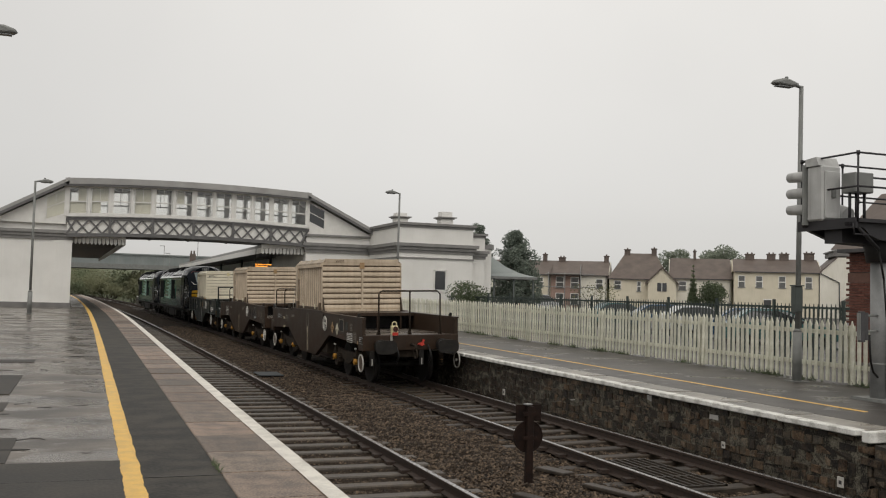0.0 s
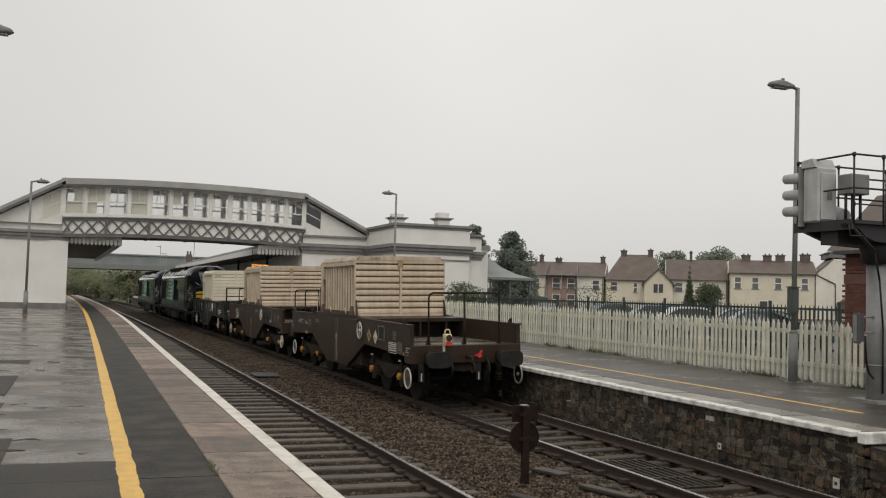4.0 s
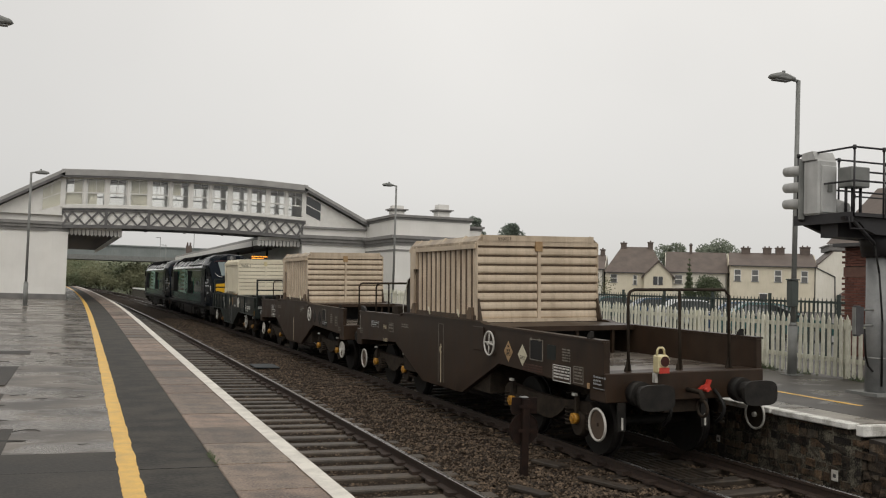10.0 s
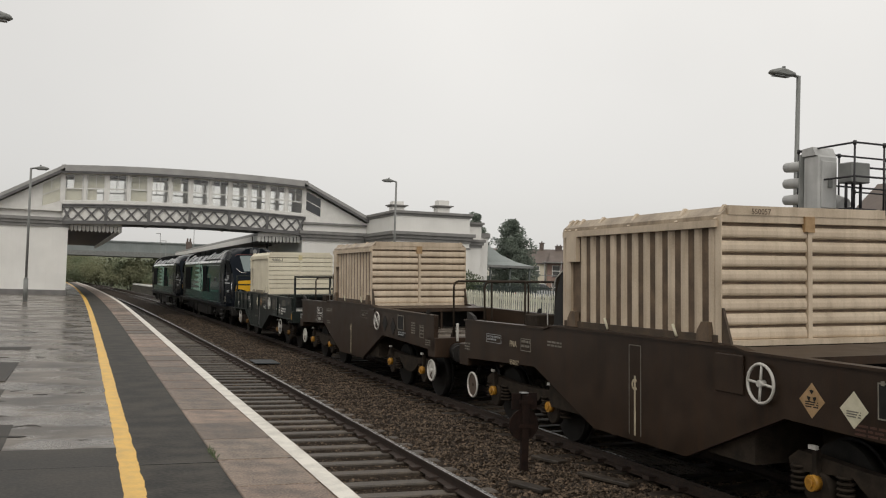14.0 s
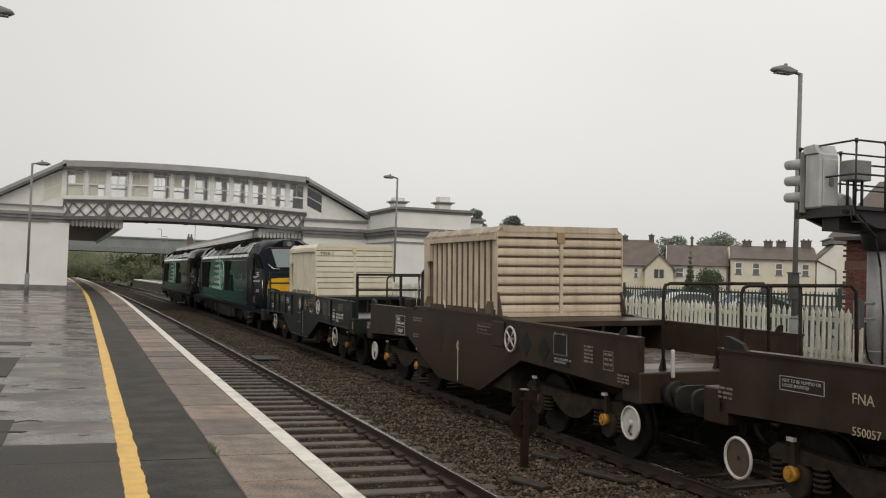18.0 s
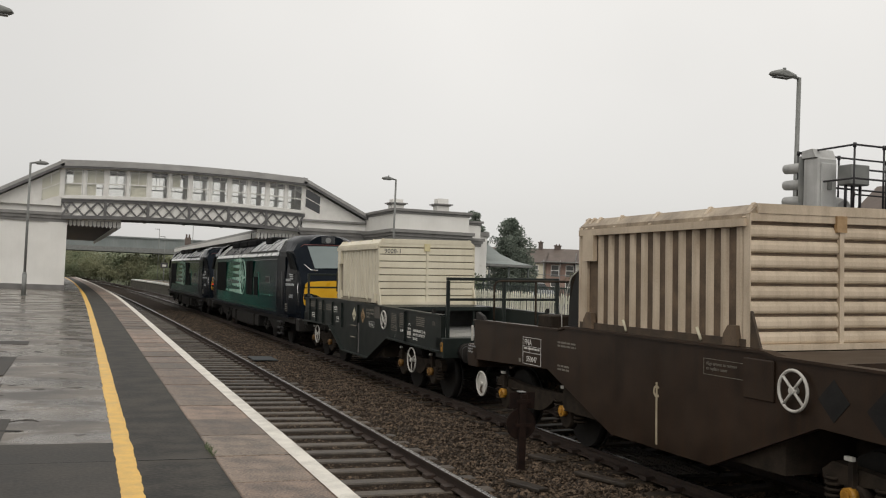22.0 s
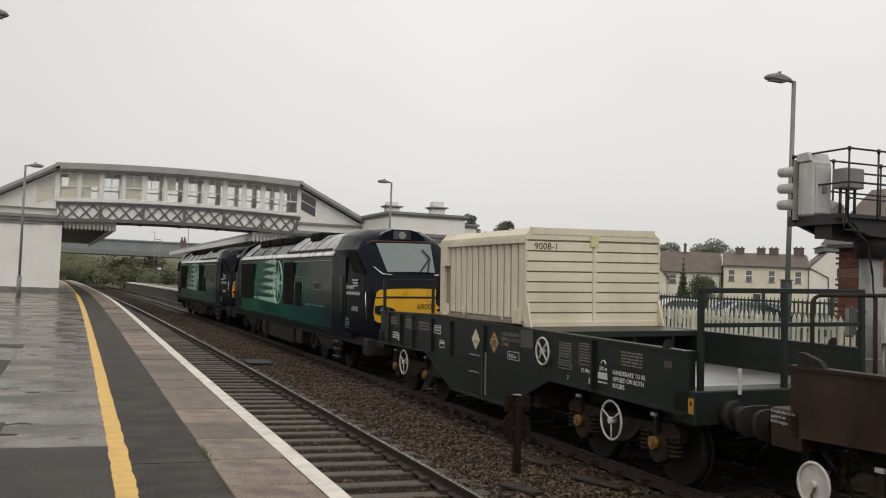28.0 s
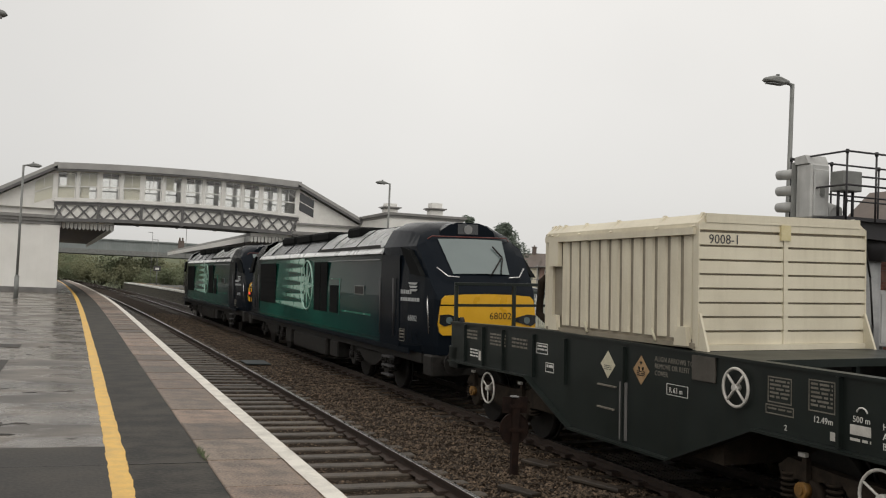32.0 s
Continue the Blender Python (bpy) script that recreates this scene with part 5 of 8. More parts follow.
def house(name, px, label, u0, u1, eaves, ridge, walls, windows, doors=(), chimneys=(), gable_right=False, depth=8.0, hip=False, roof_over=0.3, v0=0.0):
    """A house of the row: local x runs along the row, local y away from the station."""
    b = base(name, ROW @ pose(0, v0, 0), label, "house", "houses beyond the car park")
    w = part("wall", blk(u0, u1, 0, depth, -0.2, eaves), walls, b)
    r0, r1 = (u0 + depth * 0.20, u1 - depth * 0.20) if hip else (u0, u1)
    bm = bmesh.new()
    lo = [(u0 - 0.2, -roof_over, eaves - 0.05), (u1 + 0.2, -roof_over, eaves - 0.05), (u1 + 0.2, depth + roof_over, eaves - 0.05), (u0 - 0.2, depth + roof_over, eaves - 0.05)]
    hi = [(r0, depth / 2, ridge), (r1, depth / 2, ridge)]
    v = [bm.verts.new(p) for p in lo + hi]
    for q in ((0, 1, 5, 4), (2, 3, 4, 5), (1, 2, 5), (3, 0, 4), (3, 2, 1, 0)):
        bm.faces.new([v[i] for i in q])
    part("roof", bm, "slate", b, "brown tiled roof")
    if not hip:
        for ue, s in ((u0 - 0.16, -1), (u1 + 0.16, 1)):
            part("gable", prism(bmesh.new(), [(0, eaves - 0.1), (depth, eaves - 0.1), (depth / 2, ridge - 0.12)], "x", ue - 0.05, ue + 0.05), walls, b)
    part("gutter", blk(u0, u1, -roof_over - 0.1, -roof_over, eaves - 0.16, eaves - 0.06), "steel_dark", b)
    for u, z, ww, hh in windows:
        win = part("window", blk(u - ww / 2, u + ww / 2, -0.03, 0.1, z, z + hh), "window_mid", b, "grey sash window")
        part("frame_top", blk(u - ww / 2 - 0.08, u + ww / 2 + 0.08, -0.06, 0.0, z + hh, z + hh + 0.08), "white_paint", win)
        part("sill", blk(u - ww / 2 - 0.12, u + ww / 2 + 0.12, -0.10, 0.0, z - 0.10, z), "steel_mid", win)
        part("mid_bar", blk(u - ww / 2, u + ww / 2, -0.05, -0.031, z + hh * 0.48, z + hh * 0.56), "white_paint", win)
        part("side_bar", blk(u - ww / 2 - 0.08, u - ww / 2, -0.06, 0.0, z, z + hh), "white_paint", win)
        part("side_bar", blk(u + ww / 2, u + ww / 2 + 0.08, -0.06, 0.0, z, z + hh), "white_paint", win)
    for u in doors:
        d = part("door", blk(u - 0.45, u + 0.45, -0.03, 0.1, -0.1, 1.95), "steel_dark", b, "dark front door")
        part("frame", blk(u - 0.55, u + 0.55, -0.06, -0.031, 1.95, 2.08), "white_paint", d)
    for u, wd, h in chimneys:
        zr = ridge - 0.4
        wd, h = wd * 0.85, h * 0.7
        c = part("chimney", blk(u - wd / 2, u + wd / 2, depth / 2 - 0.4, depth / 2 + 0.4, zr, ridge + h), "chimney", b, "sooty brick chimney")
        part("chimney_cap", blk(u - wd / 2 - 0.08, u + wd / 2 + 0.08, depth / 2 - 0.48, depth / 2 + 0.48, ridge + h, ridge + h + 0.14), "chimney", c)
        n = max(int(wd / 0.4), 1)
        for i in range(n):
            uu = u - wd / 2 + (i + 0.5) * wd / n
            part("chimney_pot", rod(bmesh.new(), (uu, depth / 2, ridge + h + 0.14), (uu, depth / 2, ridge + h + 0.34), 0.11, 8, 0.09), "chimney", c)
    pipe_ = bmesh.new()
    rod(pipe_, (u1 - 0.1, -0.08, 0), (u1 - 0.1, -0.08, eaves - 0.1), 0.05, 6)
    part("drain_pipe", pipe_, "steel_dark", b)
    return b


# the row of houses: u = 0 lies behind the dark tree, u grows away from the station
ROW = Matrix.Translation((56.0, 117.4, 0)) @ Matrix.Rotation(math.atan2(-21.9, 32.2), 4, "Z")


def win_rows(us, z_low, z_up, w=0.9, h=1.25):
    return [(u, z, w, h) for u in us for z in (z_low, z_up)]


def houses():
    house("terraced_house", 0, "cream rendered terraced house with brown roof", -9.0, -2.6, 4.7, 6.7, "cream_white", [(u, 3.0, 0.8, 1.2) for u in (-7.6, -4.2)], (-5.9,), ((-3.2, 0.9, 0.7),))
    house("terraced_house", 0, "cream rendered terraced house with brown roof", -2.55, 3.0, 4.7, 6.7, "cream", [(1.5, 3.0, 0.9, 1.2)], (-0.8,), ((1.7, 0.6, 1.1),))
    house("terraced_house", 0, "red brick terraced house under repair", 3.05, 7.0, 4.7, 6.7, "brick_wall", win_rows((4.3, 6.3), 0.7, 2.9, 0.95, 1.4), (), ((4.1, 1.0, 0.5),))
    house("terraced_house", 0, "cream rendered terraced house with small window", 7.05, 10.6, 4.7, 6.7, "cream_white", [(9.6, 2.9, 0.8, 1.2)], (), ((10.2, 0.7, 0.9),))
    sc = base("scaffold", ROW, "tubular scaffold against the brick house", "scaffold")
    for u in (2.9, 5.1, 7.2):
        part("standard", rod(bmesh.new(), (u, -1.2, -0.1), (u, -1.2, 6.0 if u > 7 else 5.0), 0.05, 6), "steel_light", sc)
    for z in (3.0, 4.75):
        part("ledger", rod(bmesh.new(), (2.5, -1.2, z), (9.0, -1.2, z), 0.05, 6), "steel_light", sc)
    part("board", blk(2.8, 7.4, -1.3, -0.5, 4.62, 4.70), "sleeper", sc)
    house("detached_house", 0, "cream rendered house with a hipped brown roof", 10.9, 18.6, 4.35, 7.9, "cream", [(12.0, 2.95, 0.8, 1.0), (14.8, 2.7, 0.4, 1.2), (16.4, 2.7, 0.4, 1.2)], (), ((13.0, 0.9, 0.6), (16.6, 0.8, 0.8)), hip=True, depth=9)
    g = base("gabled_wing", ROW @ pose(0, 0, 0), "cream rendered gabled wing of the hipped house", "house", "houses beyond the car park")
    part("wall", prism(bmesh.new(), [(16.0, -0.2), (19.6, -0.2), (19.6, 3.9), (17.8, 5.7), (16.0, 3.9)], "y", -1.6, 2), "cream", g)
    for s in (-1, 1):
        part("roof_slope", prism(bmesh.new(), [(17.8, 5.72), (17.8, 5.92), (17.8 + s * 2.15, 3.78), (17.8 + s * 2.15, 3.58)], "y", -1.9, 4), "slate", g)
    w = part("window", blk(17.2, 18.4, -1.66, -1.5, 2.7, 3.8), "window_dark", g, "dark casement window")
    part("mullion", blk(17.75, 17.85, -1.68, -1.661, 2.7, 3.8), "white_paint", w)
    house("terraced_house", 0, "white rendered house with a low brown roof", 18.8, 26.6, 4.6, 7.4, "cream_white", [(20.4, 3.0, 0.9, 1.1), (25.3, 2.6, 0.8, 1.0)], (22.3,), ((22.0, 0.4, 1.3),), v0=2.0)
    house("terraced_house", 0, "cream rendered end of terrace with tall sash windows", 26.9, 37.3, 5.6, 7.35, "cream", [(u, 3.55, 0.72, 1.4) for u in (27.8, 29.95, 32.75, 35.95)], (31.0, 34.4), ((29.0, 1.3, 0.75), (31.7, 1.2, 0.8), (33.3, 1.3, 0.85), (36.4, 1.4, 1.05)), v0=-0.4, depth=7)
    e = base("end_house", ROW @ pose(0, 0, 0), "cream rendered end house with a raised gable", "house", "houses beyond the car park")
    part("wall", prism(bmesh.new(), [(37.3, -0.2), (41.0, -0.2), (41.0, 7.55), (39.4, 7.55), (37.3, 5.55)], "y", -0.5, 7), "cream_white", e)
    part("roof_slope", prism(bmesh.new(), [(37.2, 5.5), (39.4, 7.56), (39.4, 7.70), (37.2, 5.66)], "y", -0.6, 7.1), "slate", e)
    part("parapet", blk(38.9, 41.1, -0.6, 7.1, 7.702, 8.3), "plinth", e)
    part("parapet_cap", blk(38.7, 41.2, -0.7, 7.2, 8.302, 8.45), "plinth", e)
    part("rain_pipe", pipe(bmesh.new(), [(37.4, -0.6, 5.45), (39.55, -0.6, 4.35), (39.6, -0.6, 0.5)], 0.07), "steel_dark", e)
    part("porch_roof", prism(bmesh.new(), [(39.7, 1.9), (42.6, 1.9), (42.6, 3.5), (41.6, 3.3)], "y", -3, -0.51), "slate", e)

houses()


def brick_hut():
    b = base("brick_building", pose(0, 0, 0), "red brick building with a pale string course", "building")
    x0, x1, y0, y1 = 19.95, 26.0, 18.6, 21.05
    part("wall", blk(x0 + 0.06, x1, y0 + 0.06, y1, -0.2, 3.05), "mortar_pale", b)
    rnd = random.Random(6)
    shared = {}
    for ln in (0.215, 0.1025):
        bm = blk(0, ln, -0.05, 0.0, 0, 0.065, bevel=0.004)
        me = bpy.data.meshes.new("brick")
        bm.to_mesh(me)
        bm.free()
        me.materials.append(M["brick"])
        shared[ln] = me
    rest = bmesh.new()
    n = 0
    for row in range(43):
        z = -0.15 + row * 0.075
        if 31 <= row <= 34:
            continue
        y = y0 + 0.06
        if row % 2:
            box(rest, x0 + 0.01, x0 + 0.058, y, y + 0.1025, z, z + 0.065)
            y += 0.1125
        while y < y1 - 0.1:
            if z > 1.1 and n < 300 and y < 30:
                ob = new("brick", shared[0.215])
                ob.parent = b
                ob.matrix_basis = Matrix.Translation((x0 + 0.06, y + 0.215, z)) @ Matrix.Rotation(-math.pi / 2, 4, "Z")
                n += 1
            else:
                box(rest, x0 + 0.01, x0 + 0.058, y, y + 0.215, z, z + 0.065)
            y += 0.225
        x = x0 + 0.01 + (0.1125 if row % 2 else 0)
        while x < x0 + 3.0:
            box(rest, x, x + 0.215, y0 + 0.01, y0 + 0.058, z, z + 0.065)
            x += 0.225
    tagged(part("bricks_beyond", rest, "brick", b), kind="stuff")
    part("string_course", blk(x0, x1, y0, y1, 2.18, 2.45), "brick_pale", b, "pale brick string course")
    part("roof", prism(bmesh.new(), [(x0 - 0.35, 3.1), (x1 + 0.3, 3.1), (x1 - 1.5, 4.8), (x0 + 1.5, 4.8)], "y", y0 - 0.35, y1 + 0.3), "slate", b)
    part("eaves_board", blk(x0 - 0.4, x1, y0 - 0.4, y1, 3.0, 3.098), "steel_dark", b)


M["mortar_pale"] = surface("grey_mortar", (0.10, 0.09, 0.08), (0.17, 0.155, 0.14), 0.9, 8, 0.3)
brick_hut()


def leaf_cloud(name, material, centres, count, size, seed, parent=None):
    """Many small leaf blades gathered in uneven clumps."""
    rng = np.random.default_rng(seed)
    c = np.array([k[:3] for k in centres])
    r = np.array([k[3] for k in centres])
    wgt = r ** 2 / (r ** 2).sum()
    idx = rng.choice(len(c), count, p=wgt)
    d = rng.normal(size=(count, 3))
    d /= np.linalg.norm(d, axis=1)[:, None]
    rad = r[idx] * (0.45 + 0.6 * rng.random(count) ** 0.6)
    p = c[idx] + d * rad[:, None] * np.array([1, 1, 0.85])
    a, b = rng.normal(size=(count, 3)), rng.normal(size=(count, 3))
    a /= np.linalg.norm(a, axis=1)[:, None]
    b -= (a * b).sum(1)[:, None] * a
    b /= np.linalg.norm(b, axis=1)[:, None]
    s = size * rng.uniform(0.6, 1.4, (count, 1))
    v = np.stack([p - a * s, p + b * s * 0.55, p + a * s, p - b * s * 0.55], 1).reshape(-1, 3)
    f = np.arange(count * 4).reshape(-1, 4)
    me = bpy.data.meshes.new(name)
    me.from_pydata(v.tolist(), [], f.tolist())
    me.materials.append(M[material])
    ob = new(name, me)
    if parent:
        ob.parent = parent
    return ob


def tree(x, y, z, h, spread, material, seed, label, leaves=2600, leaf=0.16, trunk=0.28, low=0.3):
    b = base("tree", pose(x, y, z), label, "tree", "trees round the station")
    rnd = random.Random(seed)
    bm = bmesh.new()
    rod(bm, (0, 0, 0), (0.1, 0, h * 0.45), trunk, 10, trunk * 0.65)
    rod(bm, (0.1, 0, h * 0.45), (0, 0.1, h * 0.85), trunk * 0.65, 8, trunk * 0.2)
    part("trunk", bm, "bark", b, "dark tapered trunk")
    centres = []
    for i in range(16):
        q = low + (1 - low) * i / 15
        a = i * 2.4 + rnd.uniform(-0.4, 0.4)
        reach = spread * (1.0 - abs(q - 0.55) * 1.15) * rnd.uniform(0.5, 1.0)
        tip = (reach * math.cos(a), reach * math.sin(a), h * q * 0.97)
        lb = rod(bmesh.new(), (0, 0, h * q * 0.75), tip, trunk * 0.26, 5, trunk * 0.07)
        part("limb", lb, "bark", b)
        centres.append((*tip, spread * rnd.uniform(0.28, 0.46)))
        centres.append((tip[0] * 0.55, tip[1] * 0.55, tip[2] * 0.98, spread * rnd.uniform(0.25, 0.42)))
    leaf_cloud("crown", material, centres, leaves, leaf, seed, b)
    return b


def bush(x, y, z, w, h, material, seed, label, n=1500, leaf=0.09):
    b = base("bush", pose(x, y, z), label, "bush", "bushes round the station")
    rnd = random.Random(seed)
    centres = []
    for i in range(9):
        a = rnd.uniform(0, 6.28)
        q = rnd.uniform(0, 1)
        tip = (w * 0.5 * q * math.cos(a), w * 0.5 * q * math.sin(a), h * rnd.uniform(0.35, 0.8))
        part("stem", rod(bmesh.new(), (tip[0] * 0.2, tip[1] * 0.2, 0), tip, 0.03, 5, 0.012), "bark", b)
        centres.append((*tip, h * rnd.uniform(0.22, 0.34)))
    leaf_cloud("foliage", material, centres, n, leaf, seed, b)
    return b


# both scrub greens are raised to include the haze of the distance
M["scrub"] = surface("hazy_olive_scrub_leaf", (0.16, 0.185, 0.11), (0.24, 0.265, 0.16), 0.7, 0.5, 0.0)
M["scrub_pale"] = surface("hazy_yellowing_scrub_leaf", (0.19, 0.20, 0.115), (0.27, 0.27, 0.165), 0.7, 0.5, 0.0)


def let_light_through(m, share):
    """Thin leaves pass a share of the light on."""
    nt = m.node_tree
    p, out = nt.nodes["Principled BSDF"], nt.nodes["Material Output"]
    tr, mx = nt.nodes.new("ShaderNodeBsdfTranslucent"), nt.nodes.new("ShaderNodeMixShader")
    mx.inputs[0].default_value = share
    nt.links.new(p.inputs["Base Color"].links[0].from_socket, tr.inputs["Color"])
    nt.links.new(p.outputs[0], mx.inputs[1])
    nt.links.new(tr.outputs[0], mx.inputs[2])
    nt.links.new(mx.outputs[0], out.inputs["Surface"])


for nm in ("leaf", "leaf_dark", "leaf_pale", "leaf_far", "scrub", "scrub_pale"):
    let_light_through(M[nm], 0.4)


def conifer(x, y, z, h, spread, material, seed, label, leaves=6000, leaf=0.09, trunk=0.22, low=0.2, slim=0):
    """A cedar: tiers of level limbs with flat tufts, ragged at the tips."""
    b = base("tree", pose(x, y, z), label, "tree", "trees round the station")
    rnd = random.Random(seed)
    part("trunk", rod(bmesh.new(), (0, 0, 0), (0.05, 0, h * 0.97), trunk, 10, 0.03), "bark", b, "dark tapered trunk")
    centres = []
    tiers = 11
    for i in range(tiers):
        q = low + (0.97 - low) * i / (tiers - 1)
        n = 6 if i < 8 else 3
        for k in range(n):
            a = i * 1.1 + 6.283 * k / n + rnd.uniform(-0.3, 0.3)
            reach = spread * ((1 - q ** 3 * 0.9) if not slim else 1.06 - q) * rnd.uniform(0.5, 1.05)
            lift = 0.10 * reach + rnd.uniform(-0.05, 0.12)
            tip = (reach * math.cos(a), reach * math.sin(a), h * q + lift)
            part("limb", rod(bmesh.new(), (0, 0, h * q - 0.05), tip, trunk * 0.22, 5, 0.012), "bark", b)
            for f in (0.4, 0.7, 1.0):
                centres.append((tip[0] * f, tip[1] * f, h * q + lift * f, max(spread * rnd.uniform(0.15, 0.26), slim * h * (1 - low) * (1.15 - q) * rnd.uniform(0.07, 0.12))))
    leaf_cloud("crown", material, centres, leaves, leaf, seed, b)
    return b


def greenery():
    conifer(30.1, 65.5, -0.1, 6.4, 2.2, "leaf_dark", 21, "dark cedar tree behind the station building", 22000, 0.08)
    conifer(27.5, 66.5, -0.1, 6.9, 1.5, "leaf_dark", 22, "dark ragged conifer behind the station building", 15000, 0.08)
    tree(93.0, 137, -0.2, 9.6, 3.6, "leaf_far", 23, "round tree beyond the houses", 9000, 0.2)
    tree(98.4, 132.8, -0.2, 9.9, 4.4, "leaf_far", 24, "broad round tree beyond the houses", 13000, 0.2)
    conifer(60.5, 86.0, -0.2, 5.6, 0.5, "leaf", 25, "slim green conifer before the houses", 6000, 0.08, 0.10, 0.08, 1)
    bush(62.1, 85.3, -0.2, 3.0, 3.9, "leaf", 26, "round green bush before the houses", 5000, 0.10)
    bush(18.6, 46.3, -0.1, 1.9, 2.3, "leaf", 27, "leafy green bush beside the station building", 3200, 0.055)
    bush(19.6, 46.6, -0.1, 1.3, 1.8, "leaf", 28, "low green bush beside the station building", 2200, 0.055)
    bush(47.3, 82.4, -0.2, 5.0, 3.9, "leaf_pale", 29, "thin bare bush before the houses", 420, 0.10)
    # banks of scrub on both sides beyond the platforms and under the road bridge
    rnd = random.Random(9)
    for side, x0, x1, y0, y1, n, hmax in ((0, -26, -9.5, 96, 230, 26, 5.0), (1, 9.0, 24, 145, 235, 30, 6.0), (2, -30, 12, 238, 262, 40, 8.6), (3, 11.5, 18, 126, 146, 6, 4.0), (4, -14, 14, 200, 236, 24, 6.6)):
        for i in range(n):
            x, y = rnd.uniform(x0, x1), rnd.uniform(y0, y1)
            x += bend(y)
            mat = ("scrub", "scrub_pale", "scrub", "scrub_pale")[rnd.randrange(4)]
            bush(x, y, -1.1, rnd.uniform(5, 8), rnd.uniform(3.4, hmax), mat, 100 + side * 40 + i, "rough scrub on the railway bank", 1500, 0.17)


banks()
greenery()


def kiosk():
    """The little swept roof at the station's entrance."""
    b = base("entrance_shelter", pose(0, 0, 0), "entrance shelter with a swept metal roof on posts", "shelter")
    x0, x1, y0, y1 = 21.4, 25.4, 52.0, 55.5
    rows = []
    bm = bmesh.new()
    for q, z in ((0.0, 2.72), (0.35, 2.95), (0.65, 3.35), (0.9, 3.9)):
        i = q * 1.7
        rows.append([bm.verts.new(p) for p in ((x0 + 0 * i, y0 + i, z), (x1 - i * 1.5, y0 + i, z), (x1 - i * 1.5, y1 - i * 0.5, z), (x0, y1 - i * 0.5, z))])
    for a, c in zip(rows, rows[1:]):
        for k in range(4):
            bm.faces.new((a[k], a[(k + 1) % 4], c[(k + 1) % 4], c[k])).smooth = True
    bm.faces.new(rows[-1])
    part("roof", bm, "girder", b, "grey swept roof")
    part("eaves_board", blk(x0, x1, y0, y1, 2.58, 2.715), "steel_mid", b)
    for x in (22.6, 23.9, 25.2):
        part("post", rod(bmesh.new(), (x, y0 + 0.15, -0.1), (x, y0 + 0.15, 2.58), 0.06), "case_green", b)
    part("back_wall", blk(22.3, 22.5, y0 + 0.6, y1, -0.1, 2.57), "render_white", b)


kiosk()


def car(x, y, turn, paint, label, van=False):
    """A parked car: body with arches, glasshouse, wheels, lamps."""
    b = base("van" if van else "car", pose(x, y, -0.12, 0, 0, turn), label, "van" if van else "car", "cars in the car park")
    L, W, H = (4.9, 1.9, 1.95) if van else (4.2, 1.72, 1.46)
    w = W / 2
    if van:
        low = [(0, 0.35), (0, 0.9), (0.25, 1.05), (1.0, 1.15), (1.0, 1.15), (4.9, 1.15), (4.9, 0.35)]
        top = [(0.95, 1.15), (1.75, 1.9), (2.0, 1.95), (4.8, 1.95), (4.9, 1.15)]
    else:
        low = [(0, 0.35), (0, 0.72), (0.12, 0.82), (1.05, 0.93), (3.75, 0.95), (4.15, 0.86), (4.2, 0.35)]
        top = [(1.0, 0.93), (1.75, 1.42), (2.2, 1.46), (3.1, 1.43), (3.8, 0.95)]
    bm = prism(bmesh.new(), low, "x", -w, w)
    bmesh.ops.bevel(bm, geom=bm.edges[:], offset=0.05, segments=2, affect="EDGES")
    body = part("body", bm, paint, b)
    bm = prism(bmesh.new(), top, "x", -w + 0.06, w - 0.06)
    for v in bm.verts:
        if v.co.z > 1.2:
            v.co.x *= 0.86
    bmesh.ops.bevel(bm, geom=bm.edges[:], offset=0.04, segments=2, affect="EDGES")
    part("cabin", bm, paint, b)
    gl = [(p[0] + (0.06 if i == 0 else 0.02 if i < 2 else -0.06), p[1] + (0.02 if p[1] < 1.2 else -0.07)) for i, p in enumerate(top)]
    for s in (-1, 1):
        bm = prism(bmesh.new(), gl, "x", s * (w - 0.10) - 0.05, s * (w - 0.10) + 0.05)
        for v in bm.verts:
            if v.co.z > 1.2:
                v.co.x -= s * 0.10
        part("side_glass", bm, "window_dark", b)
    bm = prism(bmesh.new(), [(top[0][0] - 0.02, top[0][1] + 0.05), (top[1][0] - 0.06, top[1][1] - 0.05), (top[1][0] - 0.02, top[1][1] - 0.05), (top[0][0] + 0.05, top[0][1] + 0.05)], "x", -w + 0.18, w - 0.18)
    part("windscreen", bm, "window_dark", b)
    for yw in (0.78, L - 0.85):
        for s in (-1, 1):
            wh = new("wheel")
            wh.parent = b
            part("tyre", rod(bmesh.new(), (s * (w - 0.18), yw, 0.30), (s * (w + 0.01), yw, 0.30), 0.30, 18), "black", wh)
            part("rim", rod(bmesh.new(), (s * (w + 0.011), yw, 0.30), (s * (w + 0.02), yw, 0.30), 0.19, 14), "steel_light", wh)
    for s in (-1, 1):
        part("headlight", blk(s * (w - 0.28) - 0.14, s * (w - 0.28) + 0.14, -0.02, 0.05, 0.60, 0.72), "chrome", b)
        part("tail_lamp", blk(s * (w - 0.2) - 0.1, s * (w - 0.2) + 0.1, L - 0.05, L + 0.01, 0.65, 0.82), "red_paint", b)
    part("bumper", blk(-w + 0.05, w - 0.05, -0.05, 0.02, 0.36, 0.52, bevel=0.02), "black", b)


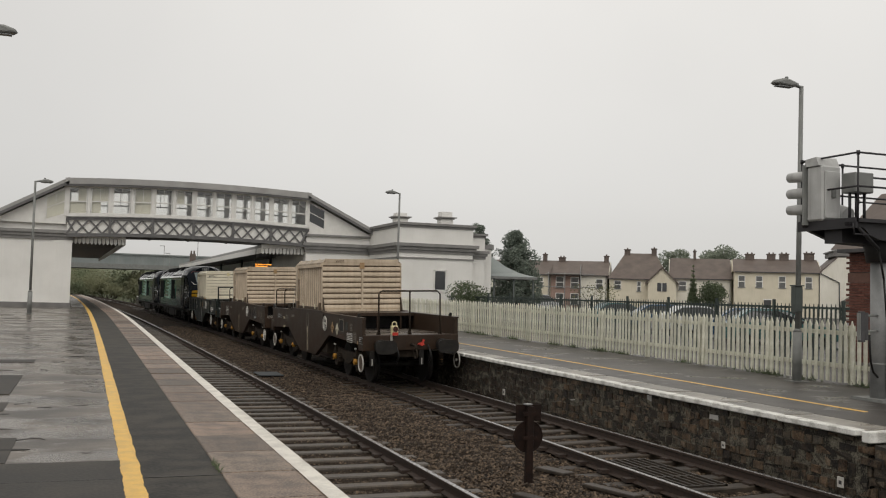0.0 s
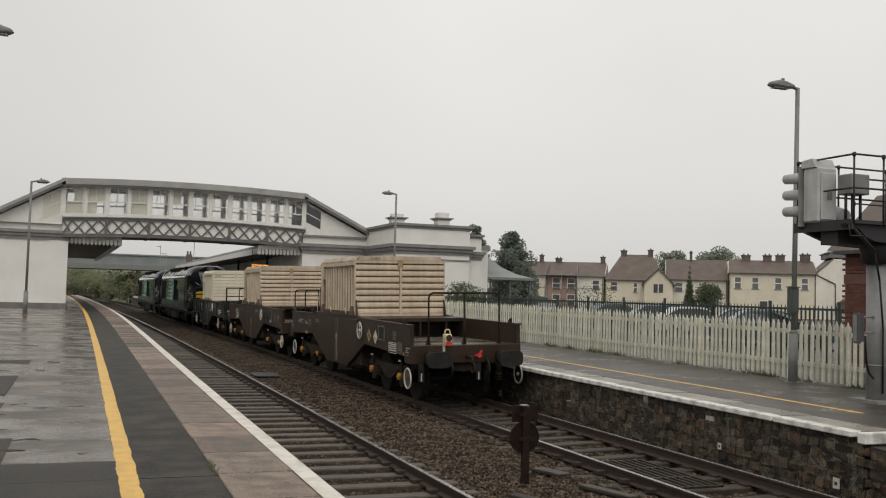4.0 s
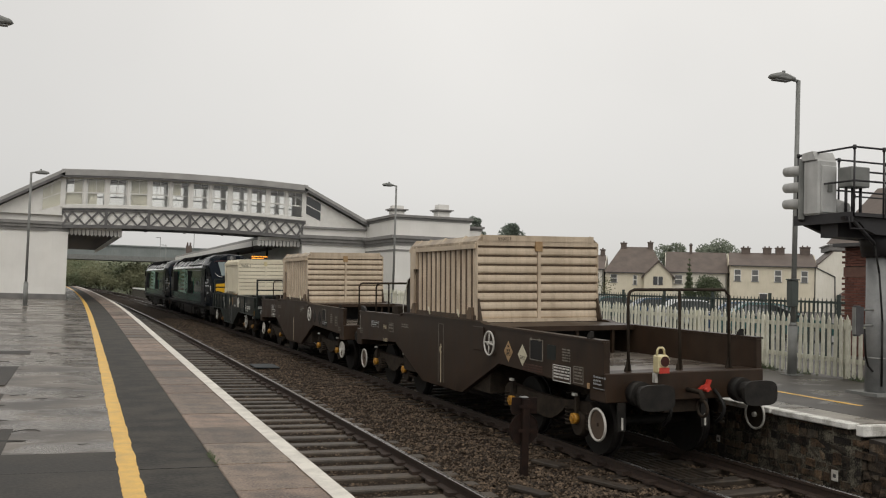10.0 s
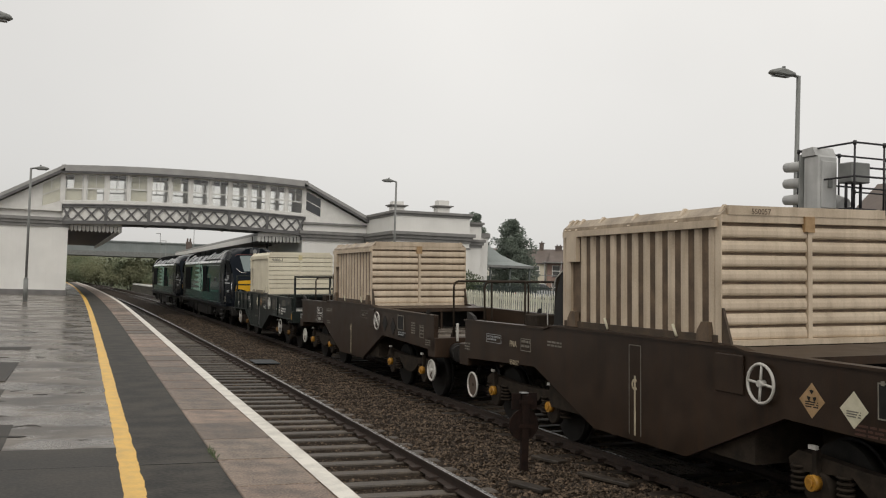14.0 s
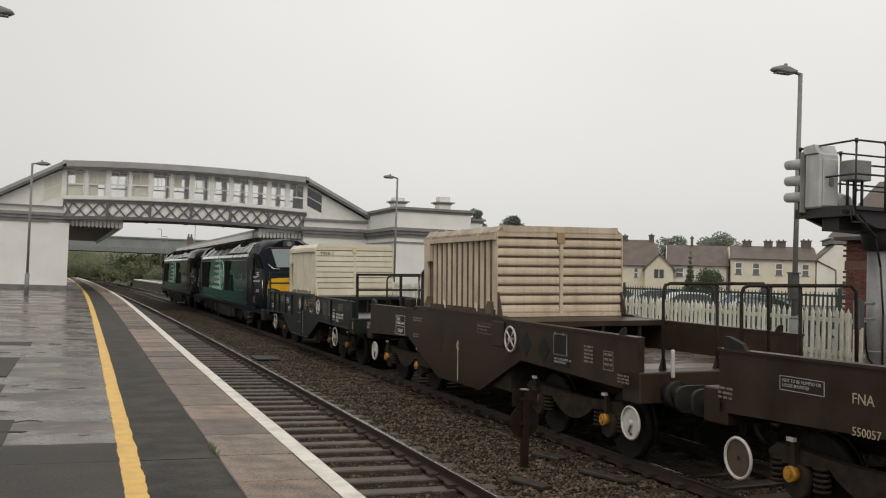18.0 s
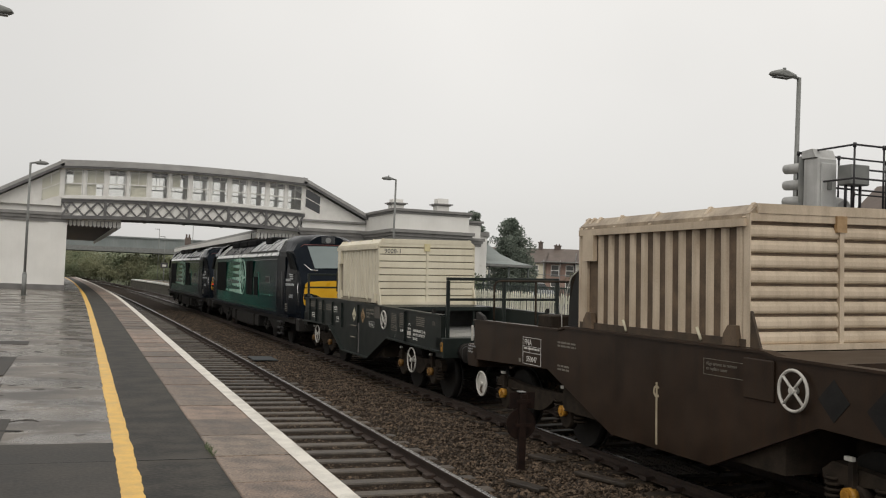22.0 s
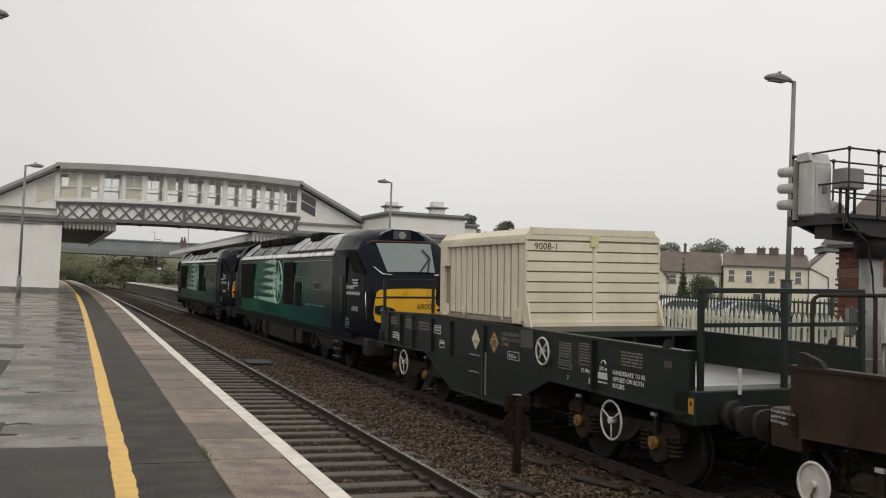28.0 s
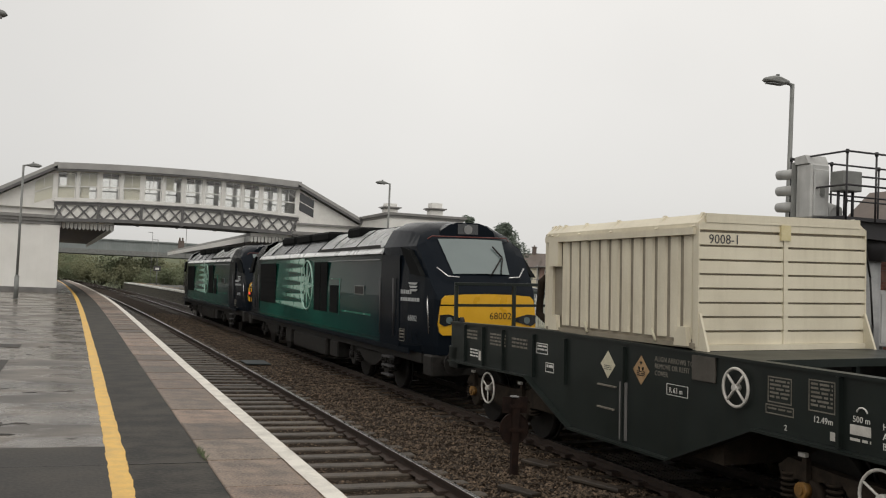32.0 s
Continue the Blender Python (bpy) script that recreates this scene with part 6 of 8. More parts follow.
for nm, c in (("car_blue", (0.03, 0.07, 0.13)), ("car_teal", (0.05, 0.13, 0.13)), ("car_white", (0.62, 0.63, 0.63)), ("car_silver", (0.30, 0.31, 0.32)), ("car_dark", (0.03, 0.033, 0.036))):
    M[nm] = surface(nm + "_paint", c, tuple(q * 0.9 for q in c), 0.2, 1, 0.0, spec=0.6)


def car_park():
    for x, y, turn, paint, label in ((28.5, 36.5, 70, "car_white", "white hatchback parked behind the fences"), (25.6, 27.6, 60, "car_teal", "pale teal hatchback parked behind the fences"), (30.0, 41.5, 70, "car_blue", "blue hatchback parked behind the fences"),
                                    (30.5, 47.0, 80, "car_teal", "teal hatchback parked behind the fences"), (29.5, 33.0, 62, "car_silver", "silver hatchback parked behind the fences"), (33.5, 46.0, 75, "car_dark", "dark saloon parked behind the fences"), (27.2, 30.6, 58, "car_blue", "dark blue hatchback parked behind the fences")):
        car(x, y, turn, paint, label)
    car(51.0, 99.0, 100, "car_white", "white van parked before the brick house", True)
    car(36.0, 80.0, 95, "car_white", "white hatchback parked by the entrance")
    t = base("tarmac_car_park", pose(0, 0, 0), "damp grey tarmac of the car park", "car park", kind="structure")
    part("surface", blk(16.0, 60, 14, 100, -0.139, -0.122), "tarmac_far", t)


car_park()


def far_clutter():
    b = base("platform_sign", pose(8.8, 118, 0.1), "small dark sign with a white panel on a post", "sign")
    part("board", blk(-0.42, 0.42, -0.03, 0.03, 1.75, 2.35), "steel_dark", b)
    part("panel", blk(-0.22, 0.22, -0.036, -0.031, 1.90, 2.15), "paint_white", b)
    part("post", rod(bmesh.new(), (0, 0.04, 0), (0, 0.04, 2.3), 0.05), "steel_mid", b)
    for x, y, h in ((12.9, 139, 7.1), (13.2, 109.4, 6.6), (12.0, 125, 5.6)):
        p = base("platform_lamp", pose(x + bend(y), y, far_top(y)), "slim far platform lamp", "street lamp", "platform lamps")
        part("post", rod(bmesh.new(), (0, 0, 0), (0, 0, h), 0.035), "steel_mid", p)
        part("lantern", blk(-0.6, 0.04, -0.07, 0.07, h, h + 0.07, bevel=0.02), "steel_mid", p)
    c = base("chimney_stack", pose(10.06, 104, 0), "sooty brick chimney with two pots on the canopy roof", "chimney")
    part("shaft", blk(-0.29, 0.29, -0.25, 0.25, 4.19, 5.12), "chimney", c)
    for x in (-0.15, 0.14):
        part("chimney_pot", rod(bmesh.new(), (x, 0, 5.12), (x, 0, 5.48), 0.10, 8, 0.08), "chimney", c)
    r = base("far_station_building", pose(0, 0, 0), "low station building under the far canopy", "building")
    part("wall", blk(12.7, 20, 66.1, 112, -0.1, 3.9), "render_white", r)
    part("roof", prism(bmesh.new(), [(12.3, 3.95), (20.4, 3.95), (16.4, 5.2)], "y", 66.1, 112.3), "slate", r)


far_clutter()

# ---- the train ----
XC = 7.909


def train_pose(near, t):
    """Where a vehicle whose near frame end started at y = near stands at t seconds."""
    k = min(int(t), 31)
    u = t - k
    p = [ROLLED[max(k - 1, 0)], ROLLED[k], ROLLED[k + 1], ROLLED[min(k + 2, 32)]]
    s = p[1] + 0.5 * u * (p[2] - p[0] + u * (2 * p[0] - 5 * p[1] + 4 * p[2] - p[3] + u * (3 * (p[1] - p[2]) + p[3] - p[0])))
    y = near - s
    return pose(XC + bend(y), y, RAIL + CANT / 2, 0, -1.6, math.degrees(-2 * BEND * (y + 6)))


MOVERS = []             # (thing, its near end at the start)
TURNERS = []            # (wheelset, its middle in the thing's space, wheel radius)


def wheelset(parent, y, r=0.46):
    w = new("wheelset")
    w.parent = parent
    w.location = (0, y, r)
    part("axle", rod(bmesh.new(), (-0.95, 0, 0), (0.95, 0, 0), 0.07), "loco_under", w)
    for s in (-1, 1):
        bm = bmesh.new()
        rod(bm, (s * 0.69, 0, 0), (s * 0.82, 0, 0), r, 24)
        rod(bm, (s * 0.66, 0, 0), (s * 0.69, 0, 0), r + 0.03, 24)
        part("wheel", bm, "loco_under", w, "dark oily steel wheel")
    TURNERS.append((w, Vector((0, y, r)), r))
    return w


def bogie(parent, ya, yb, yellow=True, green=False, grime="underframe"):
    for y in (ya, yb):
        wheelset(parent, y)
    for s in (-1, 1):
        x = s * 1.05
        m = (ya + yb) / 2
        q = (yb - ya) / 2 - 0.42
        belly = [(m + q * k / 6, 0.66 - 0.26 * math.cos(k / 6 * math.pi / 2) ** 0.8) for k in range(-6, 7)]
        out = [(ya - 0.44, 0.70), (ya - 0.40, 0.58)] + belly + [(yb + 0.40, 0.58), (yb + 0.44, 0.70), (yb + 0.30, 0.80), (m + 0.5, 0.74), (m - 0.5, 0.74), (ya - 0.30, 0.80)]
        f = part("bogie_frame", prism(bmesh.new(), out, "x", x - 0.06, x + 0.06), grime, parent, "grimy cast bogie side frame")
        for y in (ya, yb):
            part("axle_box", rod(bmesh.new(), (x + s * 0.0, y, 0.46), (x + s * 0.10, y, 0.46), 0.20, 18, 0.17), grime, f)
            part("axle_hanger", blk(x + s * 0.10 - 0.03, x + s * 0.10 + 0.03, y - 0.03, y + 0.03, 0.60, 0.86), grime, f)
            cap = bmesh.new()
            rod(cap, (x + s * 0.10, y, 0.535), (x + s * 0.18, y, 0.535), 0.08, 16)
            rod(cap, (x + s * 0.18, y, 0.535), (x + s * 0.20, y, 0.535), 0.045, 10)
            part("axle_cap", cap, "axle_yellow" if yellow and not green else "axle_dull" if green else grime, f, "yellow axle end cap" if yellow else "")
            if yellow:
                part("tag", blk(x + s * 0.14 - 0.02, x + s * 0.14 + 0.02, y - 0.05, y + 0.05, 0.86, 0.90), "wheel_white", f, "white tag")
            for q in (-0.31, 0.31):
                sp = bmesh.new()
                for k in range(5):
                    ringx_z(sp, (x + s * 0.03, y + q, 0.42 + k * 0.055), 0.075, 0.018)
                part("coil_spring", sp, grime, f)


def ringx_z(bm, c, r, tube, seg=10, tseg=5):
    rows = []
    for i in range(seg):
        a = 6.28319 * i / seg
        rows.append([bm.verts.new((c[0] + (r + tube * math.cos(6.28319 * j / tseg)) * math.cos(a), c[1] + (r + tube * math.cos(6.28319 * j / tseg)) * math.sin(a), c[2] + tube * math.sin(6.28319 * j / tseg))) for j in range(tseg)])
    for i in range(seg):
        for j in range(tseg):
            bm.faces.new((rows[i][j], rows[(i + 1) % seg][j], rows[(i + 1) % seg][(j + 1) % tseg], rows[i][(j + 1) % tseg])).smooth = True


def handwheel(parent, x, y, z, r, spokes, turn=0.0, material="wheel_white", dish=None):
    w = part("handwheel", ringx(bmesh.new(), (x, y, z), r, r * (0.085 if spokes != 3 else 0.065)), material, parent, "white painted handbrake wheel")
    for i in range(spokes):
        a = turn + math.pi * 2 * i / spokes
        b = bmesh.new()
        rod(b, (x, y, z), (x, y + r * math.cos(a), z + r * math.sin(a)), r * (0.075 if spokes != 3 else 0.05), 6)
        part("spoke", b, material, w)
    if dish == "wheel_white":
        part("rust_mark", tube(bmesh.new(), [(x - 0.012, y - r * 0.1, z - r * 0.2), (x - 0.012, y + r * 0.1, z - r * 0.55), (x - 0.012, y - r * 0.2, z - r * 0.7)], 0.014), "rust_dish", w)
    part("hub", rod(bmesh.new(), (x - (0.03 if dish != "rust_dish" else -0.005), y, z), (x + 0.06, y, z), r * (0.18 if dish != "rust_dish" else 0.12), 10), material if dish != "rust_dish" else "underframe", w)
    if dish:
        part("dish", rod(bmesh.new(), (x + 0.01, y, z), (x + 0.03, y, z), r * 0.95, 24), dish, w)


def on_side(x, y, z):
    """Lettering on the side that faces the near platform: reads towards the camera's end."""
    return Matrix.Translation((x, y, z)) @ Matrix(((0, 0, -1, 0), (-1, 0, 0, 0), (0, 1, 0, 0), (0, 0, 0, 1)))


def on_end(x, y, z):
    return pose(x, y, z, 90, 0, 0)


def bars(parent, x, y, z, w, h, rows, material="stencil_dim", frame_it=False):
    """Unreadable lettering as plain bars, on the side face; y runs back from the left edge of the text."""
    bm = bmesh.new()
    rnd = random.Random(int(w * 1000 + y * 77 + z * 31))
    for i in range(rows):
        z1 = z + h - h * i / rows
        left = y
        while left > y - w:
            ln = min(rnd.uniform(0.05, 0.16), left - (y - w))
            box(bm, x - 0.003, x, left - ln, left, z1 - h / rows * 0.5, z1)
            left -= ln + 0.025
    tagged(part("stencil_lettering", bm, material, parent), kind="stuff")
    if frame_it:
        bm = bmesh.new()
        for a in ((y - w - 0.02, y + 0.02, z - 0.03, z - 0.018), (y - w - 0.02, y + 0.02, z + h + 0.018, z + h + 0.03), (y - w - 0.03, y - w - 0.02, z - 0.03, z + h + 0.03), (y + 0.02, y + 0.03, z - 0.03, z + h + 0.03)):
            box(bm, x - 0.003, x, *a)
        part("stencil_frame", bm, material, parent)


def diamond(parent, x, y, z, r, material, trefoil=False):
    d = part("hazard_label", prism(bmesh.new(), [(y - r, z), (y, z - r), (y + r, z), (y, z + r)], "x", x - 0.004, x), material, parent, "diamond hazard label")
    if trefoil:
        bm = bmesh.new()
        for k in range(3):
            a = math.pi / 2 + k * 2.0944
            pts = [(y + 0.02 * math.cos(a), z + r * 0.25 + 0.02 * math.sin(a))] + [(y + r * 0.36 * math.cos(a + q), z + r * 0.25 + r * 0.36 * math.sin(a + q)) for q in (-0.5, 0, 0.5)]
            prism(bm, pts, "x", x - 0.008, x - 0.0045)
        part("trefoil", bm, "black", d)
    bars(d, x - 0.0045, y + r * 0.5, z - r * 0.45, r, r * 0.4, 3, "black" if trefoil else "stencil_dim")


def flask_cover(name, mat, groove, label, number):
    """Ribbed steel cover over the flask; its space is that of its wagon."""
    b = base(name, pose(0, 0, 0), label, "flask cover", "flask covers on the wagons")
    y0, y1, z0, z1, w = 4.43, 8.11, 1.78, 3.325, 1.235
    if number:
        y0, y1 = 4.35, 8.09
    zc = z1 - 0.125
    # core coloured darker than the ribs, so the shade between them is painted in
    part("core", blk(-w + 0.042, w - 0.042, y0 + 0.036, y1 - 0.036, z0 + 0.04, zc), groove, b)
    # sloping roof
    out = [(-w, zc - 0.03), (w, zc - 0.03), (w, zc + 0.02), (w - 0.13, z1), (-w + 0.13, z1), (-w, zc + 0.02)]
    part("roof", prism(bmesh.new(), out, "y", y0 + 0.02, y1 - 0.02), "flask_sooty" if mat == "flask_dirty" else mat, b)
    for s in (-1, 1):
        for y in (y0 + 0.09, y0 + 0.84, y0 + 1.90, y0 + 2.74, y1 - 0.38, y1 - 0.20, y1 - 0.06):
            bm = prism(bmesh.new(), [(s * (w + 0.015), zc - 0.02), (s * (w - 0.115), z1 + 0.02), (s * (w - 0.16), z1), (s * (w - 0.03), zc - 0.03)], "y", y - 0.028, y + 0.028)
            part("roof_rib", bm, mat, b)
        # side ribs
        n = 12
        for i in range(n):
            wd = 0.268
            ya = y0 + 0.115 + i * wd
            fl = 0.44 if mat == "flask_dirty" else 0.66
            bm = prism(bmesh.new(), [(ya, s * (w - 0.06)), (ya + wd * (fl + 0.14), s * (w - 0.06)), (ya + wd * (fl + 0.02), s * (w - 0.014)), (ya + wd * fl * 0.8, s * (w - 0.006)), (ya + wd * fl * 0.45, s * (w - 0.006)), (ya + wd * 0.12, s * (w - 0.014))], "z", z0 + 0.10, zc - 0.10)
            for v in bm.verts:
                v.co.x, v.co.y = v.co.y, v.co.x
            bmesh.ops.recalc_face_normals(bm, faces=bm.faces)
            part("side_rib", bm, mat, b)
        part("top_rail", blk(s * w - 0.045, s * w + 0.045 - 0.05 * (s > 0), y0 + 0.05, y1 - 0.05, zc - 0.115, zc - 0.031), mat, b)
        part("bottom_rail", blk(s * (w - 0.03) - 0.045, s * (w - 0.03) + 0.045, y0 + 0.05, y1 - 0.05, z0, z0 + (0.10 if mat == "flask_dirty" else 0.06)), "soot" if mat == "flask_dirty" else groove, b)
        for ya, yb in ((y0 + 0.055, y0 + 0.10), (y1 - 0.22, y1 - 0.055)):
            part("corner_post", blk(s * (w - 0.06) - 0.06, s * (w - 0.06) + 0.06, ya, yb, z0, zc), mat, b)
        part("lifting_pad", blk(s * w - 0.05, s * w + 0.02, y1 - 0.46, y1 - 0.18, zc - 0.47, zc - 0.11), mat, b)
        for ya in (y0 + 0.14, y1 - 0.45):
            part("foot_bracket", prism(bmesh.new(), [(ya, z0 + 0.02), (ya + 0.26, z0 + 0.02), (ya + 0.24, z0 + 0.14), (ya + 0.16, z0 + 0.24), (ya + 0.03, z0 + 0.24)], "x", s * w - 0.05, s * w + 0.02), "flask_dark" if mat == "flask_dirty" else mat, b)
        foot = prism(bmesh.new(), [(y0 - 0.18, z0 - 0.02), (y0 + 0.10, z0 - 0.02), (y0 + 0.10, z0 + 0.42), (y0 - 0.02, z0 + 0.40)], "x", s * (w - 0.02) - 0.015, s * (w - 0.02) + 0.015)
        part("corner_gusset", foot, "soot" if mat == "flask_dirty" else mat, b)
        for ya in (y0 + 0.8, y1 - 1.3):
            lug = rod(bmesh.new(), (s * (w + 0.03), ya, z0 + 0.04), (s * (w + 0.03), ya + 0.08, z0 + 0.18), 0.018, 6)
            part("lug", lug, "label_pale", b)
    # ends: nine pressed boards with dark grooves between them
    for ye, s in ((y0, -1), (y1, 1)):
        n = 8
        h = 0.1635
        if mat == "flask_dirty":
            # dark sheet that paints dirt and shade into the gaps between boards
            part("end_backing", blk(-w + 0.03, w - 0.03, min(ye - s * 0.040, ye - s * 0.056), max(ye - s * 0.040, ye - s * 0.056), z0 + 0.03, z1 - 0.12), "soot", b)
        for half in (-1, 1):
            for i in range(n):
                za = z0 + 0.025 + i * h
                xa, xb = (-w + 0.012, -0.035) if half < 0 else (0.035, w - 0.012)
                if mat == "flask_dirty":        # pressed boards, rounded over at top and bottom
                    pts = [(ye - s * 0.06, za + 0.012), (ye - s * 0.022, za + 0.020), (ye - s * 0.006, za + 0.032), (ye, za + 0.055), (ye - s * 0.004, za + h * 0.62), (ye - s * 0.018, za + h - 0.028), (ye - s * 0.036, za + h - 0.012), (ye - s * 0.06, za + h - 0.004)]
                else:
                    pts = [(ye - s * 0.06, za + 0.018), (ye, za + 0.022), (ye - s * 0.002, za + h - 0.004), (ye - s * 0.06, za + h)]
                part("end_board", prism(bmesh.new(), pts, "x", xa, xb), mat, b)
            xa, xb = (-w + 0.012, -0.035) if half < 0 else (0.035, w - 0.012)
            part("end_board", prism(bmesh.new(), [(ye - s * 0.06, z0 + 0.025 + n * h + 0.02), (ye, z0 + 0.025 + n * h + 0.03), (ye, z1 - 0.10), (ye - s * 0.06, z1 - 0.10)], "x", xa, xb), mat, b)
        for xs in (-w - 0.004, w - 0.012):
            part("edge_strip", blk(xs, xs + 0.016, min(ye - s * 0.06, ye + s * 0.006), max(ye - s * 0.06, ye + s * 0.006), z0 + 0.02, zc + 0.01), mat, b)
        part("end_strap", blk(-0.03, 0.03, min(ye - s * 0.05, ye + s * 0.012), max(ye - s * 0.05, ye + s * 0.012), z0 + 0.02, z1 - 0.12), mat, b)
        part("end_head", blk(-w + 0.10, w - 0.10, min(ye - s * 0.06, ye + s * 0.01), max(ye - s * 0.06, ye + s * 0.01), z1 - 0.10, z1 + 0.005), mat, b)
        part("end_latch", blk(-0.085, 0.055, min(ye - s * 0.02, ye + s * 0.03), max(ye - s * 0.02, ye + s * 0.03), z1 - 0.28, z1 - 0.10), "orange_sign" if mat == "flask_dirty" else "lamp_case", b, "rusty latch plate")
        part("end_sill", blk(-w + 0.05, w - 0.05, min(ye - s * 0.05, ye + s * 0.05), max(ye - s * 0.05, ye + s * 0.05), z0 - 0.02, z0 + 0.045), mat, b)
    if number:
        words(number, 0.155, "steel_dark", b, on_end(-w + 0.135, y0 - 0.004, 2.985))
    return b

M["label_pale"] = surface("pale_label", (0.50, 0.46, 0.33), (0.62, 0.58, 0.44), 0.5, 12, 0.0)
M["mark_dim"] = surface("pale_grey_marking", (0.30, 0.31, 0.31), (0.42, 0.43, 0.43), 0.4, 8, 0.0)
M["grille_black"] = surface("sooty_black_grille", (0.004, 0.0045, 0.0045), (0.010, 0.0105, 0.0105), 0.85, 6, 0.1, spec=0.08)
M["loco_under"] = surface("oily_black_underframe", (0.010, 0.0095, 0.009), (0.028, 0.025, 0.022), 0.6, 6, 0.2, spec=0.2)
M["axle_dull"] = surface("grimy_yellow_axle_cap", (0.12, 0.06, 0.015), (0.26, 0.13, 0.025), 0.6, 14, 0.1)
M["cream_mark"] = surface("faded_cream_mark", (0.36, 0.30, 0.20), (0.48, 0.41, 0.29), 0.5, 9, 0.0)
M["bare_steel"] = surface("dull_bare_steel", (0.045, 0.04, 0.032), (0.095, 0.084, 0.07), 0.5, 5, 0.05)
M["rust_dish"] = surface("brown_rusty_dish", (0.05, 0.032, 0.022), (0.10, 0.068, 0.045), 0.6, 8, 0.1)


def wagon(near, kind, label, rims, cover):
    brown = kind == "brown"
    paint = "wagon_brown" if brown else "wagon_green"
    b = base("flask_wagon", pose(0, 0, 0), label, "wagon", "flask wagons of the train")
    L = 11.95 if brown else 11.7
    w = 1.30
    if brown:
        prof = [(-0.08, 1.02), (-0.08, 1.69), (3.9, 1.72), (4.1, 1.76), (8.4, 1.76), (8.6, 1.71), (L - 0.17, 1.69), (L - 0.17, 1.02), (8.95, 1.12), (7.12, 0.45), (5.0, 0.45), (3.35, 1.12)]
    else:
        prof = [(0, 1.02), (0, 1.69), (4.0, 1.72), (8.2, 1.76), (L, 1.69), (L, 1.02), (8.5, 1.06), (7.1, 0.48), (4.75, 0.48), (3.25, 1.06)]
    for s in (-1, 1):
        x = s * w
        part("side_girder", prism(bmesh.new(), prof, "x", min(x, x - s * 0.09), max(x, x - s * 0.09)), paint, b, "deep cranked side girder")
        top = [(-0.08, 1.69), (3.9, 1.72), (4.1, 1.76), (8.4, 1.76), (8.6, 1.71), (L - 0.17, 1.69)] if brown else [(0, 1.69), (4.0, 1.72), (8.2, 1.76), (L, 1.69)]
        for (ya, za), (yb, zb) in zip(top, top[1:]):
            part("top_flange", prism(bmesh.new(), [(ya, za + 0.002), (yb, zb + 0.002), (yb, zb + 0.032), (ya, za + 0.032)], "x", min(x - s * 0.10, x + s * 0.03), max(x - s * 0.10, x + s * 0.03)), paint, b)
        if not brown:
            low = [(0, 1.02), (3.25, 1.06), (4.75, 0.48), (7.1, 0.48), (8.5, 1.06), (L, 1.02)]
            for (ya, za), (yb, zb) in zip(low, low[1:]):
                part("bottom_flange", prism(bmesh.new(), [(ya, za - 0.03), (yb, zb - 0.03), (yb, zb - 0.002), (ya, za - 0.002)], "x", x - 0.09, x + 0.09), paint, b)
            for yr in (2.12, 5.76, 7.3, 8.3, 9.4, 10.2, 11.0):
                zl = 0.5 if 4.7 < yr < 7.2 else 1.05
                part("side_rib", blk(min(x, x + s * 0.05), max(x, x + s * 0.05), yr - 0.02, yr + 0.02, zl, 1.70), paint, b)
        else:
            part("side_plate", blk(min(x, x + s * 0.03), max(x, x + s * 0.03), 3.95, 4.42, 1.28, 1.70, bevel=0.01), paint, b)
    # decks, headstocks, cross members
    part("deck", blk(-w + 0.09, w - 0.09, 0.0, 3.9, 1.22, 1.26), "deck_brown" if brown else "deck_wet", b, "wet steel end deck")
    part("deck", blk(-w + 0.09, w - 0.09, 8.6, L, 1.22, 1.26), "deck_brown" if brown else "deck_wet", b, "wet steel end deck")
    part("well", blk(-w + 0.09, w - 0.09, 3.9, 8.6, 0.55, 1.70), "underframe", b)
    yt = 3.14 if brown else 3.30
    part("flask_tray", prism(bmesh.new(), [(yt, 1.69), (4.3, 1.725), (4.3, 1.755), (yt, 1.74)], "x", -w + 0.1, w - 0.02), paint, b, "wet drip tray under the cover")
    part("tray_lip", blk(-w + 0.1, w - 0.02, yt - 0.022, yt - 0.001, 1.66, 1.745), paint, b)
    for xa in (-0.62, 0.08, 0.78):
        part("tray_leg", blk(xa, xa + 0.05, yt + 0.03, yt + 0.09, 1.26, 1.69), paint, b)
    part("well_front", blk(-w + 0.091, w - 0.091, 3.86, 3.899, 1.262, 1.69), "black", b)
    if not brown:       # raised lozenges of the tread plate
        bm = bmesh.new()
        for i in range(34):
            for j in range(32):
                cx, cy, d = -1.15 + i * 0.07, 0.05 + j * 0.10, 1 if (i + j) % 2 else -1
                v = [bm.verts.new((cx + p, cy + q * d, z)) for p, q, z in ((-0.024, -0.030, 1.2605), (0.004, -0.006, 1.267), (0.024, 0.030, 1.2605), (-0.004, 0.006, 1.267))]
                bm.faces.new(v if d > 0 else v[::-1])
        tagged(part("tread_pattern", bm, "deck_wet", b), kind="stuff")
    part("centre_sill", blk(-0.3, 0.3, 0, L, 0.7, 1.12), "underframe", b)
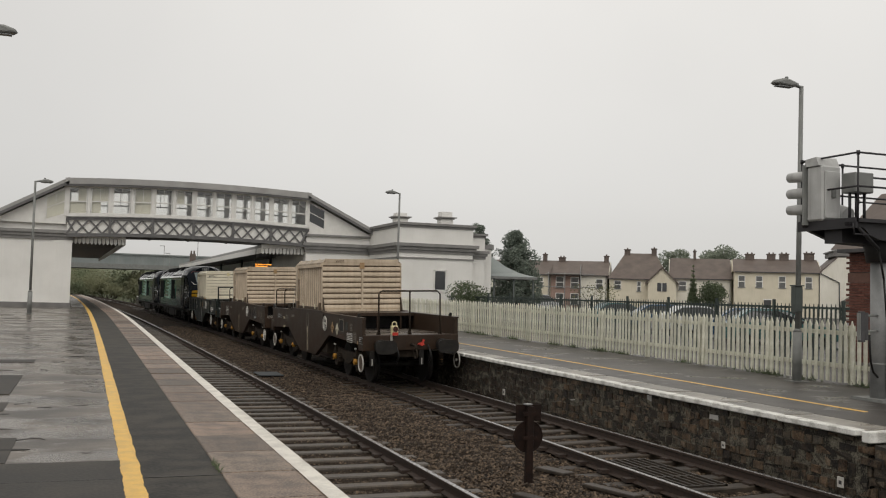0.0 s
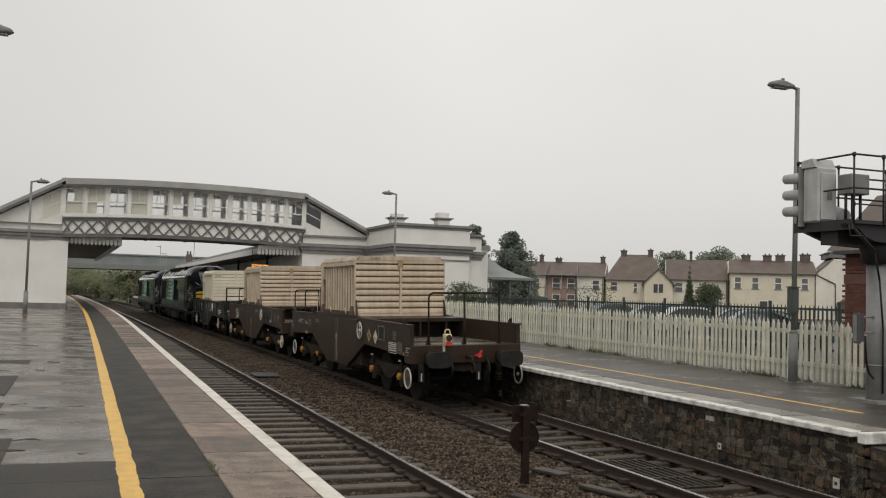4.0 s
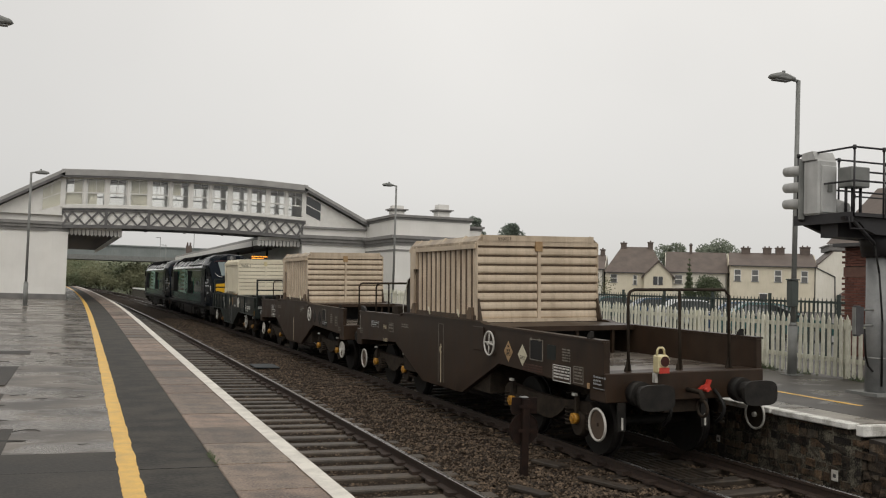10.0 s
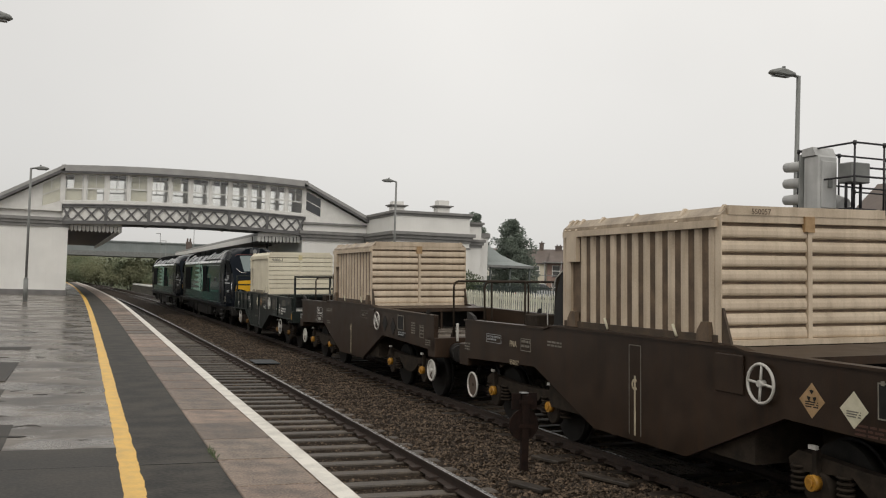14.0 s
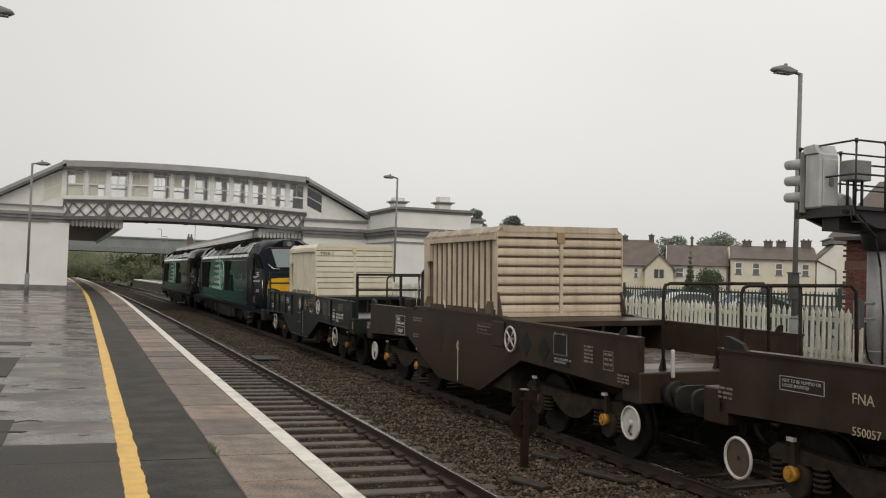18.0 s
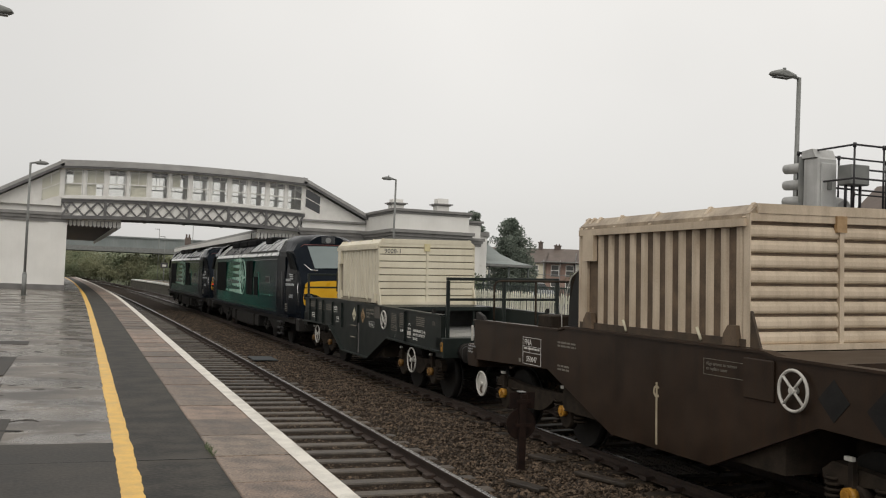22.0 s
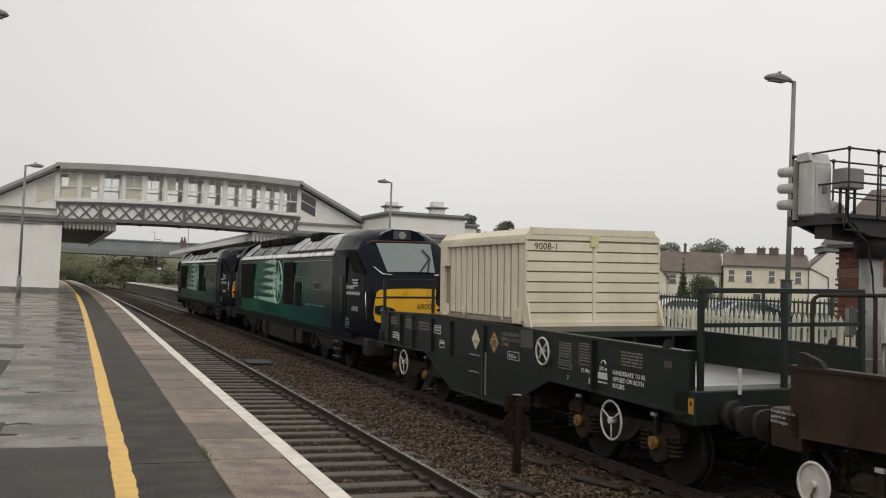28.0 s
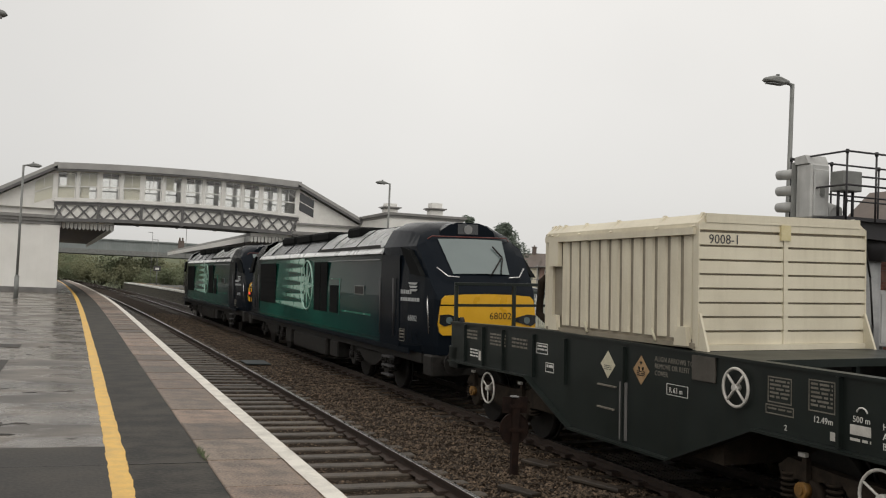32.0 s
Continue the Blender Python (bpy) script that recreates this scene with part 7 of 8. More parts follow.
    for ye, s in ((0.0, -1), (L, 1)):
        ya, yb = min(ye - s * 0.3, ye + s * 0.12), max(ye - s * 0.3, ye + s * 0.12)
        part("headstock", blk(-w, w, ya, yb, 0.88, 1.275, bevel=0.015), paint, b, "heavy headstock")
        for x in (-0.83, 0.83):
            yy = ye + s * 0.12
            bf = bmesh.new()
            rod(bf, (x, yy, 1.0), (x, yy + s * 0.46, 1.0), 0.12, 14)
            rod(bf, (x, yy + s * 0.16, 1.0), (x, yy, 1.0), 0.17, 14)
            bu = part("buffer", bf, "loco_under", b, "sprung buffer with an oblong head")
            c = [(x + 0.275 * math.copysign(abs(math.cos(q)) ** 0.55, math.cos(q)), 0.995 + 0.17 * math.copysign(abs(math.sin(q)) ** 0.55, math.sin(q))) for q in [6.28319 * i / 24 for i in range(24)]]
            hd = prism(bmesh.new(), c, "y", min(yy + s * 0.46, yy + s * 0.52), max(yy + s * 0.46, yy + s * 0.52))
            part("buffer_head", hd, "loco_under", bu)
        hook = bmesh.new()
        tube(hook, [(0, ye + s * 0.12, 1.02), (0, ye + s * 0.42, 1.02), (0, ye + s * 0.48, 0.94), (0, ye + s * 0.40, 0.88)], 0.035)
        hk = part("draw_hook", hook, "underframe", b)
        part("coupling_link", ringx(bmesh.new(), (0, ye + s * 0.46, 0.80), 0.11, 0.022, 14), "underframe", hk)
        for x in (-0.42, 0.45):
            hose = bmesh.new()
            pts = [(x, ye + s * (0.12 + 0.22 * math.sin(q * 0.5)), 1.0 - 0.075 * q) for q in range(7)]
            tube(hose, pts, 0.025)
            part("air_hose", hose, "black", b, "drooping rubber air hose")
        # guard rail across the end
        r = 0.022
        yg = (0.10 if s < 0 else ye + 0.08) if brown else ye + s * 0.07
        top = 2.40 if brown else 2.42
        rail = base_part("end_railing", b)
        xa, xm, xb = (-0.81, 0.03, 0.87) if brown else (-1.19, 0.0, 1.19)
        if brown:
            bm = bmesh.new()
            tube(bm, [(xa, yg, 1.2), (xa, yg, top - 0.10), (xa + 0.03, yg, top - 0.03), (xa + 0.10, yg, top), (xb - 0.08, yg, top), (xb, yg, top - 0.08), (xb, yg, 1.2)], r, 8)
            part("rail_frame", bm, "underframe", rail, "tubular guard rail")
            part("rail_post", rod(bmesh.new(), (xm, yg, 1.2), (xm, yg, top), r), "underframe", rail)
            for x in (xa, xm, xb):
                part("post_gusset", prism(bmesh.new(), [(x - 0.07, 1.261), (x + 0.05, 1.261), (x + 0.02, 1.43), (x - 0.02, 1.43)], "y", yg - 0.012, yg + 0.012), "underframe", rail)
        else:
            for x in (xa, xm, xb):
                part("rail_post", blk(x - 0.032, x + 0.032, yg - 0.032, yg + 0.032, 1.2, top - 0.031, bevel=0.006), paint, rail, "square guard rail post")
            part("top_rail", blk(xa - 0.032, xb + 0.032, yg - 0.03, yg + 0.03, top - 0.03, top + 0.03, bevel=0.006), paint, rail)
            for ya, yb in ((xa + 0.033, xm - 0.033), (xm + 0.033, xb - 0.033)):
                part("mid_rail", blk(ya, yb, yg - 0.022, yg + 0.022, top - 0.425, top - 0.375), paint, rail)
        for x in (-w + 0.02, w - 0.06):
            ya = ye - s * (0.27 if brown else 0.42)
            ln, up = (0.36, 0.13) if brown and s > 0 else (0.10, 0.10)
            stay = prism(bmesh.new(), [(ya, 1.722), (ya - s * ln, 1.722), (ya - s * ln * 0.8, 1.722 + up * 0.55), (ya - s * ln * 0.2, 1.722 + up), (ya, 1.722 + up)], "x", x - 0.03, x + 0.03)
            part("flag_bracket", stay, "loco_under", b)
    # running gear
    if brown:
        bogie(b, 0.93, 3.07)
        bogie(b, 8.64, 10.77)
        ends = (0.15, 11.50)
    else:
        bogie(b, 0.85, 2.72, green=True)
        bogie(b, 9.0, 10.9, green=True)
        ends = (1.62, 9.95)
    for y, style in zip(ends, rims):
        if style == "disc":
            handwheel(b, -w + 0.03, y, 0.61, 0.205, 0, 0.6, dish="wheel_white")
        elif style == "rim":
            handwheel(b, -w + 0.03, y, 0.56, 0.215, 0, 0.6, dish="rust_dish")
        else:
            handwheel(b, -w - 0.03, y, 0.70, 0.25, 3, 0.5)
        handwheel(b, w + 0.06, y, 0.58, 0.205, 0 if style == "rim" else 3, 0.6, dish="underframe" if style == "rim" else None)
    handwheel(b, -w - 0.05, 3.64 if brown else 3.54, 1.44, 0.20, 4, 0.1 if rims[0] == "rim" else 0.75)
    handwheel(b, w + 0.11, 3.72, 1.40, 0.20, 4, 0.1)
    # pipes and hoses at the cover's far end
    if brown:
        out = [(8.16, 1.72), (8.62, 1.72), (8.60, 2.05), (8.52, 2.32), (8.40, 2.54), (8.28, 2.68), (8.16, 2.72)]
        bag = prism(bmesh.new(), out, "x", -1.16, -0.72)
        bmesh.ops.bevel(bag, geom=bag.edges[:], offset=0.05, segments=2, affect="EDGES")
        part("hose_sheath", bag, "black", b, "bulging black hose sheath at the cover's end")
        part("white_cable", tube(bmesh.new(), [(-1.2, 8.68, 1.68), (-1.2, 8.70, 1.95), (-1.18, 8.60, 2.25), (-1.18, 8.45, 2.50), (-1.16, 8.25, 2.62)], 0.009), "wheel_white", b)
        part("tool_box", blk(-1.24, -0.85, 8.95, 9.40, 1.66, 1.92, bevel=0.02), "underframe", b, "dark tool box on the girder")
    for pts, r in (([(-0.9, 8.35, 1.75), (-1.1, 8.55, 2.0), (-1.12, 8.45, 2.5), (-1.0, 8.2, 2.7)], 0.06), ([(-0.7, 8.35, 1.75), (-0.8, 8.6, 2.2), (-0.85, 8.45, 2.55)], 0.05)):
        part("hose", tube(bmesh.new(), pts, r), "underframe", b, "black hose hanging at the cover's end")
    MOVERS.append((b, near))
    MOVERS.append((cover, near))
    return b, -w - 0.0005


def notice(parent, x, y0, y1, z0, z1):
    """A black notice board in a pale frame with two clips."""
    n = part("notice_plate", blk(x - 0.012, x, y0, y1, z0, z1), "black", parent, "black notice plate")
    for a in ((y0 - 0.012, y0, z0, z1), (y1, y1 + 0.012, z0, z1), (y0 - 0.012, y1 + 0.012, z0 - 0.012, z0), (y0 - 0.012, y1 + 0.012, z1, z1 + 0.012)):
        part("plate_edge", blk(x - 0.016, x, *a), "stencil_dim", n)
    for y in (y0 + 0.05, y1 - 0.07):
        part("clip", blk(x - 0.03, x - 0.0165, y, y + 0.03, z1 - 0.01, z1 + 0.03), "stencil_dim", n)


def centre_mark(parent, x, y, z, low):
    """A painted letter C with a line through it."""
    bm = bmesh.new()
    pts = [(y + 0.075 * math.cos(a), z + 0.075 * math.sin(a)) for a in [math.pi * (-0.75 + 1.5 * k / 12) for k in range(13)]]
    out = [(y + (p - y) * 0.6, z + (q - z) * 0.6) for p, q in pts]
    for i in range(12):
        prism(bm, [pts[i], pts[i + 1], out[i + 1], out[i]], "x", x - 0.004, x - 0.001)
    part("centre_letter", bm, "cream_mark", parent, "cream painted centre mark")
    part("centre_line", blk(x - 0.006, x, y - 0.017, y + 0.017, low, z + 0.11), "cream_mark", parent)


def wagons():
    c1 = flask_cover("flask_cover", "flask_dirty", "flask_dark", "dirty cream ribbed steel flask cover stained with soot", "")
    w1, x = wagon(23.3, "brown", "grimy dark brown bogie flask wagon at the train's tail", ("rim", "rim"), c1)
    words("550057", 0.09, "flask_dark", c1, on_end(-0.85, 4.388, 3.235))
    diamond(w1, x, 2.96, 1.35, 0.17, "orange_sign", True)
    diamond(w1, x, 2.43, 1.33, 0.17, "label_pale")
    notice(w1, x, 1.72, 2.13, 1.30, 1.60)
    bars(w1, x, 1.10, 1.33, 0.24, 0.2, 5)
    bars(w1, x, 1.36, 1.07, 0.48, 0.18, 4, "paint_white", True)
    bars(w1, x, 0.73, 1.10, 0.22, 0.18, 4, "stencil_dim", True)
    words("Handbrake to be\napplied on\nboth bogies", 0.047, "mark_dim", w1, on_side(x - 0.002, 0.20, 1.20))
    part("stencil_line", blk(x - 0.003, x, -0.10, 0.20, 1.055, 1.062), "mark_dim", w1)
    bars(w1, x, 2.42, 1.09, 0.68, 0.12, 3, "faded_red")
    part("green_panel", blk(x - 0.004, x, 1.30, 1.58, 1.34, 1.56), "wagon_green", w1, "faded dark green panel")
    part("orange_mark", blk(x - 0.004, x, 0.30, 0.37, 1.03, 1.11), "orange_sign", w1)
    bars(w1, x, 9.4, 1.36, 0.3, 0.14, 2, "stencil_dim", True)
    words("FNA", 0.14, "cream_mark", w1, on_side(x - 0.002, 9.85, 1.37))
    words("550057", 0.115, "cream_mark", w1, on_side(x - 0.002, 9.85, 1.08))
    words("NOT TO BE HUMPED OR\nLOOSE SHUNTED", 0.048, "mark_dim", w1, on_side(x - 0.002, 10.77, 1.465))
    bm = bmesh.new()
    for a in ((10.19, 10.198, 1.38, 1.525), (10.80, 10.808, 1.38, 1.525), (10.19, 10.808, 1.38, 1.387), (10.19, 10.808, 1.518, 1.525)):
        box(bm, x - 0.003, x, *a)
    part("stencil_frame", bm, "mark_dim", w1)
    bars(w1, x, 8.5, 1.45, 0.45, 0.1, 2)
    bars(w1, x, 11.8, 1.15, 0.25, 0.15, 3)
    # centre of gravity mark in an outline
    centre_mark(w1, x, 6.08, 1.16, 0.52)
    bm = bmesh.new()
    for a in ((5.94, 5.95, 0.52, 1.66), (6.21, 6.22, 0.52, 1.66), (5.94, 6.22, 1.65, 1.66)):
        box(bm, x - 0.003, x, *a)
    part("stencil_frame", bm, "stencil_dim", w1)
    # tail lamp and draw gear marks
    t = base("tail_lamp", pose(0, 0, 0), "pale yellow battery tail lamp hung on the headstock", "lamp")
    part("case", blk(-0.575, -0.410, -0.29, -0.13, 1.27, 1.52, bevel=0.022), "lamp_case", t)
    part("lens", rod(bmesh.new(), (-0.492, -0.291, 1.435), (-0.492, -0.315, 1.435), 0.07, 20), "lens_dark", t, "dark red lens")
    part("lens_rim", ringx(bmesh.new(), (-0.492, -0.302, 1.435), 0.072, 0.010, 20, "y"), "lamp_case", t)
    part("lower_band", blk(-0.570, -0.415, -0.302, -0.291, 1.275, 1.352), "red_paint", t, "red reflector band")
    part("carrying_handle", tube(bmesh.new(), [(-0.555, -0.21, 1.51), (-0.545, -0.21, 1.59), (-0.520, -0.21, 1.615), (-0.465, -0.21, 1.615), (-0.440, -0.21, 1.59), (-0.430, -0.21, 1.51)], 0.016), "lamp_case", t)
    part("bracket", blk(-0.570, -0.535, -0.20, -0.121, 1.14, 1.27), "wheel_white", t)
    MOVERS.append((t, 23.3))
    for xt in (-1.06, 0.27):
        part("white_tick", blk(xt - 0.012, xt + 0.012, -0.155, -0.14, 0.52, 0.68), "wheel_white", w1, "white painted tick")
    part("tick_hanger", blk(-1.12, -1.0, -0.138, -0.11, 0.50, 0.88), "loco_under", w1)
    part("tick_hanger", blk(0.21, 0.33, -0.138, -0.11, 0.50, 0.88), "loco_under", w1)
    hose = base("red_coupling_tap", pose(0, 0, 0), "small red tap on the brake hose of the headstock", "valve")
    part("tap_lever", prism(bmesh.new(), [(0.14, 1.03), (0.24, 1.03), (0.33, 1.01), (0.30, 1.07), (0.335, 1.15), (0.29, 1.16), (0.26, 1.09), (0.19, 1.07)], "y", -0.22, -0.16), "red_paint", hose)
    part("tap_body", rod(bmesh.new(), (0.24, -0.12, 1.02), (0.24, -0.26, 1.02), 0.03), "red_paint", hose)
    MOVERS.append((hose, 23.3))

    c2 = flask_cover("flask_cover", "flask_dirty", "flask_dark", "dirty cream ribbed steel flask cover streaked with rust", "")
    w2, x = wagon(36.8, "brown", "grimy dark brown bogie flask wagon coupled mid-train", ("disc", "disc"), c2)
    part("hazard_back", prism(bmesh.new(), [(2.95, 1.4), (3.15, 1.2), (3.35, 1.4), (3.15, 1.6)], "x", x - 0.006, x), "black", w2, "blackened hazard plate")
    part("hazard_back", prism(bmesh.new(), [(2.35, 1.36), (2.55, 1.16), (2.75, 1.36), (2.55, 1.56)], "x", x - 0.006, x), "black", w2, "blackened hazard plate")
    notice(w2, x, 1.80, 2.18, 1.33, 1.62)
    part("notice_strip", blk(x - 0.004, x, 1.72, 2.20, 1.15, 1.30), "black", w2, "black lettered strip")
    words("NOT TO BE HUMPED OR\nLOOSE SHUNTED", 0.046, "mark_dim", w2, on_side(x - 0.006, 2.18, 1.245))
    bars(w2, x, 1.3, 1.26, 0.24, 0.26, 5)
    bars(w2, x, 0.75, 1.26, 0.2, 0.2, 3, "stencil_dim", True)
    bars(w2, x, 0.42, 1.08, 0.28, 0.13, 3, "stencil_dim")
    words("FNA", 0.13, "paint_white", w2, on_side(x - 0.002, 9.73, 1.43))
    bars(w2, x, 9.74, 1.335, 0.53, 0.055, 1, "paint_white")
    words("550047", 0.12, "paint_white", w2, on_side(x - 0.002, 9.66, 1.175))
    bm = bmesh.new()
    for a in ((9.16, 9.168, 1.13, 1.55), (9.782, 9.79, 1.13, 1.55), (9.16, 9.79, 1.13, 1.138), (9.16, 9.79, 1.542, 1.55), (9.16, 9.79, 1.31, 1.318), (9.16, 9.79, 1.405, 1.411), (9.56, 9.566, 1.318, 1.405)):
        box(bm, x - 0.003, x, *a)
    part("stencil_frame", bm, "paint_white", w2)
    bars(w2, x, 8.62, 1.46, 0.55, 0.10, 2)
    bars(w2, x, 8.62, 1.12, 0.35, 0.10, 2)
    words("Handbrake to be\napplied on\nboth bogies", 0.05, "mark_dim", w2, on_side(x - 0.002, 12.06, 1.225))
    part("white_square", blk(x - 0.004, x, 9.86, 9.93, 1.14, 1.20), "stencil_dim", w2)
    words("Align arrows to remove\nor replace cover", 0.055, "stencil_dim", w2, on_side(x - 0.002, 5.08, 1.56))
    centre_mark(w2, x, 6.05, 1.14, 0.50)
    bm = bmesh.new()
    for a in ((4.42, 4.428, 1.45, 1.63), (5.12, 5.128, 1.45, 1.63), (4.42, 5.128, 1.45, 1.456), (4.42, 5.128, 1.624, 1.63)):
        box(bm, x - 0.003, x, *a)
    part("stencil_frame", bm, "stencil_dim", w2)

    part("lamp_bracket", blk(-0.85, -0.80, -0.155, -0.121, 1.20, 1.56, bevel=0.008), "wheel_white", w2, "white lamp bracket")
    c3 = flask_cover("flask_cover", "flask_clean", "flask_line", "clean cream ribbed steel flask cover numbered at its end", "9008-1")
    w3, x = wagon(50.25, "green", "dark green bogie flask wagon coupled behind the locomotive", ("spoke", "spoke"), c3)
    diamond(w3, x, 6.17, 1.44, 0.18, "label_pale")
    diamond(w3, x, 5.39, 1.44, 0.18, "orange_sign", True)
    words("ALIGN ARROWS TO\nREMOVE OR REFIT\nCOVER", 0.085, "stencil_dim", w3, on_side(x - 0.002, 5.10, 1.58))
    words("R 63 m", 0.09, "paint_white", w3, on_side(x - 0.002, 4.80, 1.24))
    bm = bmesh.new()
    for a in ((4.43, 4.44, 1.21, 1.34), (4.84, 4.85, 1.21, 1.34), (4.43, 4.85, 1.21, 1.217), (4.43, 4.85, 1.335, 1.342)):
        box(bm, x - 0.003, x, *a)
    part("stencil_frame", bm, "paint_white", w3)
    part("lamp_bracket", blk(-0.72, -0.675, -0.155, -0.121, 1.22, 1.52, bevel=0.008), "wheel_white", w3, "white lamp bracket")
    lab = part("warning_label", blk(x - 0.005, x, -0.10, -0.00, 1.01, 1.19), "axle_yellow", w3, "yellow and black electrical warning label")
    part("label_sign", prism(bmesh.new(), [(-0.079, 1.110), (-0.024, 1.110), (-0.052, 1.172)], "x", x - 0.008, x - 0.0055), "black", lab)
    part("white_post_mark", blk(x - 0.02, x, 5.70, 5.86, 0.52, 1.25), "plinth", w3, "grey strip")
    bars(w3, x, 3.07, 1.38, 0.28, 0.2, 5, "stencil_dim", True)
    bars(w3, x, 2.50, 1.37, 0.28, 0.24, 6, "stencil_dim", True)
    bars(w3, x, 3.10, 1.265, 0.34, 0.035, 1, "stencil_dim", True)
    words("2", 0.08, "paint_white", w3, on_side(x - 0.002, 2.86, 1.10))
    words("12.49m", 0.085, "paint_white", w3, on_side(x - 0.002, 2.47, 1.24))
    words("500 m", 0.08, "paint_white", w3, on_side(x - 0.002, 1.98, 1.315))
    part("white_panel", blk(x - 0.004, x, 1.77, 2.01, 1.20, 1.29), "wheel_white", w3)
    bars(w3, x, 2.01, 1.12, 0.24, 0.05, 1, "wheel_white")
    part("white_square", blk(x - 0.004, x, 2.16, 2.25, 1.10, 1.18), "wheel_white", w3)
    part("arc_mark", tube(bmesh.new(), [(x - 0.004, 1.87 + 0.06 * math.cos(a), 1.40 + 0.05 * math.sin(a)) for a in steps(0.1, 3.04, 8)], 0.008), "paint_white", w3)
    part("rust_patch", blk(x - 0.006, x, 0.32, 0.48, 1.49, 1.57), "bare_steel", w3, "bare rusty patch plate")
    part("gusset_plate", blk(x - 0.03, x, 3.92, 4.33, 1.44, 1.72, bevel=0.006), "bare_steel", w3, "bare grey steel gusset plate")
    bars(w3, x, 1.44, 1.41, 0.50, 0.20, 5)
    words("HANDBRAKE TO BE\nAPPLIED ON BOTH\nBOGIES", 0.085, "paint_white", w3, on_side(x - 0.002, 1.64, 1.29))
    bars(w3, x, 10.95, 1.44, 0.45, 0.18, 3)
    bars(w3, x, 10.80, 1.14, 0.36, 0.16, 3, "paint_white")
    bars(w3, x, 9.95, 1.40, 0.62, 0.22, 4)
    bars(w3, x, 9.1, 1.42, 0.55, 0.18, 3)
    part("white_square", blk(x - 0.004, x, 10.32, 10.42, 1.12, 1.28), "wheel_white", w3)
    part("foot_step", blk(x - 0.03, x, 5.95, 6.4, 1.155, 1.175), "stencil_dim", w3)
    part("foot_step", blk(x - 0.03, x, 6.0, 6.4, 0.86, 0.88), "stencil_dim", w3)
    bars(w3, x, 8.2, 1.45, 0.3, 0.1, 2, "paint_white", True)
    bars(w3, x, 7.9, 1.2, 0.2, 0.08, 1, "paint_white", True)
    part("white_square", blk(x - 0.004, x, 11.0, 11.1, 1.18, 1.3), "wheel_white", w3)


wagons()

M["loco_soft"] = surface("soft_green_star_shade", (0.10, 0.27, 0.20), (0.16, 0.34, 0.26), 0.3, 3, 0.0)
M["trim_red"] = surface("dull_red_line", (0.10, 0.02, 0.015), (0.15, 0.03, 0.02), 0.4, 6, 0.0)


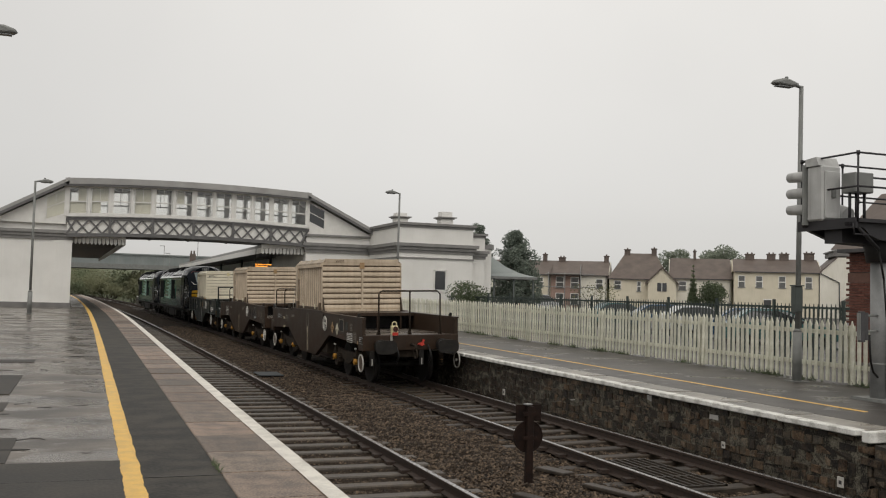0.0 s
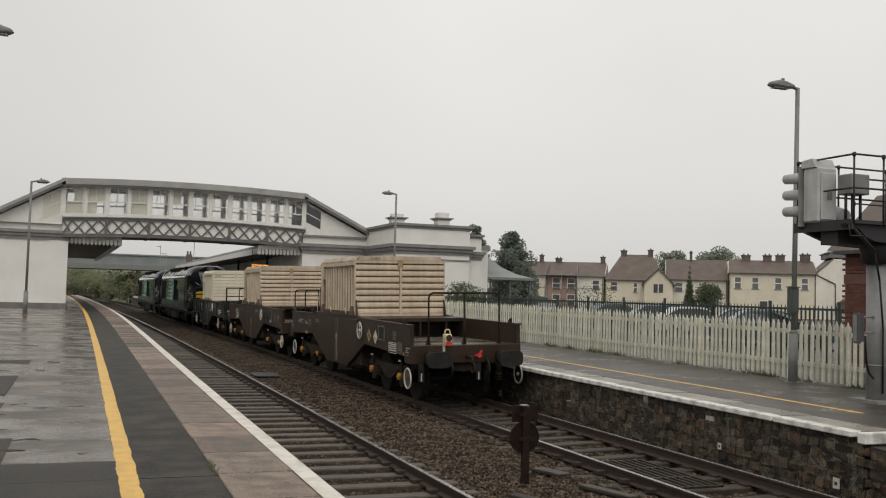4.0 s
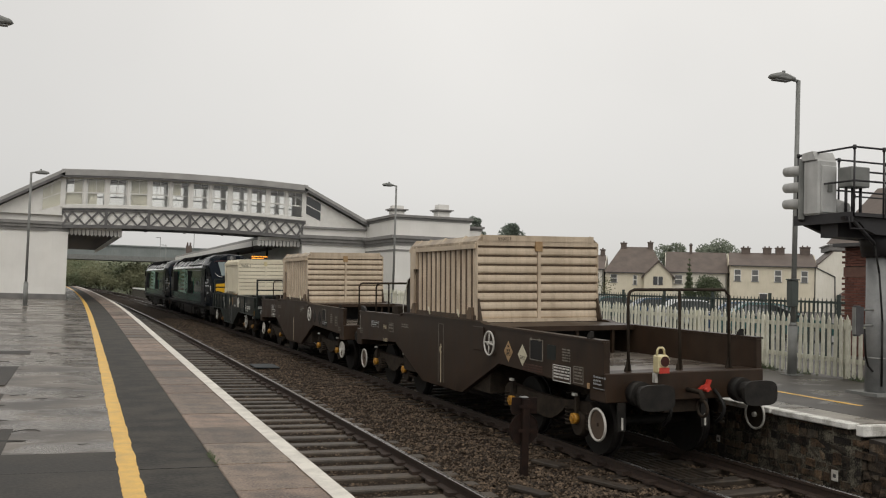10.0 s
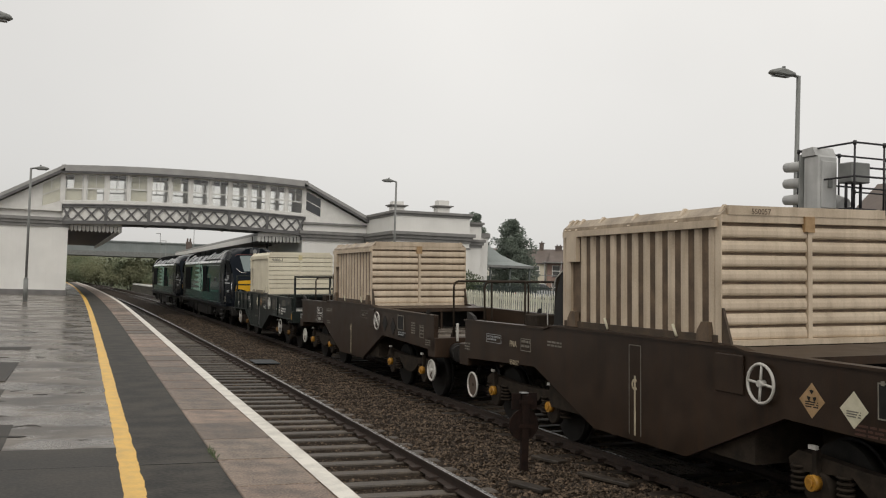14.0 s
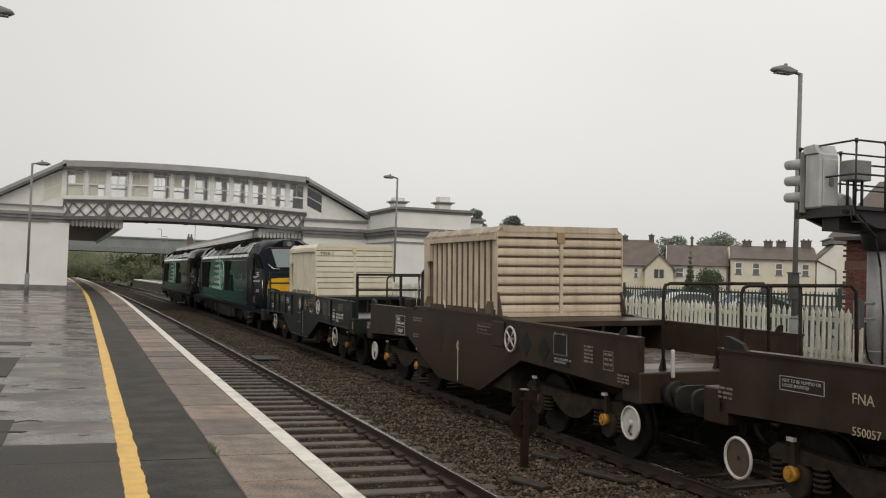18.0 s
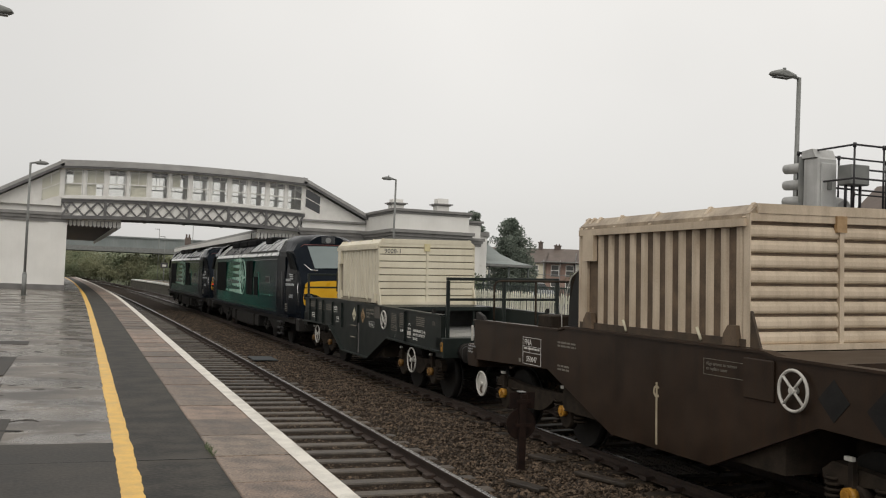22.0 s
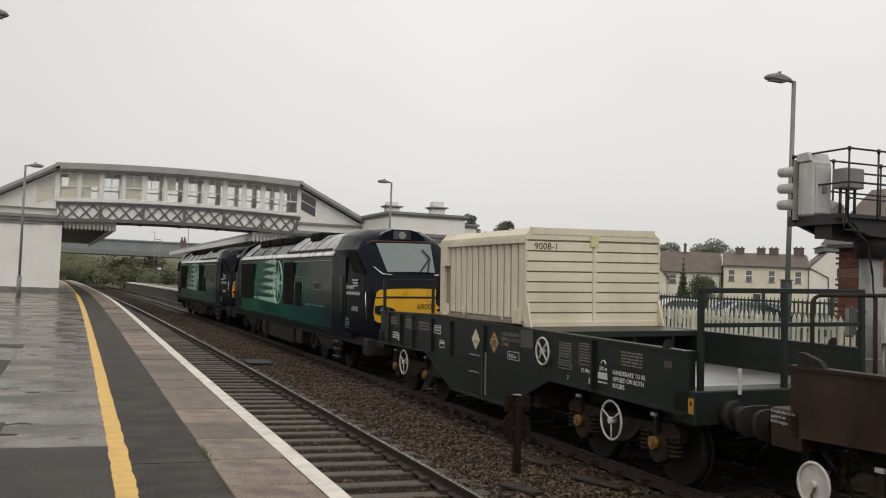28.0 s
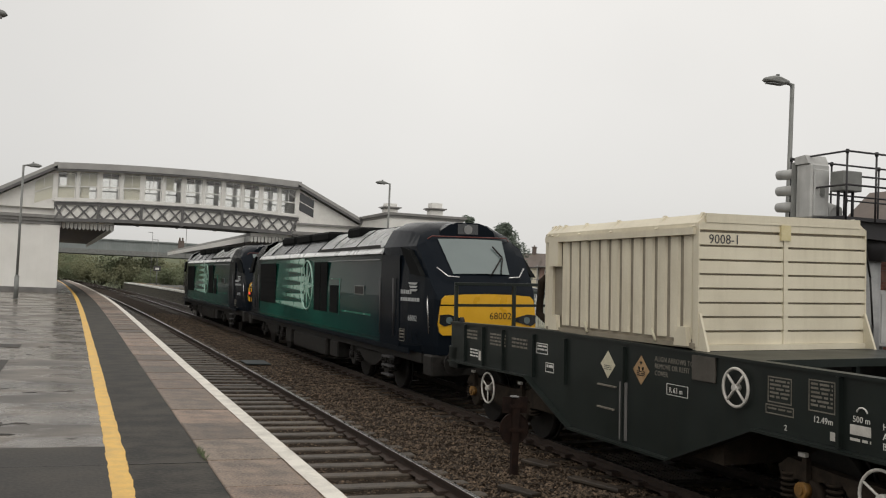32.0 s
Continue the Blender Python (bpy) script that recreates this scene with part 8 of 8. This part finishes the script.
def loco(near, label, lit=False):
    """Twin-cab diesel locomotive; local y runs from the nose that faces the camera."""
    L = 20.5
    b = base("diesel_locomotive", pose(0, 0, 0), label, "locomotive", "locomotives of the train")
    body = base_part("body", b)

    def hgt(u):             # height of the nose, screen and roof, u metres from the nose
        for (ya, za), (yb, zb) in zip(KEY, KEY[1:]):
            if ya <= u <= yb:
                return za + (zb - za) * (u - ya) / (yb - ya)
        return 3.72

    KEY = [(0, 2.20), (0.06, 2.27), (0.24, 2.48), (0.32, 2.58), (1.0, 3.36), (1.25, 3.58), (1.7, 3.74), (2.4, 3.80), (30, 3.80)]

    def wid(u):
        for (ya, za), (yb, zb) in zip(((0, 1.06), (0.10, 1.12), (0.5, 1.20), (1.2, 1.28), (2.2, 1.345), (30, 1.345)), ((0.10, 1.12), (0.5, 1.20), (1.2, 1.28), (2.2, 1.345), (30, 1.345))):
            if ya <= u <= yb:
                return za + (zb - za) * (u - ya) / (yb - ya)

    def ring(u, y):
        w, h = wid(u), hgt(u)
        sh = min(3.18, h - 0.10)
        pts = [(w - 0.03, 0.98), (w, 1.15), (w, min(2.1, h - 0.12)), (w - 0.02, min(2.5, h - 0.11)), (w * (0.955 if sh > 2.6 else 0.98), sh), (w * 0.80, sh + (h - sh) * 0.62), (w * 0.55, sh + (h - sh) * 0.92), (0, h)]
        return [(-x, y, z) for x, z in pts] + [(x, y, z) for x, z in pts[-2::-1]]

    cuts = [0, 0.06, 0.12, 0.24, 0.32, 0.5, 0.75, 1.0, 1.25, 1.45, 1.7, 2.0, 2.4, 2.95]
    for end in (0, 1):
        bm = bmesh.new()
        rows = [[bm.verts.new(p) for p in ring(u, L - u if end else u)] for u in cuts]
        for a, c in zip(rows, rows[1:]):
            for i in range(len(a) - 1):
                bm.faces.new((a[i], a[i + 1], c[i + 1], c[i])).smooth = i in (5, 6, 7, 8)
        bm.faces.new(rows[0])
        bmesh.ops.recalc_face_normals(bm, faces=bm.faces)
        cab = part("cab", bm, "loco_blue", body, "glossy dark blue cab")

        def yy(u):
            return L - u if end else u
        # windscreen, headlight, yellow nose
        bm = bmesh.new()
        grid = []
        for u in (0.34, 0.55, 0.77, 0.98):
            wt = 0.63 + (u - 0.34) * 0.17
            grid.append([bm.verts.new((wt * q, yy(u - 0.03 + 0.012 * q * q), hgt(u) + 0.02 - 0.012 * q * q)) for q in (-1, -0.6, -0.2, 0.2, 0.6, 1)])
        for a, c in zip(grid, grid[1:]):
            for i in range(5):
                bm.faces.new((a[i], a[i + 1], c[i + 1], c[i])).smooth = True
        bmesh.ops.recalc_face_normals(bm, faces=bm.faces)
        scr = part("windscreen", bm, "screen", cab, "large raked windscreen")
        wp = bmesh.new()
        s = -1 if end else 1
        pipe(wp, [(0.42, yy(0.28), 2.62), (0.58, yy(0.56), 2.95)], 0.014)
        pipe(wp, [(0.20, yy(0.27), 2.60), (0.58, yy(0.59), 2.98), (0.44, yy(0.77), 3.20)], 0.018)
        part("wiper", wp, "black", scr)
        trim = bmesh.new()
        tube(trim, [(-1.16, yy(1.22), 3.16), (-0.86, yy(0.99), 3.40), (0.86, yy(0.99), 3.40), (1.16, yy(1.22), 3.16)], 0.012)
        part("screen_trim", trim, "trim_red", cab, "thin red line over the screen")
        lt = rod(bmesh.new(), (0, yy(1.14), 3.57), (0, yy(1.06), 3.56), 0.095, 18)
        hl = part("headlight", lt, "steel_light", cab, "round headlight")
        part("headlight_glass", blk(-0.235, 0.235, min(yy(1.085), yy(1.105)), max(yy(1.085), yy(1.105)), 3.46, 3.68), "window_dark", cab)
        brow = prism(bmesh.new(), [(-0.66, 3.40), (0.66, 3.40), (0.60, 3.54), (0.42, 3.66), (0.24, 3.71), (-0.24, 3.71), (-0.42, 3.66), (-0.60, 3.54)], "y", min(yy(1.11), yy(2.0)), max(yy(1.11), yy(2.0)))
        part("headlight_brow", brow, "loco_blue", cab, "rounded brow over the windscreen")
        nose = bmesh.new()
        for pts in ([(-0.98, 1.38), (0.98, 1.38), (1.05, 1.44), (1.075, 1.60), (1.06, 1.80), (1.04, 1.965), (-1.04, 1.965), (-1.06, 1.80), (-1.075, 1.60), (-1.05, 1.44)],
                    [(-1.03, 1.995), (1.03, 1.995), (1.01, 2.10), (0.93, 2.17), (0.5, 2.20), (0, 2.21), (-0.5, 2.20), (-0.93, 2.17), (-1.01, 2.10)]):
            prism(nose, pts, "y", min(yy(-0.045), yy(0.03)), max(yy(-0.045), yy(0.03)))
        ny = part("yellow_nose", nose, "loco_yellow", cab, "yellow warning panel")
        for x in (-0.86, 0.86):
            m = 1 if x > 0 else -1
            lampo = prism(bmesh.new(), [(x + m * (0.78 - 0.86), 1.60), (x + m * 0.10, 1.56), (x + m * 0.205, 1.62), (x + m * 0.20, 1.785), (x + m * 0.02, 1.80), (x - m * 0.20, 1.745), (x - m * 0.34, 1.68)], "y", min(yy(-0.06), yy(-0.046)), max(yy(-0.06), yy(-0.046)))
            lp = part("lamp_housing", lampo, "window_dark", cab, "dark light cluster")
            part("lamp_glass", rod(bmesh.new(), (x, yy(-0.06), 1.68), (x, yy(-0.075), 1.68), 0.07, 14), "screen", lp)
        if end == 0:
            words("68002", 0.20, "black", ny, on_end(0.02, -0.048, 1.70))
        if lit and not end:
            part("tail_light", blk(-1.05, -0.97, min(yy(-0.082), yy(-0.076)), max(yy(-0.082), yy(-0.076)), 1.69, 1.78), "red_light", cab, "lit red tail light")
        part("nose_skirt", blk(-1.2, 1.2, min(yy(0), yy(0.5)), max(yy(0), yy(0.5)), 0.55, 0.978, bevel=0.03), "loco_under", body)
        for x in (-0.865, 0.865):
            bf = rod(bmesh.new(), (x, yy(0.02), 1.03 - 0.18), (x, yy(-0.42), 1.03 - 0.18), 0.12, 14)
            bu = part("buffer", bf, "loco_under", b, "round buffer")
            part("buffer_head", rod(bmesh.new(), (x, yy(-0.42), 0.85), (x, yy(-0.46), 0.85), 0.24, 20), "loco_under", bu)
        for sx in (-1, 1):
            side_w = prism(bmesh.new(), [(yy(0.42), 2.56), (yy(1.05), 2.60), (yy(1.75), 3.18), (yy(1.15), 3.10)], "x", sx * 1.25 - 0.05, sx * 1.25 + 0.05)
            part("cab_window", side_w, "grille_black", cab, "black cab side window")
            for pts, r in (([(sx * 1.18, yy(0.22), 1.4), (sx * 1.21, yy(0.26), 2.0), (sx * 1.16, yy(0.36), 2.15)], 0.018), ([(sx * 1.36, yy(1.95), 1.25), (sx * 1.38, yy(1.95), 2.5)], 0.016),
                           ([(sx * 1.36, yy(2.90), 1.25), (sx * 1.38, yy(2.90), 2.5)], 0.016), ([(sx * 0.98, yy(0.36), 2.74), (sx * 0.80, yy(0.20), 2.56), (sx * 0.55, yy(0.18), 2.54)], 0.0175)):
                part("handrail", tube(bmesh.new(), pts, r), "chrome" if r > 0.017 else "steel_dark", cab, "bright handrail" if r > 0.017 else "")
    # body between the cabs
    ya, yb = 2.95, L - 2.95
    sec = ring(4, 0)
    for i, (q, z) in ((5, (0.735, 3.47)), (6, (0.50, 3.69))):     # the roof leans in more than the cabs
        sec[i], sec[14 - i] = (-1.345 * q, 0, z), (1.345 * q, 0, z)
    bm = bmesh.new()
    rows = [[bm.verts.new((x, y, z)) for x, _, z in sec[:5]] for y in (ya, yb)]
    rows2 = [[bm.verts.new((x, y, z)) for x, _, z in sec[-5:]] for y in (ya, yb)]
    for r in (rows, rows2):
        for i in range(4):
            bm.faces.new((r[0][i], r[0][i + 1], r[1][i + 1], r[1][i]))
    part("body_side", bm, "loco_fade", body, "green bodyside fading to dark blue at the cabs")
    bm = bmesh.new()
    rows = [[bm.verts.new((x, y, z + 0.0)) for x, _, z in sec[4:11]] for y in (ya, yb)]
    for i in range(6):
        bm.faces.new((rows[0][i], rows[0][i + 1], rows[1][i + 1], rows[1][i])).smooth = True
    part("roof", bm, "loco_roof", body, "grey roof sheets")
    # panels over the dark roof, their wet sky sheen painted as base colour
    for ya_, yb_ in ((3.0, 5.35), (5.45, 7.55), (7.65, 9.0), (15.9, 17.4)):
        for side in (sec[4:7], sec[8:11]):
            pn = bmesh.new()
            rows = [[pn.verts.new((x * 1.006, y, z + 0.012)) for x, _, z in side] for y in (ya_, yb_)]
            for i in (0, 1):
                pn.faces.new((rows[0][i], rows[0][i + 1], rows[1][i + 1], rows[1][i]))
            bmesh.ops.solidify(pn, geom=pn.faces[:], thickness=0.012)
            part("roof_panel", pn, "loco_panel", body, "pale roof panel with sky sheen in its colour")
    for y in (5.4, 7.6, 9.1, 11.3, 13.6, 15.8):
        rs = bmesh.new()
        for (xa, _, za), (xb, _, zb) in zip(sec[4:10], sec[5:11]):
            rod(rs, (xa * 1.002, y, za + 0.012), (xb * 1.002, y, zb + 0.012), 0.014, 5)
        part("roof_seam", rs, "loco_blue", body)
    for ya_, yb_ in ((6.0, 7.2), (9.2, 11.2), (11.5, 13.4), (13.7, 15.6)):
        part("roof_grille", blk(-0.95, 0.95, ya_, yb_, 3.52, 3.80, bevel=0.06), "grille_black", body, "dark roof grille")
    for s in (-1, 1):
        x = s * 1.347
        part("cant_rail", prism(bmesh.new(), [(x - s * 0.02, 3.03), (x + s * 0.028, 3.05), (x + s * 0.022, 3.075), (x - s * 0.055, 3.175), (x - s * 0.085, 3.175)], "y", 2.9, yb), "loco_panel", body, "pale cant rail")
        part("vent_strip", blk(min(x - s * 0.04, x - s * 0.02), max(x - s * 0.04, x - s * 0.02), 3.1, 8.8, 3.18, 3.25), "black", body)
        part("sill", blk(min(x, x + s * 0.025), max(x, x + s * 0.025), 0.9, L - 0.9, 0.95, 1.06), "loco_blue", body)
        part("light_stripe", blk(min(x, x + s * 0.006), max(x, x + s * 0.006), 3.0, 7.6, 2.90, 2.925), "steel_light", body, "thin pale line")
        if s < 0:
            xs = x - 0.004
            # star with trailing bars
            cy, cz, R = 10.10, 2.23, 0.84
            st = base_part("star_motif", body)
            for k in range(8):
                a = math.pi / 2 + k * math.pi / 4
                rr = R if k % 2 == 0 else R * 0.72
                tip = (cy + rr * 1.05 * math.cos(a), cz + rr * math.sin(a))
                for q in (-1, 1):
                    sd = (cy + 0.26 * math.cos(a + q * 0.39), cz + 0.22 * math.sin(a + q * 0.39))
                    part("star_point", prism(bmesh.new(), [(cy, cz), sd, tip], "x", xs - 0.002 * (1 + (k % 2)), xs), "loco_mint" if q > 0 else "loco_soft", st)
            part("star_ring", ringx(bmesh.new(), (xs, cy, cz), 0.72, 0.024, 36), "loco_mint", st)
            for k in range(6):
                z = cz - 0.72 + k * 0.265
                ln = (5.6, 3.4, 3.4, 3.1, 3.0, 2.9)[k]
                for q, (lo, hi, reach, tone) in enumerate(((-0.03, 0.205, 1.0, "loco_mid"), (-0.01, 0.195, 0.8, "loco_soft"), (0.03, 0.18, 0.62, "loco_mint"))):
                    part("trail_bar", prism(bmesh.new(), [(cy + 0.30, z + lo), (cy + 0.30, z + hi), (cy + ln * reach, z + 0.14), (cy + ln * reach, z + 0.07)], "x", xs - 0.001 * (q + 1), xs), tone, st)
            for yc, wd in ((8.82, 0.70), (8.05, 0.70), (16.0, 2.8)):
                gr = part("grille", blk(x - 0.012, x, yc - wd / 2, yc + wd / 2, 1.54, 2.90), "grille_black", body, "black louvre grille")
                for q in range(8):
                    part("louvre", blk(x - 0.022, x - 0.013, yc - wd / 2 + 0.02, yc + wd / 2 - 0.02, 1.58 + q * 0.165, 1.62 + q * 0.165), "grille_black", gr)
            part("door_recess", blk(x - 0.014, x, 6.6, 7.38, 1.55, 2.27), "grille_black", body, "black equipment door")
            part("door_outline", pipe(bmesh.new(), [(xs, 7.66, 2.44), (xs, 6.42, 2.44), (xs, 6.42, 1.5)], 0.008), "loco_mid", body)
            part("nameplate", blk(x - 0.02, x, 4.2, 4.95, 2.08, 2.30), "steel_mid", body, "small cast nameplate")
            part("nameplate_field", blk(x - 0.024, x - 0.0205, 4.23, 4.92, 2.10, 2.28), "black", body)
            bars(body, xs, 6.25, 1.56, 2.6, 0.09, 1, "loco_mid")
            before = set(body.children)
            bars(body, xs - 0.004, 1.60, 2.09, 0.55, 0.17, 1, "mark_dim")
            bars(body, xs - 0.004, 1.60, 1.95, 0.92, 0.15, 1, "mark_dim")
            for q in range(3):
                part("arrow_mark", prism(bmesh.new(), [(1.22 - q * 0.04, 2.42 - q * 0.07), (0.76, 2.42 - q * 0.07), (0.84, 2.375 - q * 0.07), (1.14 - q * 0.04, 2.375 - q * 0.07)], "x", xs - 0.007, xs - 0.004), "mark_dim", body)
            no = words("68002", 0.17, "mark_dim", body, on_side(xs - 0.006, 1.20, 1.62))
            no.data.transform(no.matrix_basis)
            no.matrix_basis = Matrix()
            bars(body, xs - 0.004, 1.62, 1.20, 0.22, 0.2, 3, "stencil_dim", True)
            part("cab_door", blk(x - 0.014, x, 1.68, 2.85, 1.05, 3.0), "loco_blue", body, "dark cab door")
            for ob in set(body.children) - before:      # the cab narrows towards its nose
                for v in ob.data.vertices:
                    v.co.x += 1.345 - wid(max(v.co.y, 0))
            step = base_part("cab_steps", body)
            for q in range(4):
                part("step", blk(x - 0.02, x + 0.1, 2.15, 2.70, 0.35 + q * 0.2, 0.39 + q * 0.2), "steel_dark", step)
    part("solebar", blk(-1.2, 1.2, 0.6, L - 0.6, 0.78, 0.978), "loco_under", b)
    part("fuel_tank", blk(-1.22, 1.22, 8.2, 12.3, 0.28, 0.775, bevel=0.05), "loco_under", b, "grimy fuel tank")
    for y in (7.2, 12.9):
        part("equipment_box", blk(-1.24, -0.9, y - 0.3, y + 0.5, 0.35, 0.775, bevel=0.03), "loco_under", b)
    for ya in (3.0, 14.8):
        bogie(b, ya, ya + 2.7, yellow=False, grime="loco_under")
    MOVERS.append((b, near))


loco(63.25, "dark blue and green diesel locomotive with a yellow nose")
loco(84.65, "dark blue and green diesel locomotive leading the train", True)


def motions():
    times = list(range(33))
    for thing, near in MOVERS:
        walk(thing, [(t, train_pose(near, t)) for t in times])
    ts = [32 * i / 100 for i in range(101)]
    for w, place, r in TURNERS:
        rows = []
        for t in ts:
            s = -train_pose(0, t).translation.y
            rows.append((t, Matrix.Translation(place) @ Matrix.Rotation(s / r, 4, "X")))
        walk(w, rows)


rubble_face()
motions()
